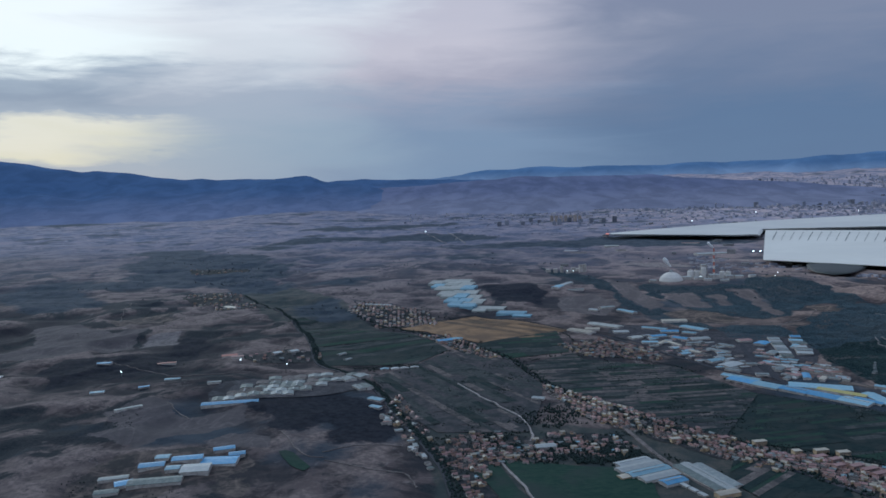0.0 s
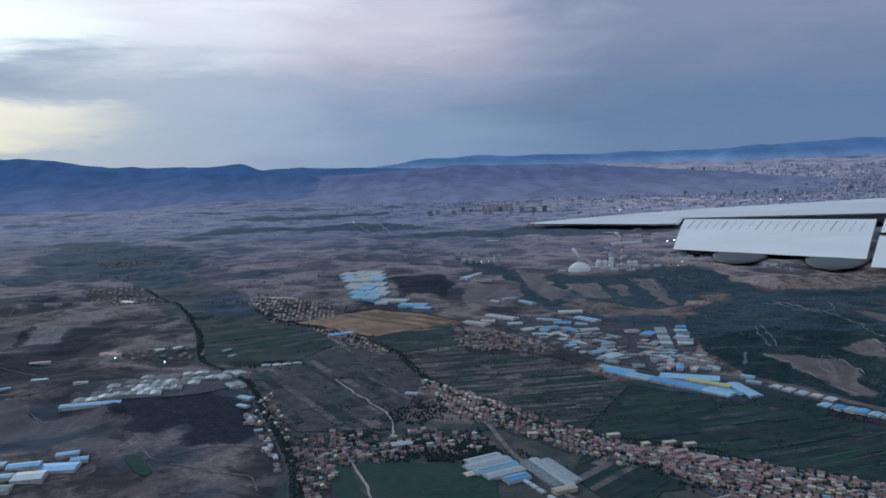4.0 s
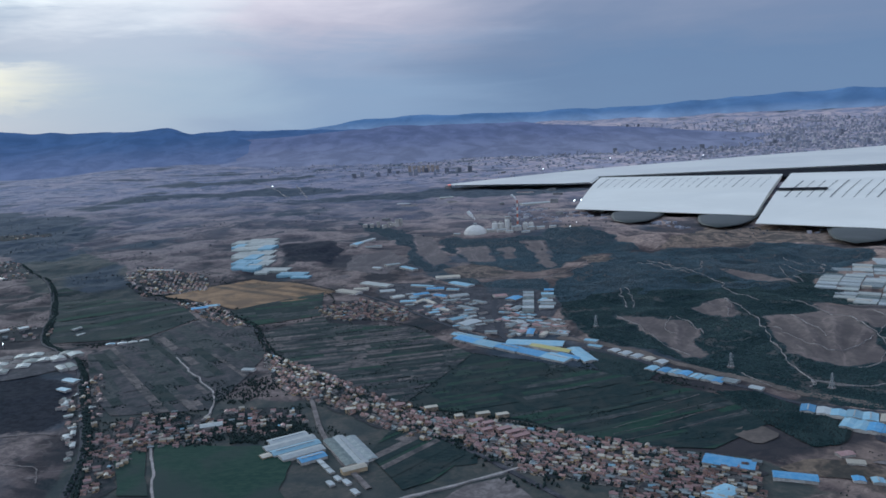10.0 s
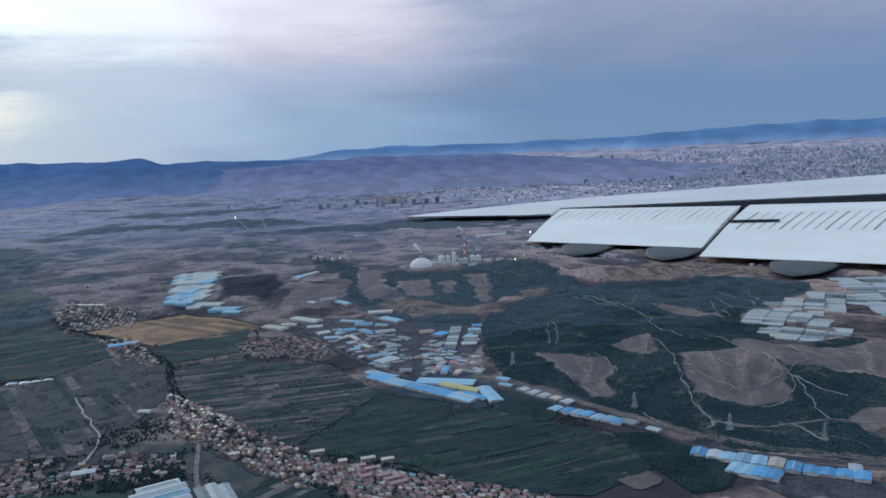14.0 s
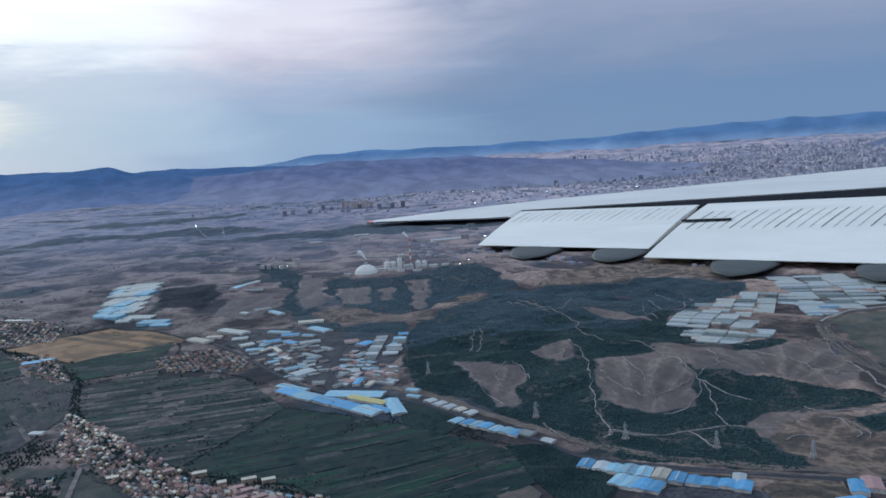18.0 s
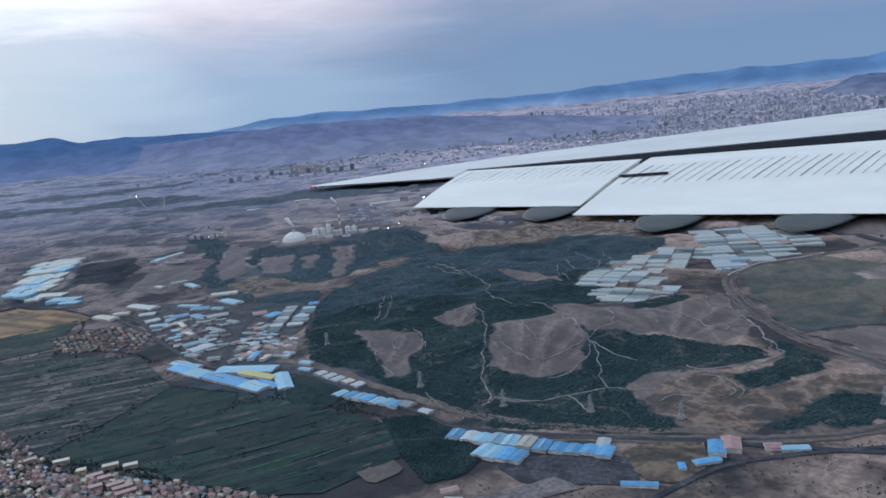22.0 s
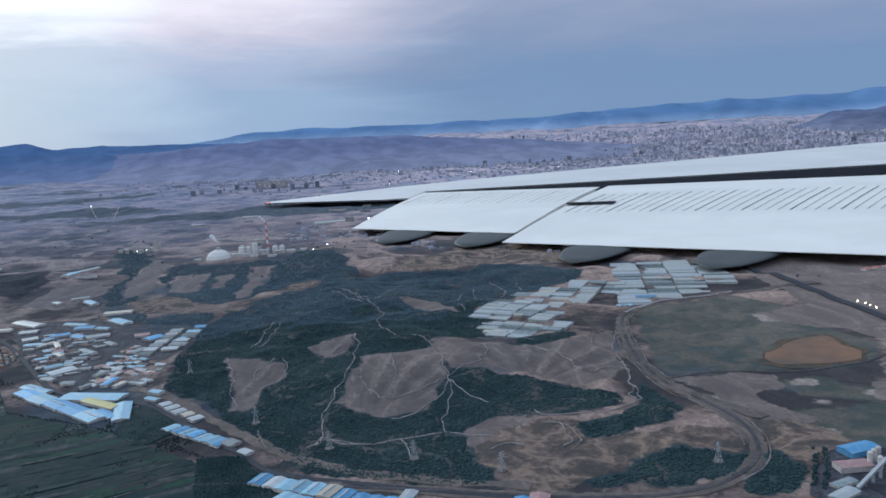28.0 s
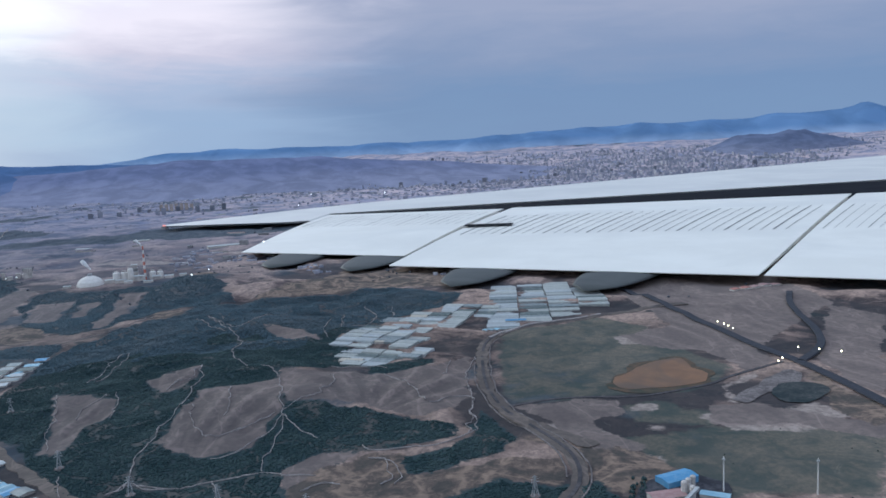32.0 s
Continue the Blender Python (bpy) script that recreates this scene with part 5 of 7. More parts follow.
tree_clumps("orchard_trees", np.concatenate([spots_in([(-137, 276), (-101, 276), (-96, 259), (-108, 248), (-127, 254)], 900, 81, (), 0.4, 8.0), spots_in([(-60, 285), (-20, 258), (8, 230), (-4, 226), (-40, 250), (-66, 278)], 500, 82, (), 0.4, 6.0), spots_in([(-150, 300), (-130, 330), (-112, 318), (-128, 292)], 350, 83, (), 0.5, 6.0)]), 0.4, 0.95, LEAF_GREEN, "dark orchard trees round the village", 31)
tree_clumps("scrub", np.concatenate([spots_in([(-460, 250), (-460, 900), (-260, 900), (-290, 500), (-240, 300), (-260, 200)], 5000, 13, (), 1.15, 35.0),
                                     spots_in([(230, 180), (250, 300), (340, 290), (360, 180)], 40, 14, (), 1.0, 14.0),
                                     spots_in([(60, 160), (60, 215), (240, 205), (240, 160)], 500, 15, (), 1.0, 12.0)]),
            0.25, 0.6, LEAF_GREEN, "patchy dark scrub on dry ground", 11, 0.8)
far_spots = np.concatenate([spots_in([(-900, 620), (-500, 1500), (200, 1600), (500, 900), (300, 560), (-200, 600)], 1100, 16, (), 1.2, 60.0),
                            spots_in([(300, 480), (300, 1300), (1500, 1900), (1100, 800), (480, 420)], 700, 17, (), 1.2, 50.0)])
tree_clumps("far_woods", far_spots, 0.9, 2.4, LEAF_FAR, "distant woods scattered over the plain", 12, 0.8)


# ---- buildings ----
def thing(name, label, category, x, y, turn, group="", above=0.0):
    ob = new(name)
    ob.matrix_basis = pose(x, y, up(x, y, above), 0, 0, turn)
    return tagged(ob, label, category, group)


def part(name, data, parent, label="", at=None):
    ob = new(name, data)
    ob.parent = parent
    if at is not None:
        ob.matrix_basis = at
    return tagged(ob, label)


MADE = {}


def box(name, l, w, h, material, z=0.0, x=0.0, y=0.0):
    key = (name, round(l, 2), round(w, 2), round(h, 2), material.name, round(z, 2), round(x, 2), round(y, 2))
    if key not in MADE:
        verts = [(x + sx * l / 2, y + sy * w / 2, z + sz * h) for sz in (0, 1) for sx, sy in ((-1, -1), (1, -1), (1, 1), (-1, 1))]
        MADE[key] = mesh_of(name, verts, [(3, 2, 1, 0), (4, 5, 6, 7), (0, 1, 5, 4), (1, 2, 6, 5), (2, 3, 7, 6), (3, 0, 4, 7)], material)
    return MADE[key]


def gable(name, l, w, rise, material, z, over=0.12, thick=0.06):
    """A pitched roof with eaves and a thickness, the ridge along its length."""
    key = (name, round(l, 2), round(w, 2), round(rise, 2), material.name, round(z, 2))
    if key not in MADE:
        a, b = l / 2 + over, w / 2 + over
        profile = [(-b, z - 0.02), (0, z + rise), (b, z - 0.02), (b, z + thick), (0, z + rise + thick), (-b, z + thick)]
        verts = [(s * a, y, h) for s in (-1, 1) for y, h in profile]
        faces = [(0, 1, 4, 5), (1, 2, 3, 4), (11, 10, 7, 6), (10, 9, 8, 7)]
        faces += [(i, i + 6, (i + 1) % 6 + 6, (i + 1) % 6) for i in range(6)]
        MADE[key] = mesh_of(name, verts, faces, material)
    return MADE[key]


def gable_wall(name, l, w, h, rise, material):
    key = (name, round(l, 2), round(w, 2), round(h, 2), round(rise, 2), material.name)
    if key not in MADE:
        a, b = l / 2, w / 2
        verts = [(s * a, y, z) for s in (-1, 1) for y, z in ((-b, -1.2), (b, -1.2), (b, h), (0, h + rise), (-b, h))]
        faces = [(4, 3, 2, 1, 0), (5, 6, 7, 8, 9)] + [(i, (i + 1) % 5, (i + 1) % 5 + 5, i + 5) for i in range(5)]
        MADE[key] = mesh_of(name, verts, faces, material)
    return MADE[key]


def shed(x, y, turn, l, w, h, roof, label, wall=WALL_WHITE, group="", name="industrial_shed", vent=False):
    top = thing(name, label, "shed", x, y, turn, group)
    h *= 0.62
    rise = min(0.09 * w, 0.5)
    part("wall", gable_wall("wall", l, w, h, rise, wall), top)
    part("roof", gable("roof", l, w, rise, roof, h), top)
    if vent:
        part("ridge_vent", box("ridge_vent", l * 0.8, w * 0.1, 0.22, ROOF_WHITE, h + rise), top)
    return top


def shed_row(x0, y0, x1, y1, count, w, h, roofs, label, group, seed, across=True, share=0.9):
    """Sheds side by side between two points, their ridges across or along the line."""
    dice = random.Random(seed)
    far = math.hypot(x1 - x0, y1 - y0)
    turn = math.degrees(math.atan2(y1 - y0, x1 - x0))
    for i in range(count):
        u = (i + 0.5) / count
        side = far / count * share
        l, wide = (w * dice.uniform(0.85, 1.1), side) if across else (side, w * dice.uniform(0.9, 1.1))
        shed(x0 + (x1 - x0) * u + dice.uniform(-0.4, 0.4), y0 + (y1 - y0) * u + dice.uniform(-0.4, 0.4), turn + (90 if across else 0) + dice.uniform(-2, 2),
             l, wide, h * dice.uniform(0.85, 1.15), dice.choice(roofs), label, group=group, vent=dice.random() < 0.3)


BLUES = [ROOF_BLUE, ROOF_BLUE, ROOF_SKY, ROOF_SKY]
# long works with blue roofs and a yellow-edged hall beside the factory street
shed_row(-36, 378, 12, 326, 5, 9.0, 1.6, [ROOF_SKY, ROOF_BLUE, ROOF_SKY], "long pale-blue sheet-roofed shed beside the field", "long works sheds", 1, False, 0.97)
shed_row(-38, 386, -22, 372, 2, 5.0, 1.5, [ROOF_BLUE, ROOF_SKY], "blue-roofed shed at the head of the works", "long works sheds", 2, False, 0.95)
shed(1, 357, -18, 28, 9, 2.2, ROOF_SKY, "broad pale-blue hall with a yellow-edged roof", name="factory_hall")
shed(7, 346, -42, 22, 5, 1.8, ROOF_YELLOW, "yellow sheet-roofed hall beside pale-blue halls", name="factory_hall")
shed(19, 333, -80, 22, 6.5, 1.8, ROOF_SKY, "pale-blue roofed wing of the hall", name="factory_hall")
shed(13, 332, -50, 13, 4, 1.5, ROOF_BLUE, "blue-roofed lean-to by the field", name="factory_hall")
# sheds along the valley road
shed_row(33, 339, 52, 313, 5, 5.0, 1.2, [ROOF_WHITE, ROOF_SKY, ROOF_CREAM, ROOF_WHITE], "pale flat workshop by the valley road", "roadside workshops", 3, True, 0.7)
shed_row(42, 308, 66, 283, 7, 6.5, 1.3, BLUES, "blue sheet-roofed shed by the valley road", "roadside blue sheds", 4, True, 0.85)
shed(68, 283, -48, 6, 5, 1.3, ROOF_GREY, "grey-roofed store by the valley road", name="store")
shed(74, 273, -48, 5, 3.5, 1.1, ROOF_WHITE, "white-roofed store by the valley road", name="store")
shed(28, 345, -40, 7, 3, 1.2, ROOF_SKY, "small pale-blue shed by the bend", name="store")
shed_row(79, 249, 125, 219, 11, 7.0, 1.6, [ROOF_BLUE, ROOF_SKY, ROOF_BLUE, ROOF_WHITE, ROOF_BLUE, ROOF_CREAM], "bright sheet-roofed shed in the depot's back row", "depot sheds", 5, True, 0.95)
shed_row(86, 235, 99, 224, 4, 8.5, 1.6, [ROOF_BLUE, ROOF_SKY], "bright blue sheet-roofed shed in the depot's front row", "depot sheds", 6, True, 0.95)
shed(124, 226, 62, 8, 4, 1.4, ROOF_WHITE, "pale greenish-roofed shed at the depot end", name="depot_hall")
shed(154, 212, 65, 9, 5, 1.8, ROOF_BLUE, "blue-roofed warehouse on the lot", name="warehouse")
shed(159, 213, 65, 9, 5.5, 1.8, ROOF_PINK, "red-roofed warehouse on the lot", name="warehouse")
shed(148, 206, 3, 8, 3, 1.2, ROOF_BLUE, "low blue-roofed shed on the lot", name="warehouse")
shed(140, 205, 75, 4, 2, 1.2, ROOF_BLUE, "small blue hut on the lot", name="hut")
shed(125, 199, -20, 10, 2.6, 1.2, ROOF_BLUE, "long low blue-roofed shed", name="warehouse")
shed(170, 209, -15, 5, 4, 1.4, ROOF_PINK, "pink-roofed store by the valley road", name="store")
shed(175, 206, -15, 8, 3, 1.3, ROOF_SKY, "pale-blue roofed roadside store", name="store")
shed(38, 211, -30, 15, 7, 1.6, ROOF_BLUE, "large bright blue-roofed hall in the village", name="village_hall")
shed(52, 198, -22, 12, 4.5, 1.5, ROOF_BLUE, "long blue-roofed hall beside the excavated ground", name="village_hall")
shed(28, 192, 30, 10, 6, 1.6, ROOF_SKY, "pale-blue roofed hall at the village edge", name="village_hall")
shed(74, 205, -20, 5, 3, 1.3, ROOF_CREAM, "cream-roofed store by the excavated ground", name="store")
shed(78, 191, -20, 6, 3, 1.2, ROOF_GREY, "grey-roofed store by the excavated ground", name="store")
shed(74, 211, 10, 5, 3, 1.2, ROOF_PINK, "red-roofed shed on the excavated ground", name="hut")
shed_row(66, 196, 92, 188, 5, 3.5, 1.2, [ROOF_BLUE, ROOF_WHITE, ROOF_SKY], "small shed on the excavated ground", "excavation sheds", 8, True, 0.6)
# the works on the northern factory ground and below the wooded hill
for x, y, turn, l, w in [(-54, 484, 20, 12, 6.0), (-44, 498, -4, 13, 7.0), (-41, 476, -41, 11, 6.0), (4, 458, 52, 11, 8.0), (2, 378, 76, 12, 4.0)]:
    shed(x, y, turn, l * 0.9, w * 0.9, 1.8, ROOF_BLUE, "bright blue-roofed factory shed on worn grey ground", group="northern factory sheds", name="factory_shed")
for x, y, turn, l, w in [(-62, 466, 0, 11, 5.0), (-52, 508, -28, 19, 5.0), (-32, 492, -29, 10, 5.0), (-47, 434, 27, 7, 4.0), (-35, 416, 32, 9, 6.0), (-26, 507, -51, 21, 8.0), (28, 353, -34, 7, 4.0), (-62, 572, -57, 20, 6.0), (-109, 681, 69, 17, 8.0), (20, 448, 61, 10, 4.0)]:
    shed(x, y, turn, l * 0.9, w * 0.9, 1.8, ROOF_SKY, "pale-blue roofed factory shed on worn grey ground", group="northern factory sheds", name="factory_shed")
for x, y, turn, l, w in [(-76, 498, 5, 11, 8.0), (-30, 474, 17, 14, 7.0), (-28, 406, 39, 14, 9.0), (-86, 579, -41, 9, 5.0), (-101, 700, 62, 26, 6.0), (0, 398, 11, 5, 4.0), (18, 369, -34, 4, 3.0)]:
    shed(x, y, turn, l * 0.9, w * 0.9, 1.8, ROOF_WHITE, "white-roofed factory shed on worn grey ground", group="northern factory sheds", name="factory_shed")
for x, y, turn, l, w in [(-84, 520, -41, 28, 9.0), (-69, 480, 27, 9, 7.0)]:
    shed(x, y, turn, l * 0.9, w * 0.9, 1.8, FILM, "pale film-roofed factory shed on worn grey ground", group="northern factory sheds", name="factory_shed")
for x, y, turn, l, w in [(-102, 501, -41, 21, 8.0), (-94, 508, -5, 11, 6.0), (-34, 534, 3, 19, 8.0), (8, 372, 60, 8, 3.0), (-48, 461, -67, 15, 3.0), (-55, 464, 59, 12, 3.0), (-40, 439, -53, 10, 3.0)]:
    shed(x, y, turn, l * 0.9, w * 0.9, 1.8, ROOF_CREAM, "cream-roofed factory shed on worn grey ground", group="northern factory sheds", name="factory_shed")
for x, y, turn, l, w in [(-30, 394, -36, 9, 4.0), (-75, 592, 23, 13, 6.0), (-94, 672, 21, 17, 5.0), (-17, 407, 0, 6, 4.0), (-26, 428, 0, 8, 4.0), (-26, 441, -47, 16, 4.0), (-18, 454, -49, 11, 4.0), (-6, 394, 58, 9, 4.0), (-8, 376, 51, 6, 3.0), (-36, 462, 0, 9, 4.0), (-18, 384, -8, 7, 4.0), (-61, 456, 9, 6, 3.0), (2, 432, 61, 10, 5.0)]:
    shed(x, y, turn, l * 0.9, w * 0.9, 1.8, ROOF_GREY, "grey-roofed factory shed on worn grey ground", group="northern factory sheds", name="factory_shed")
for x, y, turn, l, w in [(-4, 467, 13, 9, 7.0), (-2, 380, 31, 6, 4.0), (-11, 408, 45, 6, 3.0)]:
    shed(x, y, turn, l * 0.9, w * 0.9, 1.8, ROOF_PINK, "faded pink-roofed factory shed on worn grey ground", group="northern factory sheds", name="factory_shed")
# two close files of low halls below the wooded hill
for i in range(7):
    shed(7.5 + 7 * i / 6, 424 + 46 * i / 6, -7, 6.6, 6.4, 1.5, (ROOF_WORN, ROOF_WHITE, ROOF_GREY, ROOF_WHITE)[i % 4], "low pale hall in a close file", group="hillside halls", name="factory_hall")
for i, (roof, l) in enumerate([(ROOF_WHITE, 8.5), (ROOF_GREY, 9.0), (ROOF_WHITE, 7.0), (ROOF_WORN, 8.0), (ROOF_SKY, 7.5), (ROOF_BLUE, 6.0)]):
    shed(19 + 8 * i / 5 + (i % 2) * 0.8, 429 + 42 * i / 5, -9, l, 5.6, 1.5, roof, "low pale hall in a close file", group="hillside halls", name="factory_hall")
for poly, gap, turn, seed in [([(-66, 490), (-30, 480), (-16, 440), (-22, 396), (-34, 398), (-60, 450)], 6.5, 20, 61), ([(-8, 450), (6, 440), (22, 400), (20, 372), (-6, 376), (-8, 410)], 6.0, -35, 62)]:
    pick = random.Random(seed)
    for x, y in spots_in(poly, 85, seed):
        shed(x, y, turn + pick.uniform(-8, 8), pick.uniform(2.5, 6), pick.uniform(1.8, 3), 1.2, pick.choice((ROOF_GREY, ROOF_SLATE, ROOF_WHITE, ROOF_TILE, ROOF_PINK, ROOF_SKY)),
             "small low workshop crowded on factory ground", group="factory workshops", name="workshop")
# the roofed works beside the spoil ground, seen at the start
for i in range(5):
    shed_row(-292 + i * 4, 326 + i * 9.5, -254 + i * 6, 336 + i * 9.5, 7, 6.0, 1.2, [ROOF_WORN, ROOF_WORN, ROOF_GREY, ROOF_SLATE], "pale greenish roofed shed of the crowded works", "crowded works", 20 + i, True, 0.95)
shed(-279, 317, 14, 26, 5, 1.6, ROOF_BLUE, "long blue-roofed shed at the works' edge", name="works_shed")
shed_row(-236, 362, -224, 372, 2, 7, 2.2, [ROOF_GREY], "white box-shaped hall at the works edge", "works halls", 26, True, 0.8)
shed_row(-226, 346, -219, 352, 2, 8, 2.0, [ROOF_WORN, ROOF_GREY], "white-roofed hall at the works edge", "works halls", 27, True, 0.8)
shed(-212, 330, -30, 8, 4, 1.4, ROOF_SKY, "blue-roofed shed by the country road", name="roadside_shed")
shed(-210, 318, -30, 6, 3, 1.2, ROOF_SKY, "small blue-roofed shed by the road", name="roadside_shed")
pick = random.Random(28)
for i in range(22):
    u = pick.random()
    shed(-207 + 36 * u + pick.uniform(-2, 1.5), 312 - 76 * u + pick.uniform(-2, 2), pick.uniform(-75, -55) + pick.choice((0, 90)), pick.uniform(1.8, 4.5), pick.uniform(1.4, 2.2), 1.1,
         pick.choice((ROOF_GREY, ROOF_SLATE, ROOF_TILE, ROOF_WHITE, ROOF_WORN)), "small grey building by the country road", group="roadside buildings", name="roadside_building")
for x, y, turn, l, w, roof in [(-255, 244, 8, 13, 8, ROOF_BLUE), (-267, 243, 16, 11, 5, ROOF_BLUE), (-260, 234, 12, 10, 8, ROOF_WHITE), (-278, 237, 18, 9, 5, ROOF_BLUE), (-270, 223, 14, 18, 6, ROOF_WORN),
                               (-281, 222, 30, 6, 5, ROOF_BLUE), (-258, 256, 24, 8, 4, ROOF_BLUE), (-277, 244, 10, 5, 4, ROOF_SKY), (-288, 228, 20, 10, 3, ROOF_GREY), (-251, 251, 20, 6, 4, ROOF_BLUE),
                               (-268, 233, 12, 5, 4, ROOF_SKY), (-284, 216, 20, 8, 4, ROOF_WORN)]:
    shed(x, y, turn, l, w, 1.8, roof, "sheet-roofed shed of the hillside works", group="hillside works", name="works_shed")
for k, (x, y, turn, l, w, roof) in enumerate([(-352, 330, 20, 10, 4, ROOF_SKY), (-335, 344, 30, 8, 3, ROOF_BLUE), (-330, 366, 15, 12, 4, ROOF_SKY), (-385, 396, 10, 12, 5, ROOF_BLUE), (-352, 406, 20, 16, 4, ROOF_RED),
                                               (-318, 418, 20, 14, 7, ROOF_RED), (-310, 410, 25, 10, 5, ROOF_PINK), (-440, 372, 10, 22, 6, ROOF_WHITE), (-292, 428, 40, 8, 6, ROOF_WHITE), (-282, 430, 40, 8, 6, ROOF_WHITE),
                                               (-252, 430, 60, 9, 3, ROOF_GREY), (-246, 420, 60, 8, 3, ROOF_GREY), (-300, 350, 15, 10, 3, ROOF_GREY), (-320, 300, 40, 18, 2.5, ROOF_GREY), (-392, 614, -30, 22, 8, ROOF_CREAM)]):
    shed(x, y, turn, l * 0.66, w * 0.8, 1.4, roof, "scattered works shed on the dry hillside", group="hillside sheds", name="hillside_shed")
# white halls beside the green field in the village
for i, (roof, l) in enumerate([(ROOF_WHITE, 14), (ROOF_WHITE, 18), (ROOF_SKY, 17), (ROOF_WHITE, 15), (ROOF_BLUE, 9)]):
    shed(-104 + 2.4 * i + (18 - l) * 0.25, 251.5 - 4.6 * i, 30, l, 4.7, 1.7, roof, "large pale-roofed hall in the village", group="village halls", name="industrial_shed", vent=i % 2 == 0)
shed(-107, 238, 30, 6, 3.2, 1.3, ROOF_CREAM, "ochre lean-to beside the village halls", WALL_OCHRE, name="lean_to")
for i, (roof, l) in enumerate([(ROOF_WORN, 24), (ROOF_WHITE, 26), (ROOF_GREY, 22)]):
    shed(-83.5 + 3.5 * i, 236.5 + 1.2 * i, -66, l, 3.6, 1.6, roof, "long pale-roofed hall in the village", group="village halls", name="industrial_shed", vent=i == 1)
shed(-77.5, 221.5, 24, 8, 3.2, 2.2, ROOF_CREAM, "ochre office building at the end of the halls", WALL_OCHRE, name="office_building")
for x, y in [(-89, 230), (-87, 226), (-85, 222), (-82, 216), (-79, 213), (-84, 213), (-76, 206)]:
    shed(x, y, -60, 3.4, 1.6, 1.0, ROOF_WHITE, "small white store beside the halls", group="village stores", name="store")
shed(-134, 268, 15, 8, 4, 2.0, ROOF_WHITE, "white building standing out in the village", name="white_hall")
shed(-135, 339, -15, 6, 3.5, 1.4, ROOF_WHITE, "white roofed building in the fields", name="white_hall")
shed(-193, 470, 20, 10, 6, 1.8, ROOF_BLUE, "bright blue-roofed hall by the orange field", name="blue_hall")
shed(-186, 476, 20, 8, 5, 1.6, ROOF_SKY, "pale-blue hall by the orange field", name="blue_hall")
shed_row(-222, 393, -200, 399, 4, 2.5, 1.0, [ROOF_SKY, ROOF_WHITE], "low blue-roofed shed in the fields", "farm sheds", 33, True, 0.8)
shed(-262, 612, -20, 26, 3, 1.3, ROOF_WHITE, "long low white farm building", name="farm_building")


# ---- greenhouses: joined barrel roofs of film ----
def greenhouse(x, y, turn, l, w, bays, label, group, material=FILM, h=0.8):
    top = thing("greenhouse", label, "greenhouse", x, y, turn, group)
    part("wall", box("wall", l, w, h + 1.2, material, -1.2), top)
    each, arc = w / bays, 5
    key = ("film_bay", round(l, 1), round(each, 2), h, material.name)
    if key not in MADE:
        verts = [(s * l / 2, -math.cos(math.pi * i / arc) * each * 0.47, h + math.sin(math.pi * i / arc) * each * 0.2) for s in (-1, 1) for i in range(arc + 1)]
        faces = [(i, i + 1, arc + 2 + i, arc + 1 + i) for i in range(arc)] + [tuple(range(arc, -1, -1)), tuple(range(arc + 1, 2 * arc + 2))]
        MADE[key] = mesh_of("film_bay", verts, faces, material)
    for k in range(bays):
        part("film_bay", MADE[key], top, at=pose(0, -w / 2 + each * (k + 0.5), 0))
    part("gutter", box("gutter", l, 0.25, 0.12, STEEL, h, 0, w / 2 + 0.1), top)
    return top


for i in range(7):
    for j in range(3):
        # three files of joined houses that widen towards the far end
        u, v = (j + 0.5) / 3, (i + 0.5) / 7
        x = (-199 + 31 * u) * (1 - v) + (-237 + 43 * u) * v
        y = (602 - 25 * u) * (1 - v) + (765 - 6 * u) * v
        greenhouse(x, y, -8, (31 * (1 - v) + 43 * v) / 3 * 0.98, 22.6, 5, "blue-tinted film greenhouse in a block", "western greenhouses", ROOF_SKY if (i < 2 and j < 2) or (i * 2 + j) % 5 == 0 else FILM)
for i, (x, y, l, w, turn) in enumerate([(-190, 598, 22, 9, -12), (-166, 594, 22, 12, -14), (-150, 572, 22, 12, -14), (-186, 610, 18, 6, -10), (-142, 560, 14, 8, -14)]):
    greenhouse(x, y, turn, l, w, 3, "pale film greenhouse by the orange field", "western greenhouses", FILM if i % 2 else ROOF_SKY)
def greenhouse_rows(poly, turn, l, w, seed, keep, label):
    dice = random.Random(seed)
    c, s = math.cos(radians(turn)), math.sin(radians(turn))
    mx, my = sum(p[0] for p in poly) / len(poly), sum(p[1] for p in poly) / len(poly)
    for i in range(-16, 17):
        for j in range(-22, 23):
            u, v = i * (l + 0.25), j * (w + 0.05) + j // 3 * 0.6
            x, y = mx + u * c - v * s, my + u * s + v * c
            if bool(inside(poly, x, y)) and dice.random() < keep:
                greenhouse(x, y, turn + dice.uniform(-1, 1), l * dice.uniform(0.94, 1.0), w * dice.uniform(0.93, 1.0), 4, label, "eastern greenhouses", dice.choice((FILM, FILM, FILM, ROOF_WHITE, ROOF_WHITE, ROOF_GREY, ROOF_WORN)), 0.35)


greenhouse_rows([(180, 442), (208, 463), (228, 428), (222, 389), (200, 379), (182, 385)], -36, 11.5, 7.0, 1, 0.95, "white film greenhouse in the eastern block")
greenhouse_rows([(208, 463), (221, 483), (267, 512), (295, 493), (267, 466), (228, 430)], -30, 12, 7.5, 2, 0.94, "white film greenhouse in the eastern block")
greenhouse_rows([(284, 500), (300, 566), (369, 568), (373, 505), (353, 471), (276, 433), (276, 470)], -18, 19, 7.5, 3, 0.95, "long white film greenhouse bays")
shed(238, 482, -25, 10, 6, 1.5, ROOF_CREAM, "ochre packing hall among greenhouses", name="packing_hall")
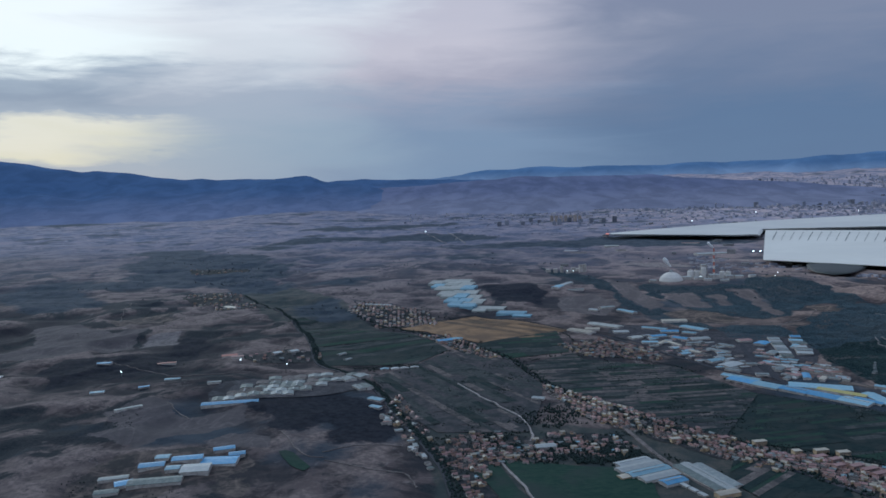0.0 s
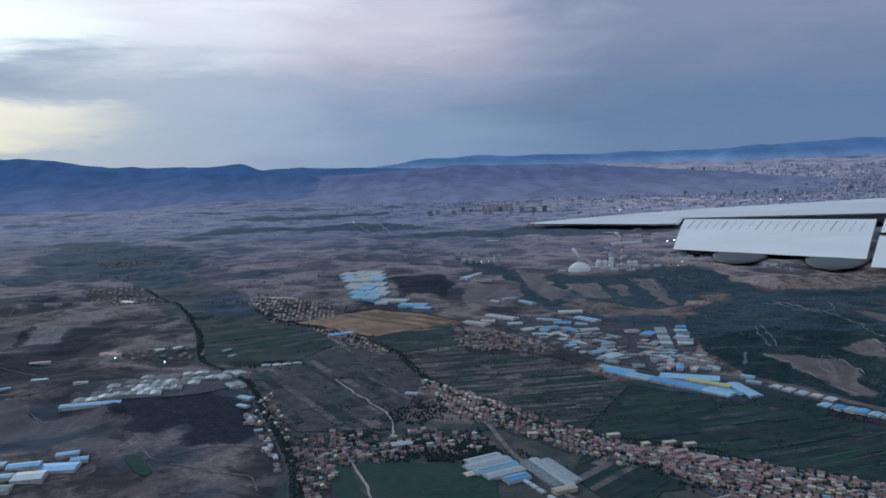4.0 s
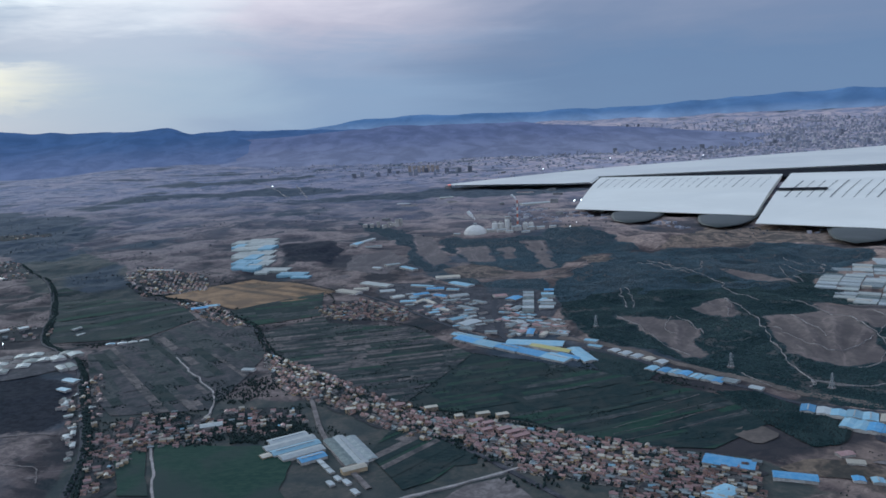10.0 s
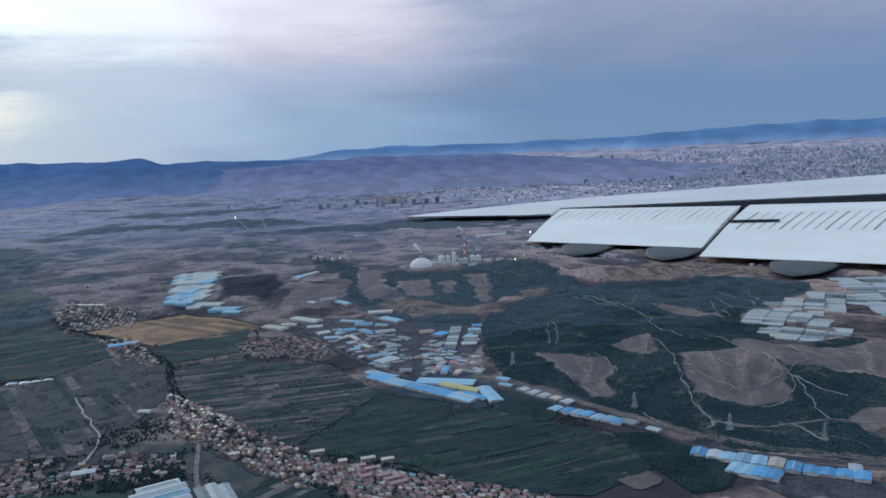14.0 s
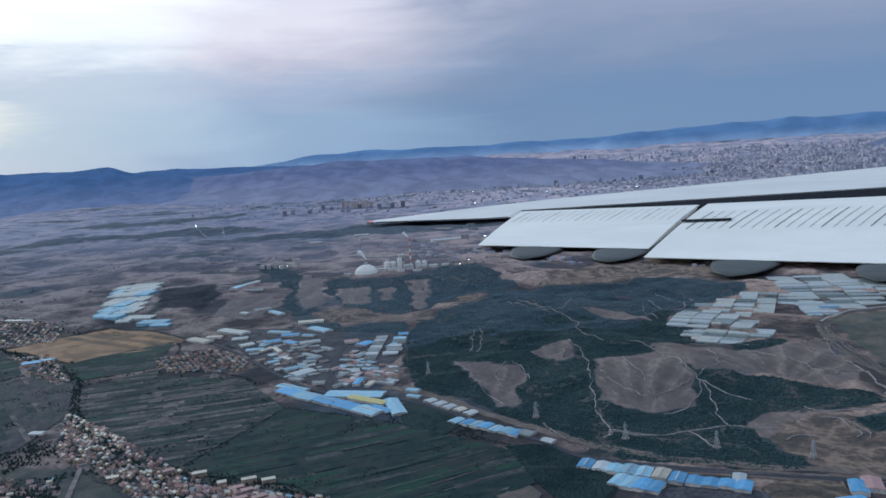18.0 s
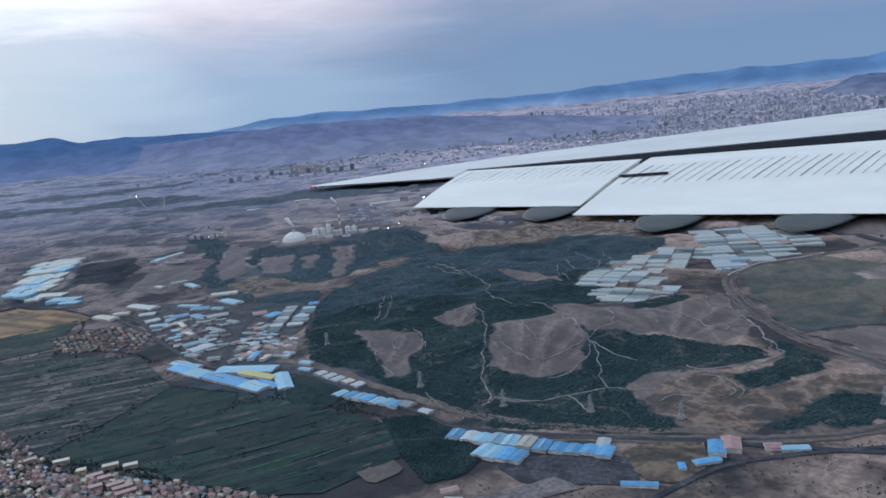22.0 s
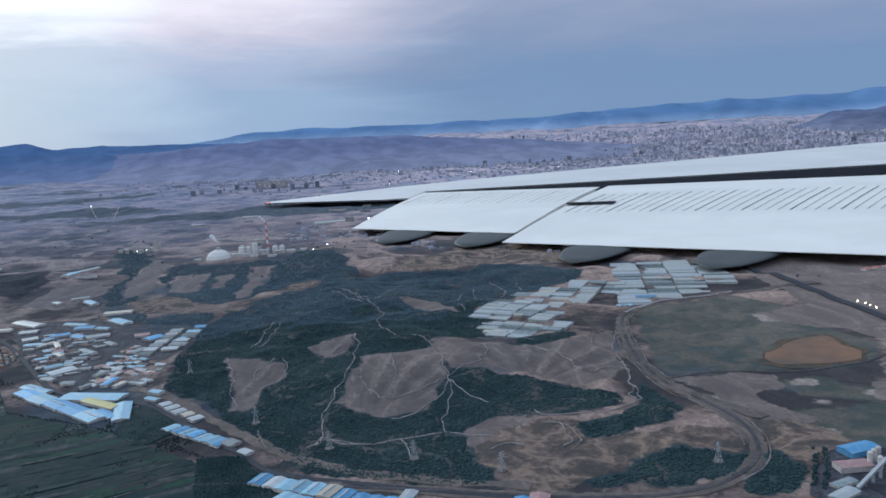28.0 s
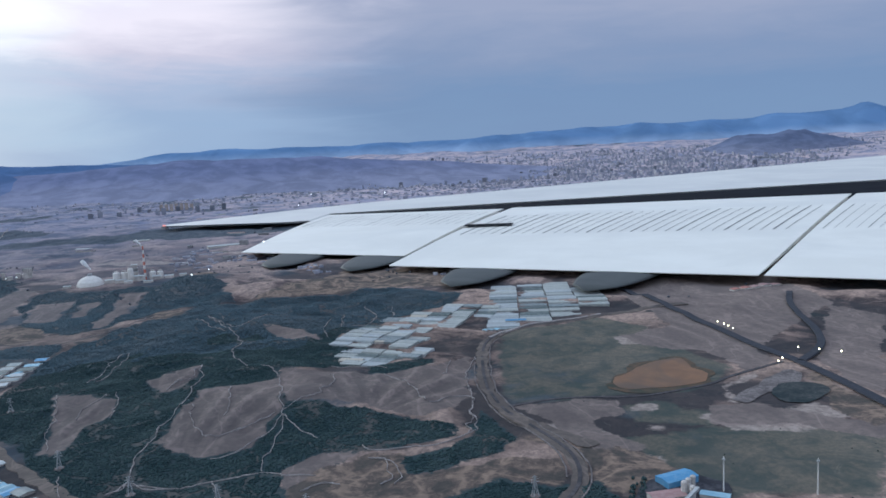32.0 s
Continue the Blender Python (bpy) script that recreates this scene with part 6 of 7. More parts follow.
shed(204, 420, -30, 5, 4, 1.3, ROOF_CREAM, "small ochre hall among greenhouses", name="packing_hall")
shed(186, 396, -30, 12, 5, 1.0, ROOF_CREAM, "tan earth-walled store beside greenhouses", name="packing_hall")
shed(290, 452, -15, 12, 5, 1.5, ROOF_BLUE, "blue-roofed hall by the greenhouses", name="packing_hall")
shed_row(262, 426, 274, 432, 3, 3, 1.2, [ROOF_WHITE, ROOF_GREY, ROOF_SKY], "small hut by the railway", "railway huts", 40, True, 0.7)


# ---- village houses ----
def house_kind(l, w, h, wall, roof, side=1):
    """A gabled house with a lower side wing and a walled yard; a list of part names and meshes."""
    wing_y = -(w / 2 + l * 0.24)
    reach = l * 0.62
    yard = [(-l / 2, -(w / 2 + reach / 2), 0.05, reach), (0.0, -(w / 2 + reach), l, 0.05), (l / 2, -(w / 2 + reach / 2), 0.05, reach)]
    verts, faces = [], []
    for x, y, a, b in yard:
        piece = box("yard_wall_run", a, b, 0.62, wall, -0.4, x * side, y)
        faces += [tuple(i + len(verts) for i in f.vertices) for f in piece.polygons]
        verts += [tuple(v.co) for v in piece.vertices]
    return [("wall", gable_wall("wall", l, w, h, 0.3 * w, wall)), ("roof", gable("roof", l, w, 0.3 * w, roof, h, 0.07, 0.05)), ("chimney", box("chimney", 0.1, 0.1, 0.24, roof, h + 0.12 * w, l * 0.25, w * 0.2)),
            ("side_wing", box("side_wing", w * 0.62, l * 0.46, h * 0.75 + 0.5, wall, -0.5, side * l * 0.3, wing_y)), ("wing_roof", box("wing_roof", w * 0.7, l * 0.5, 0.06, roof if l > 1.5 else WALL_GREY, h * 0.75, side * l * 0.3, wing_y)),
            ("yard_wall", mesh_of("yard_wall", verts, faces, wall))]


KINDS = [house_kind(*row, side) for side, row in zip((1, -1, 1, -1, 1, -1, 1, -1, 1), [
    (1.6, 0.85, 0.5, WALL_WHITE, ROOF_TILE), (1.9, 0.9, 0.5, WALL_WHITE, ROOF_SLATE), (1.3, 0.9, 0.85, WALL_PINK, ROOF_TILE), (2.0, 0.85, 0.5, WALL_GREY, ROOF_SLATE),
    (1.6, 0.95, 0.75, WALL_WHITE, ROOF_PINK), (1.3, 0.85, 0.5, WALL_OCHRE, ROOF_TILE), (1.8, 0.9, 0.55, WALL_GREY, ROOF_GREY), (1.5, 1.0, 0.9, WALL_OCHRE, ROOF_CREAM), (1.4, 0.85, 0.55, WALL_WHITE, ROOF_SKY)])]
WEIGHTS = [6, 3, 5, 2, 6, 4, 3, 5, 0.5]
ROOF_WORDS = ["clay-tiled", "grey-tiled", "tall pink-walled clay-tiled", "long grey", "faded pink-roofed", "ochre-walled", "grey fibre-roofed", "cream two-storey", "pale-blue roofed"]


VILLAGES = []


def village(poly, gap, turn, seed, group, keep=0.85, separate=True):
    """Houses in close rows; where separate is off they are joined into one mass."""
    VILLAGES.append(poly)
    dice = random.Random(seed)
    c, s = math.cos(radians(turn)), math.sin(radians(turn))
    spots = []
    mx, my = sum(p[0] for p in poly) / len(poly), sum(p[1] for p in poly) / len(poly)
    for i in range(-44, 45):
        for j in range(-60, 61):
            u, v = i * gap * 1.5 + (j % 2) * gap * 0.6, j * gap * 0.78
            x, y = mx + u * c - v * s, my + u * s + v * c
            if bool(inside(poly, x, y)) and dice.random() < keep:
                spots.append((x + dice.uniform(-0.25, 0.25), y + dice.uniform(-0.25, 0.25)))
    verts, faces, slots, used = [], [], [], []
    for x, y in spots:
        k = dice.choices(range(len(KINDS)), WEIGHTS)[0]
        angle, size = turn + dice.choice((0, 0, 0, 0, 0, 0, 180, 180, 90)) + dice.uniform(-2.5, 2.5), dice.uniform(0.95, 1.5)
        if separate:
            top = thing("house", ROOF_WORDS[k] + " village house in a close row", "house", x, y, angle, group)
            top.scale = [size] * 3
            for name, data in KINDS[k]:
                part(name, data, top)
            continue
        m = pose(x, y, up(x, y), 0, 0, angle) @ Matrix.Diagonal((size, size, size, 1))
        for _, data in KINDS[k]:
            if data.materials[0] not in used:
                used.append(data.materials[0])
            first_vert = len(verts)
            verts += [tuple(m @ v.co) for v in data.vertices]
            faces += [tuple(i + first_vert for i in f.vertices) for f in data.polygons]
            slots += [used.index(data.materials[0])] * len(data.polygons)
    if not separate:
        data = mesh_of("house_mass", verts, faces, used[0])
        for m in used[1:]:
            data.materials.append(m)
        data.polygons.foreach_set("material_index", slots)
        tagged(new("house_mass", data), "mass of small tiled village houses", "houses", kind="stuff")


village([(-62, 271), (-33, 258), (-20, 252), (-26, 216), (-38, 234)], 2.02, -28, 1, "southern village houses", 0.85)
village([(-20, 252), (-14, 249), (13, 232), (26, 222), (10, 204), (-3, 203), (-26, 216)], 2.02, -28, 41, "", 0.88, False)
village([(13, 232), (46, 210), (38, 186), (-3, 196), (10, 204), (26, 222)], 1.97, -28, 11, "", 0.88, False)
village([(-86, 312), (-66, 281), (-45, 246), (-56, 242), (-86, 279), (-99, 292)], 2.15, -50, 2, "", 0.7, False)
village([(-133, 366), (-105, 338), (-86, 312), (-99, 292), (-115, 309)], 2.15, -50, 12, "", 0.72, False)
village([(-175, 280), (-152, 288), (-134, 276), (-129, 254), (-148, 247), (-162, 249)], 2.40, 12, 3, "", 0.6, False)
village([(-136, 288), (-106, 286), (-99, 266), (-112, 258), (-131, 262)], 2.40, 10, 4, "", 0.45, False)
village([(-120, 464), (-92, 478), (-62, 448), (-62, 420), (-105, 432)], 2.58, -20, 5, "", 0.65, False)
village([(-287, 601), (-274, 630), (-218, 585), (-203, 530), (-248, 524)], 3.09, -35, 6, "", 0.55, False)
village([(-212, 488), (-189, 489), (-152, 425), (-168, 425)], 2.58, -45, 7, "", 0.6, False)
village([(-420, 640), (-380, 640), (-360, 600), (-400, 600)], 4.29, 20, 8, "", 0.4, False)


village([(-74, 300), (-58, 282), (-50, 268), (-62, 262), (-80, 284)], 2.23, -50, 21, "", 0.5, False)
village([(-205, 350), (-190, 310), (-178, 272), (-186, 268), (-204, 312)], 2.75, -65, 23, "", 0.45, False)
village([(-320, 420), (-290, 440), (-262, 430), (-262, 412), (-300, 404)], 3.43, 15, 24, "", 0.3, False)
village([(-470, 690), (-420, 700), (-390, 650), (-430, 630)], 4.29, -20, 25, "", 0.3, False)
village([(-560, 900), (-500, 930), (-470, 880), (-520, 850)], 6.01, -20, 26, "", 0.3, False)
village([(-178, 265), (-148, 269), (-131, 261), (-152, 252), (-156, 230), (-154, 214), (-159, 215)], 2.32, 15, 31, "", 0.6, False)
garden = []
for k, poly in enumerate(VILLAGES):
    xs, ys = [p[0] for p in poly], [p[1] for p in poly]
    garden.append(spots_in(poly, int((max(xs) - min(xs)) * (max(ys) - min(ys)) * (0.16 if min(ys) < 380 else 0.04)), 300 + k, (), 0.45, 7.0))
tree_clumps("garden_trees", np.concatenate(garden), 0.3, 0.75, LEAF_GREEN, "dark garden trees crowded between the houses", 21, 1.1)
for k, poly in enumerate(VILLAGES):
    sheet("village_ground", poly, VILLAGE_EARTH, 0.2, "dark trodden earth and gardens between houses", "ground", 1.5, 5.0, 1)


# ---- flats ----
def flats(x, y, turn, l, w, h, wall, label, group, floors=4, far=False, name="apartment_block"):
    top = thing(name, label, "apartment block", x, y, turn, group)
    part("wall", box("wall", l, w, h + 1.5, wall, -1.5), top)
    part("roof", box("roof", l + 0.2, w + 0.2, 0.18, wall if far else ROOF_PINK if wall == WALL_PINK else ROOF_CREAM, h), top)
    if not far:
        for f in range(floors):
            for s in (-1, 1):
                part("glazing", box("glazing", l * 0.94, 0.06, h / floors * 0.42, GLASS_DARK, h / floors * (f + 0.34), 0, s * (w / 2 + 0.01)), top)
    return top


for x, y, l, wall in [(-52, 274, 5, WALL_OCHRE), (-42, 263, 3, WALL_OCHRE), (-33, 264, 5, WALL_OCHRE), (-26, 262, 4.5, WALL_OCHRE), (-36, 257, 5, WALL_PINK), (-32, 254, 4, WALL_PINK), (-33, 248, 4, WALL_PINK),
                      (-27, 248, 5, WALL_PINK), (-24, 245, 6, WALL_PINK), (-22, 241, 6, WALL_PINK), (-64, 279, 4, WALL_PINK), (-83, 277, 4, WALL_OCHRE)]:
    flats(x, y, 14 if wall == WALL_OCHRE else 24, l, 2.2, 1.6, wall, "four-storey village apartment block in warm render", "village flats")


# ---- cement works with a dome, silos, a banded chimney and steam ----
def lathe(name, profile, material, sides=20):
    verts = [(r * math.cos(2 * math.pi * i / sides), r * math.sin(2 * math.pi * i / sides), z) for r, z in profile for i in range(sides)]
    faces = [(j * sides + i, j * sides + (i + 1) % sides, (j + 1) * sides + (i + 1) % sides, (j + 1) * sides + i) for j in range(len(profile) - 1) for i in range(sides)]
    faces += [tuple(range(sides - 1, -1, -1)), tuple((len(profile) - 1) * sides + i for i in range(sides))]
    return mesh_of(name, verts, faces, material)


dome = thing("storage_dome", "pale concrete storage dome of the cement works", "storage dome", 2, 734, 0)
part("shell", lathe("shell", [(11, -3), (11, 1.2), (10, 4), (7.4, 6.6), (3.8, 8.3), (1.0, 8.8), (1.0, 9.8), (0.4, 9.9)], STACK_WHITE, 28), dome)
part("conveyor_head", box("conveyor_head", 3, 2.4, 1.8, STEEL, 8.9), dome)
stack = thing("chimney_stack", "tall slim chimney banded in red and white", "chimney", 45, 746, 0)
for i in range(9):
    a, b = 1.1 - 0.06 * i, 1.1 - 0.06 * (i + 1)
    part("band", lathe("band", [(a, 3.4 * i - (2 if i == 0 else 0)), (b, 3.4 * (i + 1))], STACK_WHITE if i % 2 else STACK_RED, 12), stack)
for x, y, r, h in [(22, 742, 3.0, 8), (28, 744, 3.0, 8), (34, 740, 2.4, 11), (52, 742, 2.6, 7), (58, 744, 2.6, 7)]:
    silo = thing("silo", "pale concrete silo at the cement works", "silo", x, y, 0, "cement silos")
    part("drum", lathe("drum", [(r, -3), (r, h), (r * 0.5, h + 0.8)], STACK_WHITE, 16), silo)
    part("roof_hut", box("roof_hut", r, r * 0.8, 1.2, WALL_WHITE, h + 0.6), silo)
tower = thing("preheater_tower", "tall pale preheater tower of the cement works", "industrial tower", 36, 750, 8)
for i in range(5):
    part("storey", box("storey", 6.2 - 0.3 * i, 5.6 - 0.3 * i, 2.7, WALL_GREY if i % 2 else WALL_WHITE, 3.0 * i - 0.6), tower)
    part("deck", box("deck", 6.8 - 0.3 * i, 6.2 - 0.3 * i, 0.3, STEEL, 3.0 * i + 2.1), tower)
for x, y, l, w, h in [(17, 737, 8, 7, 5), (27, 732, 9, 6, 4), (42, 735, 9, 7, 7), (56, 734, 7, 6, 4), (66, 738, 8, 6, 5), (34, 725, 7, 5, 3), (78, 735, 6, 5, 3), (50, 726, 8, 4, 2.4), (-16, 731, 6, 5, 3)]:
    shed(x, y, 5, l, w, h, ROOF_WHITE, "pale building of the cement works", group="cement works buildings", name="works_building")
for x, y, w, h in [(-104, 838, 5, 6), (-97, 842, 4, 9), (-90, 836, 6, 5), (-84, 842, 5, 7), (-76, 838, 5, 11), (-72, 838, 4, 11), (-112, 846, 6, 4), (-80, 848, 6, 4)]:
    flats(x, y, 12, w * 0.8, w * 0.7, h * 0.75, WALL_WHITE, "white works building in the wooded gully", "gully works", far=True, name="works_building")


def steam(x, y, z, puffs, spread, seed, drift):
    dice = random.Random(seed)
    top = new("steam_plume")
    top.matrix_basis = pose(x, y, z)
    tagged(top, "white drifting plume of steam", "steam")
    for i in range(puffs):
        bm = bmesh.new()
        bmesh.ops.create_icosphere(bm, subdivisions=2, radius=1.0)
        r = spread * (0.35 + 0.5 * i / puffs) * dice.uniform(0.7, 1.2)
        for v in bm.verts:
            v.co = v.co * r * (1 + 0.35 * noise.noise(v.co * 1.7 + Vector((i * 7.0, seed, 0)))) * Vector((1, 0.7, 0.75)).length / 1.42
            v.co += Vector((drift * i + dice.uniform(-0.02, 0.02), 0, spread * 0.55 * i))
        data = bpy.data.meshes.new("puff")
        bm.to_mesh(data)
        bm.free()
        data.materials.append(STEAM)
        part("puff", data, top)


steam(2, 738, up(2, 738) + 14, 6, 2.4, 3, -1.1)
steam(44, 746, up(45, 746) + 31.5, 5, 1.8, 4, -1.0)

# ---- far flats, the town and the city on the plain ----
dice = random.Random(7)
for i in range(7):
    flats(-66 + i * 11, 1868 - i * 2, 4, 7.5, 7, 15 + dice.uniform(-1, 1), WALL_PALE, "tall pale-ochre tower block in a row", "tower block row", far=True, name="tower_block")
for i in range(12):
    flats(-190 + i * 24 + dice.uniform(-8, 8), 1780 + dice.uniform(-50, 120), 5, 9, 8, dice.uniform(7, 15), WALL_FAR, "hazy grey tower block on the plain", "plain tower blocks", far=True, name="tower_block")
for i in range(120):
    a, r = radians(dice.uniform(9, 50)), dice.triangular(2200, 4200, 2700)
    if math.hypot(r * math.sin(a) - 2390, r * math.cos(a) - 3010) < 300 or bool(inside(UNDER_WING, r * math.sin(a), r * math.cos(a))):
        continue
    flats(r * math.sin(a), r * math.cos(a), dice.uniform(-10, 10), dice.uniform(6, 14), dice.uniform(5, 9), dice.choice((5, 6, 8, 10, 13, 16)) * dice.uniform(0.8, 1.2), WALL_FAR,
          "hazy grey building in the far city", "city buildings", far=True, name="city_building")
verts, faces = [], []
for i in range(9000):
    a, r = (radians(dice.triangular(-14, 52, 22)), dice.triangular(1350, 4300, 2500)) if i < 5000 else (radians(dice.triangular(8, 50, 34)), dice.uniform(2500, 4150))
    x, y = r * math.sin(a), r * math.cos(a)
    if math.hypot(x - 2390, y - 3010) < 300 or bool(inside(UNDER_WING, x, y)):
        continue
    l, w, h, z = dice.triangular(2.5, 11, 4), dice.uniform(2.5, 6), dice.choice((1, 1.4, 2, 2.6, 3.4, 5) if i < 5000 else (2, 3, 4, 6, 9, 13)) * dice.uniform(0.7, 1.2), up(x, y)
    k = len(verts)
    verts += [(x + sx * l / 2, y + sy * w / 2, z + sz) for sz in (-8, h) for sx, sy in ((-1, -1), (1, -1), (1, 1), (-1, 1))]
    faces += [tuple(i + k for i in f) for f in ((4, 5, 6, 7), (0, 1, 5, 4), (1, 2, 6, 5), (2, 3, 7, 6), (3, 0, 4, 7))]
tagged(new("city_blocks", mesh_of("city_blocks", verts, faces, CITY_MASS)), "hazy pale low blocks of the spreading city", "city", kind="stuff")
for i in range(110):
    x, y = dice.uniform(-150, 900), dice.uniform(820, 1700)
    x += (y - 800) * 0.25
    if bool(inside(UNDER_WING, x, y)):
        continue
    if dice.random() < 0.55:
        shed(x, y, dice.uniform(-30, 10), dice.uniform(8, 26), dice.uniform(5, 12), 2.0, dice.choice((ROOF_WHITE, ROOF_GREY, FILM, ROOF_SLATE, ROOF_PINK)), "pale roofed building on the far plain",
             group="far plain buildings", name="plain_building")
    else:
        flats(x, y, dice.uniform(-30, 10), dice.uniform(5, 14), 5, dice.uniform(2, 6), WALL_GREY, "grey building on the far plain", "far plain buildings", far=True, name="plain_building")
TOWN = [(40, 905), (70, 780), (150, 800), (200, 660), (300, 640), (420, 690), (520, 860), (330, 1010), (120, 1080)]
verts, faces = [], []
for x, y in spots_in(TOWN, 620, 71, (), 0.75, 60.0):
    if bool(inside(UNDER_WING, x, y)):
        continue
    l, w, h, z = dice.triangular(2.0, 9.0, 3.0), dice.uniform(1.6, 4.0), dice.choice((0.8, 1.0, 1.2, 1.6, 2.4)), up(x, y)
    c, q, k = math.cos(0.2 + dice.uniform(-0.1, 0.1)), math.sin(0.2), len(verts)
    verts += [(x + sx * l / 2 * c - sy * w / 2 * q, y + sx * l / 2 * q + sy * w / 2 * c, z + sz) for sz in (-2, h) for sx, sy in ((-1, -1), (1, -1), (1, 1), (-1, 1))]
    faces += [tuple(i + k for i in f) for f in ((4, 5, 6, 7), (0, 1, 5, 4), (1, 2, 6, 5), (2, 3, 7, 6), (3, 0, 4, 7))]
tagged(new("town_blocks", mesh_of("town_blocks", verts, faces, CITY_MASS)), "hazy low pale blocks of a small town", "town", kind="stuff")
shed(103, 1000, 10, 40, 16, 2.5, ROOF_WHITE, "long white-roofed hall on the plain", name="plain_hall")
shed_row(150, 880, 260, 830, 8, 14, 2.2, [FILM, ROOF_GREY, ROOF_WHITE, ROOF_PINK], "pale factory roof on the plain", "plain factories", 50, True, 0.85)
shed_row(450, 476, 486, 474, 5, 6, 1.6, [ROOF_PINK, ROOF_RED], "red-roofed block beyond the expressway", "red-roofed blocks", 51, True, 0.9)


# ---- a batching plant and a mast near the railway bend ----
sheet("yard", [(229, 199), (238, 208), (250, 224), (268, 228), (276, 214), (262, 196), (246, 188)], YARD, 0.3, "grey dusty yard of the batching plant", "yard", 0.5, 4.0, 1)
shed(261, 221, 10, 11, 6, 3.4, ROOF_BLUE, "blue-roofed hall of the batching plant", ROOF_BLUE, name="plant_hall")
shed(253, 212.5, -3, 10, 5, 2.8, ROOF_PINK, "faded red-roofed hall of the batching plant", name="plant_hall")
shed(266, 209, -40, 8, 3, 2.0, ROOF_SKY, "pale-blue shed of the batching plant", name="plant_hall")
shed(244, 204, 18, 8, 3, 1.8, ROOF_GREY, "grey shed of the batching plant", name="plant_hall")
shed(240, 198, 25, 9, 4, 1.6, ROOF_WHITE, "pale-roofed shed at the plant gate", name="plant_hall")
for x, y in [(258, 212), (260, 213), (262, 214), (259, 209)]:
    silo = thing("silo", "white steel silo of the batching plant", "silo", x, y, 0, "plant silos")
    part("drum", lathe("drum", [(0.3, 0.6), (0.8, 1.6), (0.8, 4.8), (0.3, 5.2)], WALL_WHITE, 14), silo)
    part("stand", lathe("stand", [(0.7, -0.5), (0.45, 1.4)], STEEL, 8), silo)
belt = thing("conveyor", "inclined grey conveyor of the batching plant", "conveyor", 246, 201, 25)
part("gallery", mesh_of("gallery", [(x, y, z + x * 0.3) for x in (0, 15) for y, z in ((-0.5, 0.2), (0.5, 0.2), (0.5, 1.0), (-0.5, 1.0))],
                        [(3, 2, 1, 0), (4, 5, 6, 7), (0, 1, 5, 4), (1, 2, 6, 5), (2, 3, 7, 6), (3, 0, 4, 7)], STEEL), belt)
for x in (4, 8, 12):
    part("trestle", box("trestle", 0.3, 0.8, x * 0.3 + 0.9, STEEL, -0.6, x), belt)
for x, y in [(270, 211), (293, 201)]:
    mast = thing("mast", "slim pale steel mast by the plant", "mast", x, y, 0, "plant masts")
    part("pole", lathe("pole", [(0.22, -0.5), (0.12, 10.5)], STACK_WHITE, 8), mast)
    part("platform", lathe("platform", [(0.45, 9.6), (0.45, 9.9)], STEEL, 10), mast)


# ---- pylons ----
def strut(a, b, r=0.05):
    a, b = Vector(a), Vector(b)
    d = (b - a).normalized()
    s = d.orthogonal().normalized() * r
    t = d.cross(s)
    return [a + s, a + t, a - s, a - t, b + s, b + t, b - s, b - t], [(0, 1, 5, 4), (1, 2, 6, 5), (2, 3, 7, 6), (3, 0, 4, 7), (4, 5, 6, 7), (3, 2, 1, 0)]


def struts(name, pairs, r=0.05):
    verts, faces = [], []
    for a, b in pairs:
        v, f = strut(a, b, r)
        faces += [tuple(i + len(verts) for i in q) for q in f]
        verts += v
    return mesh_of(name, verts, faces, STEEL)


def pylon(h):
    top = new("pylon")
    tagged(top, "grey lattice steel power pylon", "pylon", "power pylons")
    part("footing", lathe("footing", [(1.7, -0.6), (1.6, 0.12), (0.2, 0.16)], TRACK, 10), top, "pale levelled pad")
    levels = [(0.0, 0.9), (0.35, 0.55), (0.65, 0.28), (1.0, 0.1)]
    legs = [(sx, sy) for sx in (-1, 1) for sy in (-1, 1)]
    for sx, sy in legs:
        part("leg", struts("leg", [((sx * a, sy * a, u * h - (0.8 if u == 0 else 0)), (sx * b, sy * b, v * h)) for (u, a), (v, b) in zip(levels, levels[1:])], 0.07), top)
    for (u, a), (v, b) in zip(levels, levels[1:]):
        pairs = []
        for (p, q), (r, s) in (((-1, -1), (1, -1)), ((1, -1), (1, 1)), ((1, 1), (-1, 1)), ((-1, 1), (-1, -1))):
            pairs += [((p * a, q * a, u * h), (r * b, s * b, v * h)), ((r * a, s * a, u * h), (p * b, q * b, v * h))]
        for a_end, b_end in pairs:
            part("brace", struts("brace", [(a_end, b_end)], 0.04), top)
    for u, wide in ((0.68, 1.5), (0.82, 1.2), (0.95, 0.9)):
        part("crossarm", struts("crossarm", [((-wide, 0, u * h), (wide, 0, u * h)), ((-wide, 0, u * h), (0, 0, u * h + 0.4)), ((wide, 0, u * h), (0, 0, u * h + 0.4))], 0.05), top)
    return top


first = pylon(6.0)
PYLONS = [(37, 382, 15), (75, 300, 20), (102, 270, 25), (129, 253, 25), (154, 236, 20), (219, 227, 10)]
for k, (x, y, turn) in enumerate(PYLONS):
    at = pose(x, y, up(x, y, 0.2), 0, 0, turn)
    if k:
        copy_thing(first, at)
    else:
        first.matrix_basis = at


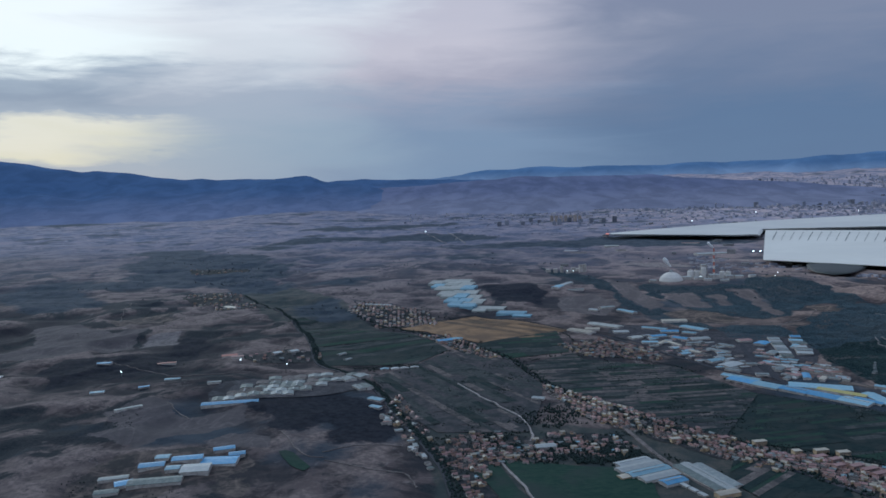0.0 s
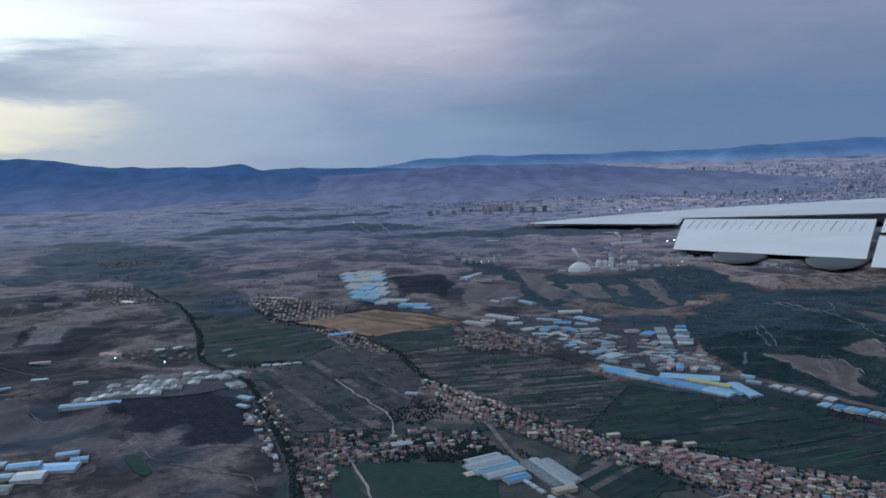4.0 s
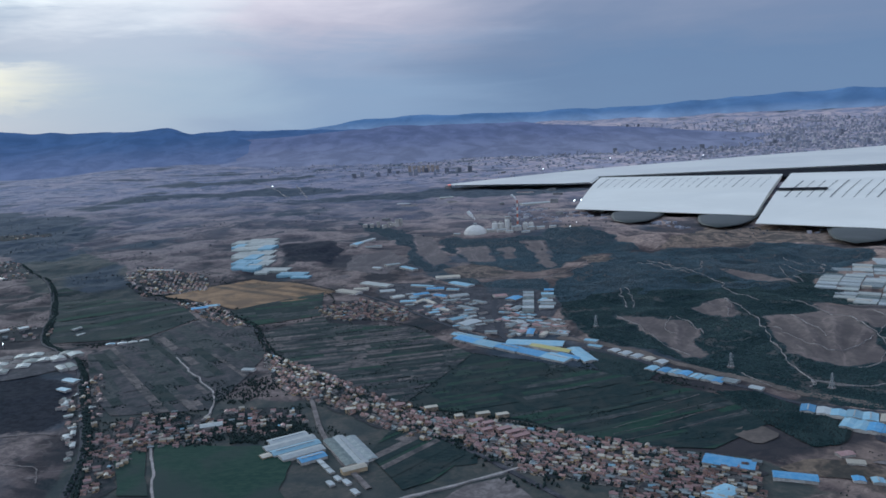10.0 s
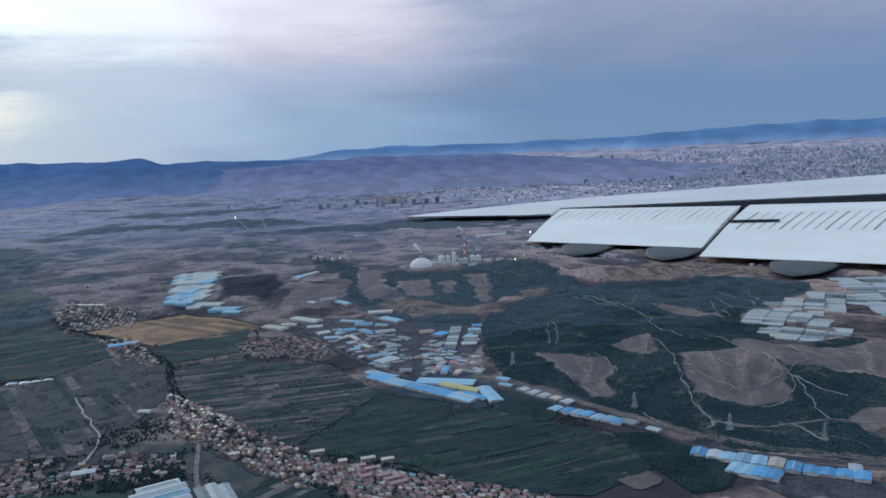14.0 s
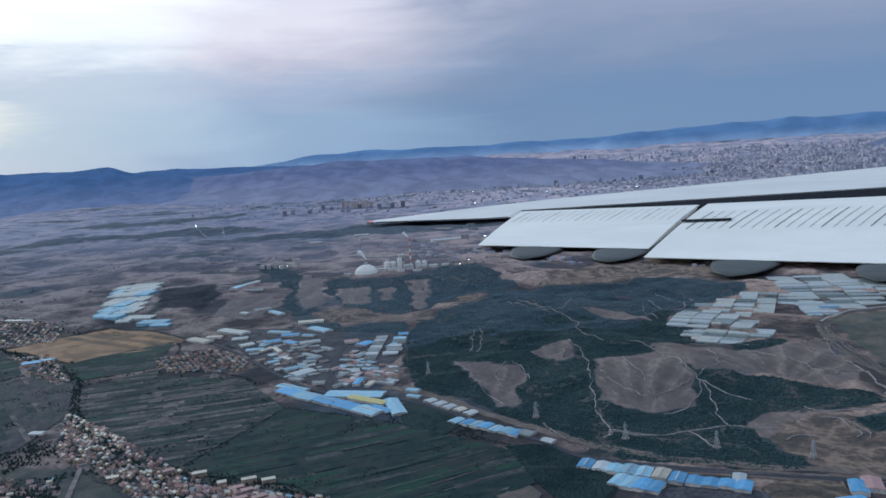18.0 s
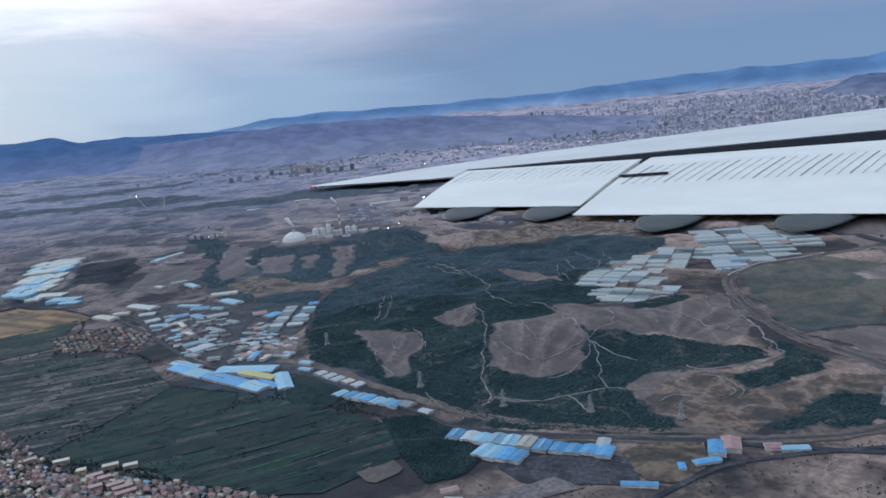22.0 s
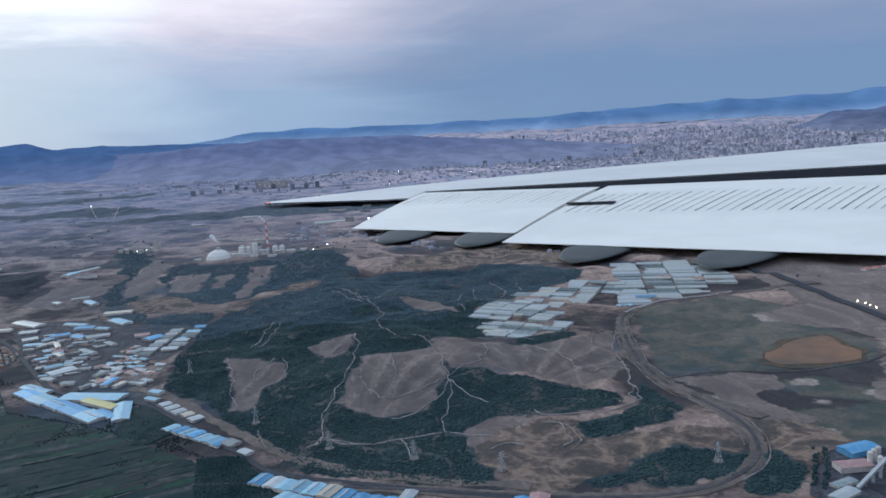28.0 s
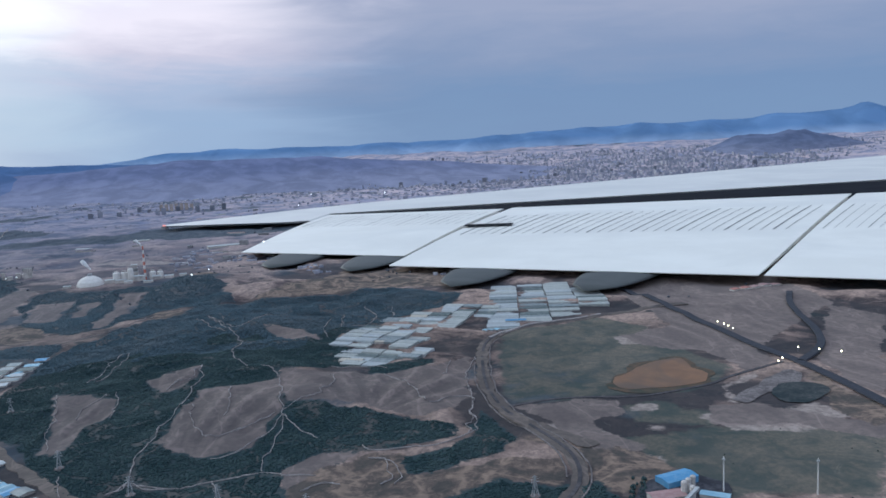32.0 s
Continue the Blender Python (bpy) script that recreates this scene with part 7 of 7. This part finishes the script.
# ---- lamps that are lit at dusk ----
def lamp(x, y, label, material, size, h=1.6, group="lit street lamps"):
    top = thing("street_lamp", label, "lamp", x, y, 0, group)
    part("pole", box("pole", 0.08, 0.08, h + 0.3, STEEL, -0.3), top)
    bm = bmesh.new()
    bmesh.ops.create_icosphere(bm, subdivisions=1, radius=size, matrix=Matrix.Translation((0, 0, h)))
    data = bpy.data.meshes.new("lamp_head")
    bm.to_mesh(data)
    bm.free()
    data.materials.append(material)
    part("lamp_head", data, top)


for x, y in [(386, 393), (386, 387), (385, 382), (384, 376), (389, 332), (365, 314), (370, 318), (401, 318), (395, 325)]:
    lamp(x, y, "lit warm street lamp at the expressway junction", LAMP_WARM, 0.36, 2.0)
for x, y in [(88, 640 + 60), (40, 744), (33, 748), (100, 730), (-92, 830), (-84, 836), (-300, 388), (-362, 372), (-276, 396)]:
    lamp(x, y, "lit white lamp at the works", LAMP_WHITE, 0.32, 3.0, "lit works lamps")
for x, y in [(250, 1250), (330, 1240), (335, 1180), (420, 1500), (520, 1460), (640, 1500), (230, 1700), (-330, 1500), (150, 980), (160, 985), (173, 985), (180, 980), (480, 2100), (700, 2000), (300, 2300)]:
    lamp(x, y, "lit white lamp far off on the plain", LAMP_WHITE, 0.8, 4.0, "far lit lamps")


# ---- the aircraft's wing. In flight it goes with the cabin; here it stands still where it is in the middle of the shot ----
def slab(name, top_side, thick, material, taper=1.0):
    """A plate with the given corners on its upper side; taper below 1 draws the underside in."""
    mid = np.mean(top_side, axis=0)
    low = [tuple(mid[:2] + (np.array(p[:2]) - mid[:2]) * taper) + (p[2] - thick,) for p in top_side]
    k = len(top_side)
    faces = [tuple(range(k)), tuple(range(2 * k - 1, k - 1, -1))] + [(i, i + k, (i + 1) % k + k, (i + 1) % k) for i in range(k)]
    return mesh_of(name, list(top_side) + low, faces, material)


def curved_flap(name, front_a, front_b, rear_a, rear_b, material, rows=10, bulge=3.0, thick=3.0):
    """A flap panel, cambered from its front edge to its thin rear edge."""
    verts, faces = [], []
    for i in range(rows + 1):
        u = i / rows
        for a, b in ((front_a, rear_a), (front_b, rear_b)):
            p = np.array(a, float) * (1 - u) + np.array(b, float) * u
            p[2] += bulge * math.sin(math.pi * u)
            verts.append(tuple(p))
    for i in range(rows + 1):
        u = i / rows
        for a, b in ((front_a, rear_a), (front_b, rear_b)):
            p = np.array(a, float) * (1 - u) + np.array(b, float) * u
            p[2] -= thick * (1 - u) ** 0.5 + 0.6
            verts.append(tuple(p))
    k = 2 * (rows + 1)
    for i in range(rows):
        a = 2 * i
        faces += [(a, a + 2, a + 3, a + 1), (a + k + 1, a + k + 3, a + k + 2, a + k), (a, a + k, a + k + 2, a + 2), (a + 1, a + 3, a + k + 3, a + k + 1)]
    faces += [(0, 1, k + 1, k), (k - 2, 2 * k - 2, 2 * k - 1, k - 1)]
    return mesh_of(name, verts, faces, material, False)


wing = new("aircraft_wing")
wing.matrix_basis = pose(230, 900, 8)
tagged(wing, "white airliner wing with lowered flaps and grey fairings", "wing")


def wing_part(name, data, label="", parent=None):
    ob = part(name, data, parent or wing, label)
    if parent is None:
        ob.matrix_basis = wing.matrix_basis.inverted()
    return ob


LEAD = [(5, 1296, 9.5), (212, 1467, 9.5), (366, 1563, 9.5), (1354, 2020, 9.5), (2510, 2198, 33.4)]
REAR = [(1624, 1274, 9.5), (872, 1296, 9.5), (259, 1313, 9.5), (218, 1195, 9.5), (178, 1194, 9.5), (7, 1269, 9.5)]
wing_part("fixed_wing", slab("fixed_wing", LEAD + REAR, 2.5, WING_GREY, 0.99), "pale grey upper wing skin")
# a near-black sheet stands in for shade between wing and flaps
wing_part("flap_cove", slab("flap_cove", [(263, 1325, 7.5), (1640, 1287, 7.5), (1180, 922, 7.5), (506, 1148, 7.5), (253, 1260, 7.5)], 1.0, WING_DARK), "near-black sheet for the shaded gap between wing and flaps")
OUT, IN, ROOT = [(259, 1290, 9), (520, 1182, 9), (126, 861, 6.5), (276, 731, 6.5)], [(539, 1193, 9), (1032, 1033, 9), (252, 676, 6.5), (478, 486, 6.5)], [(1038, 1030, 9), (1305, 945, 9), (481, 484, 6.5), (568, 404, 6.5)]
flap_out = wing_part("flap", curved_flap("flap", *OUT, WING_WHITE), "white outboard flap panel")
flap_in = wing_part("flap", curved_flap("flap", *IN, WING_WHITE), "white inboard flap panel")
flap_root = wing_part("flap", curved_flap("flap", *ROOT, WING_WHITE), "white flap panel near the root")


def seals(flap, fa, fb, ra, rb, count, low, high, slant):
    """Short dark seal lines across a flap."""
    fa, fb, ra, rb = (np.array(p, float) for p in (fa, fb, ra, rb))

    def on(u, v):
        p = (fa + (fb - fa) * u) * (1 - v) + (ra + (rb - ra) * u) * v
        p[2] += 3.0 * math.sin(math.pi * v) + 0.3
        return p

    for i in range(count):
        u = (i + 0.5) / count * 0.94 + 0.02
        du, wide = slant, 0.0011 if i % 4 else 0.0022
        steps = [low + (high - low) * j / 4 for j in range(5)]
        left = [tuple(on(u - wide + du * (high - v), v)) for v in steps]
        right = [tuple(on(u + wide + du * (high - v), v)) for v in steps]
        faces = [(j, 5 + j, 6 + j, j + 1) for j in range(4)]
        ob = part("seal_line", mesh_of("seal_line", left + right, faces, WING_MARK), flap)


seals(flap_out, *OUT, 20, 0.12, 0.5, 0.05)
seals(flap_in, *IN, 30, 0.3, 0.66, 0.05)
seals(flap_root, *ROOT, 16, 0.3, 0.66, 0.05)
# near-black plate for the slot's shade
part("slot", slab("slot", [(382, 911, 12.6), (436, 892, 12.6), (445, 911, 12.6), (390, 931, 12.6)], 0.3, WING_DARK), flap_in, "dark narrow slot")


def canoe(nose, tail, wide, deep, z):
    """A flap-track fairing: a slim closed hull under the flap."""
    n0, t0 = np.array(nose, float), np.array(tail, float)
    ahead = (t0 - n0) / np.hypot(*(t0 - n0))
    side = np.array([-ahead[1], ahead[0]])
    verts, faces, rings, sides = [], [], 12, 12
    for i in range(rings + 1):
        u = i / rings
        r = max(0.03, math.sqrt(max(0.0, 1 - (2 * u - 1) ** 2)))
        c = n0 + (t0 - n0) * u
        for k in range(sides):
            a = 2 * math.pi * k / sides
            verts.append((*(c + side * math.cos(a) * wide * r), z + math.sin(a) * deep * r))
    for i in range(rings):
        for k in range(sides):
            faces.append((i * sides + k, i * sides + (k + 1) % sides, (i + 1) * sides + (k + 1) % sides, (i + 1) * sides + k))
    faces += [tuple(range(sides - 1, -1, -1)), tuple(rings * sides + k for k in range(sides))]
    return mesh_of("fairing", verts, faces, FAIRING, True)


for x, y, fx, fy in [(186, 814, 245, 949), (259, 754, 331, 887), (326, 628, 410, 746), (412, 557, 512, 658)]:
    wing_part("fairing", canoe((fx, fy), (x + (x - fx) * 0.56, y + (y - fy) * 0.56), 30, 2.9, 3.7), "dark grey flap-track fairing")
tip = bmesh.new()
bmesh.ops.create_icosphere(tip, subdivisions=2, radius=2.2, matrix=Matrix.Translation((3, 1291, 8.5)) @ Matrix.Diagonal((1.6, 1, 0.5, 1)))
tip_data = bpy.data.meshes.new("tip_lamp")
tip.to_mesh(tip_data)
tip.free()
tip_data.materials.append(LAMP_RED)
wing_part("tip_lamp", tip_data, "lit red wing-tip lamp")
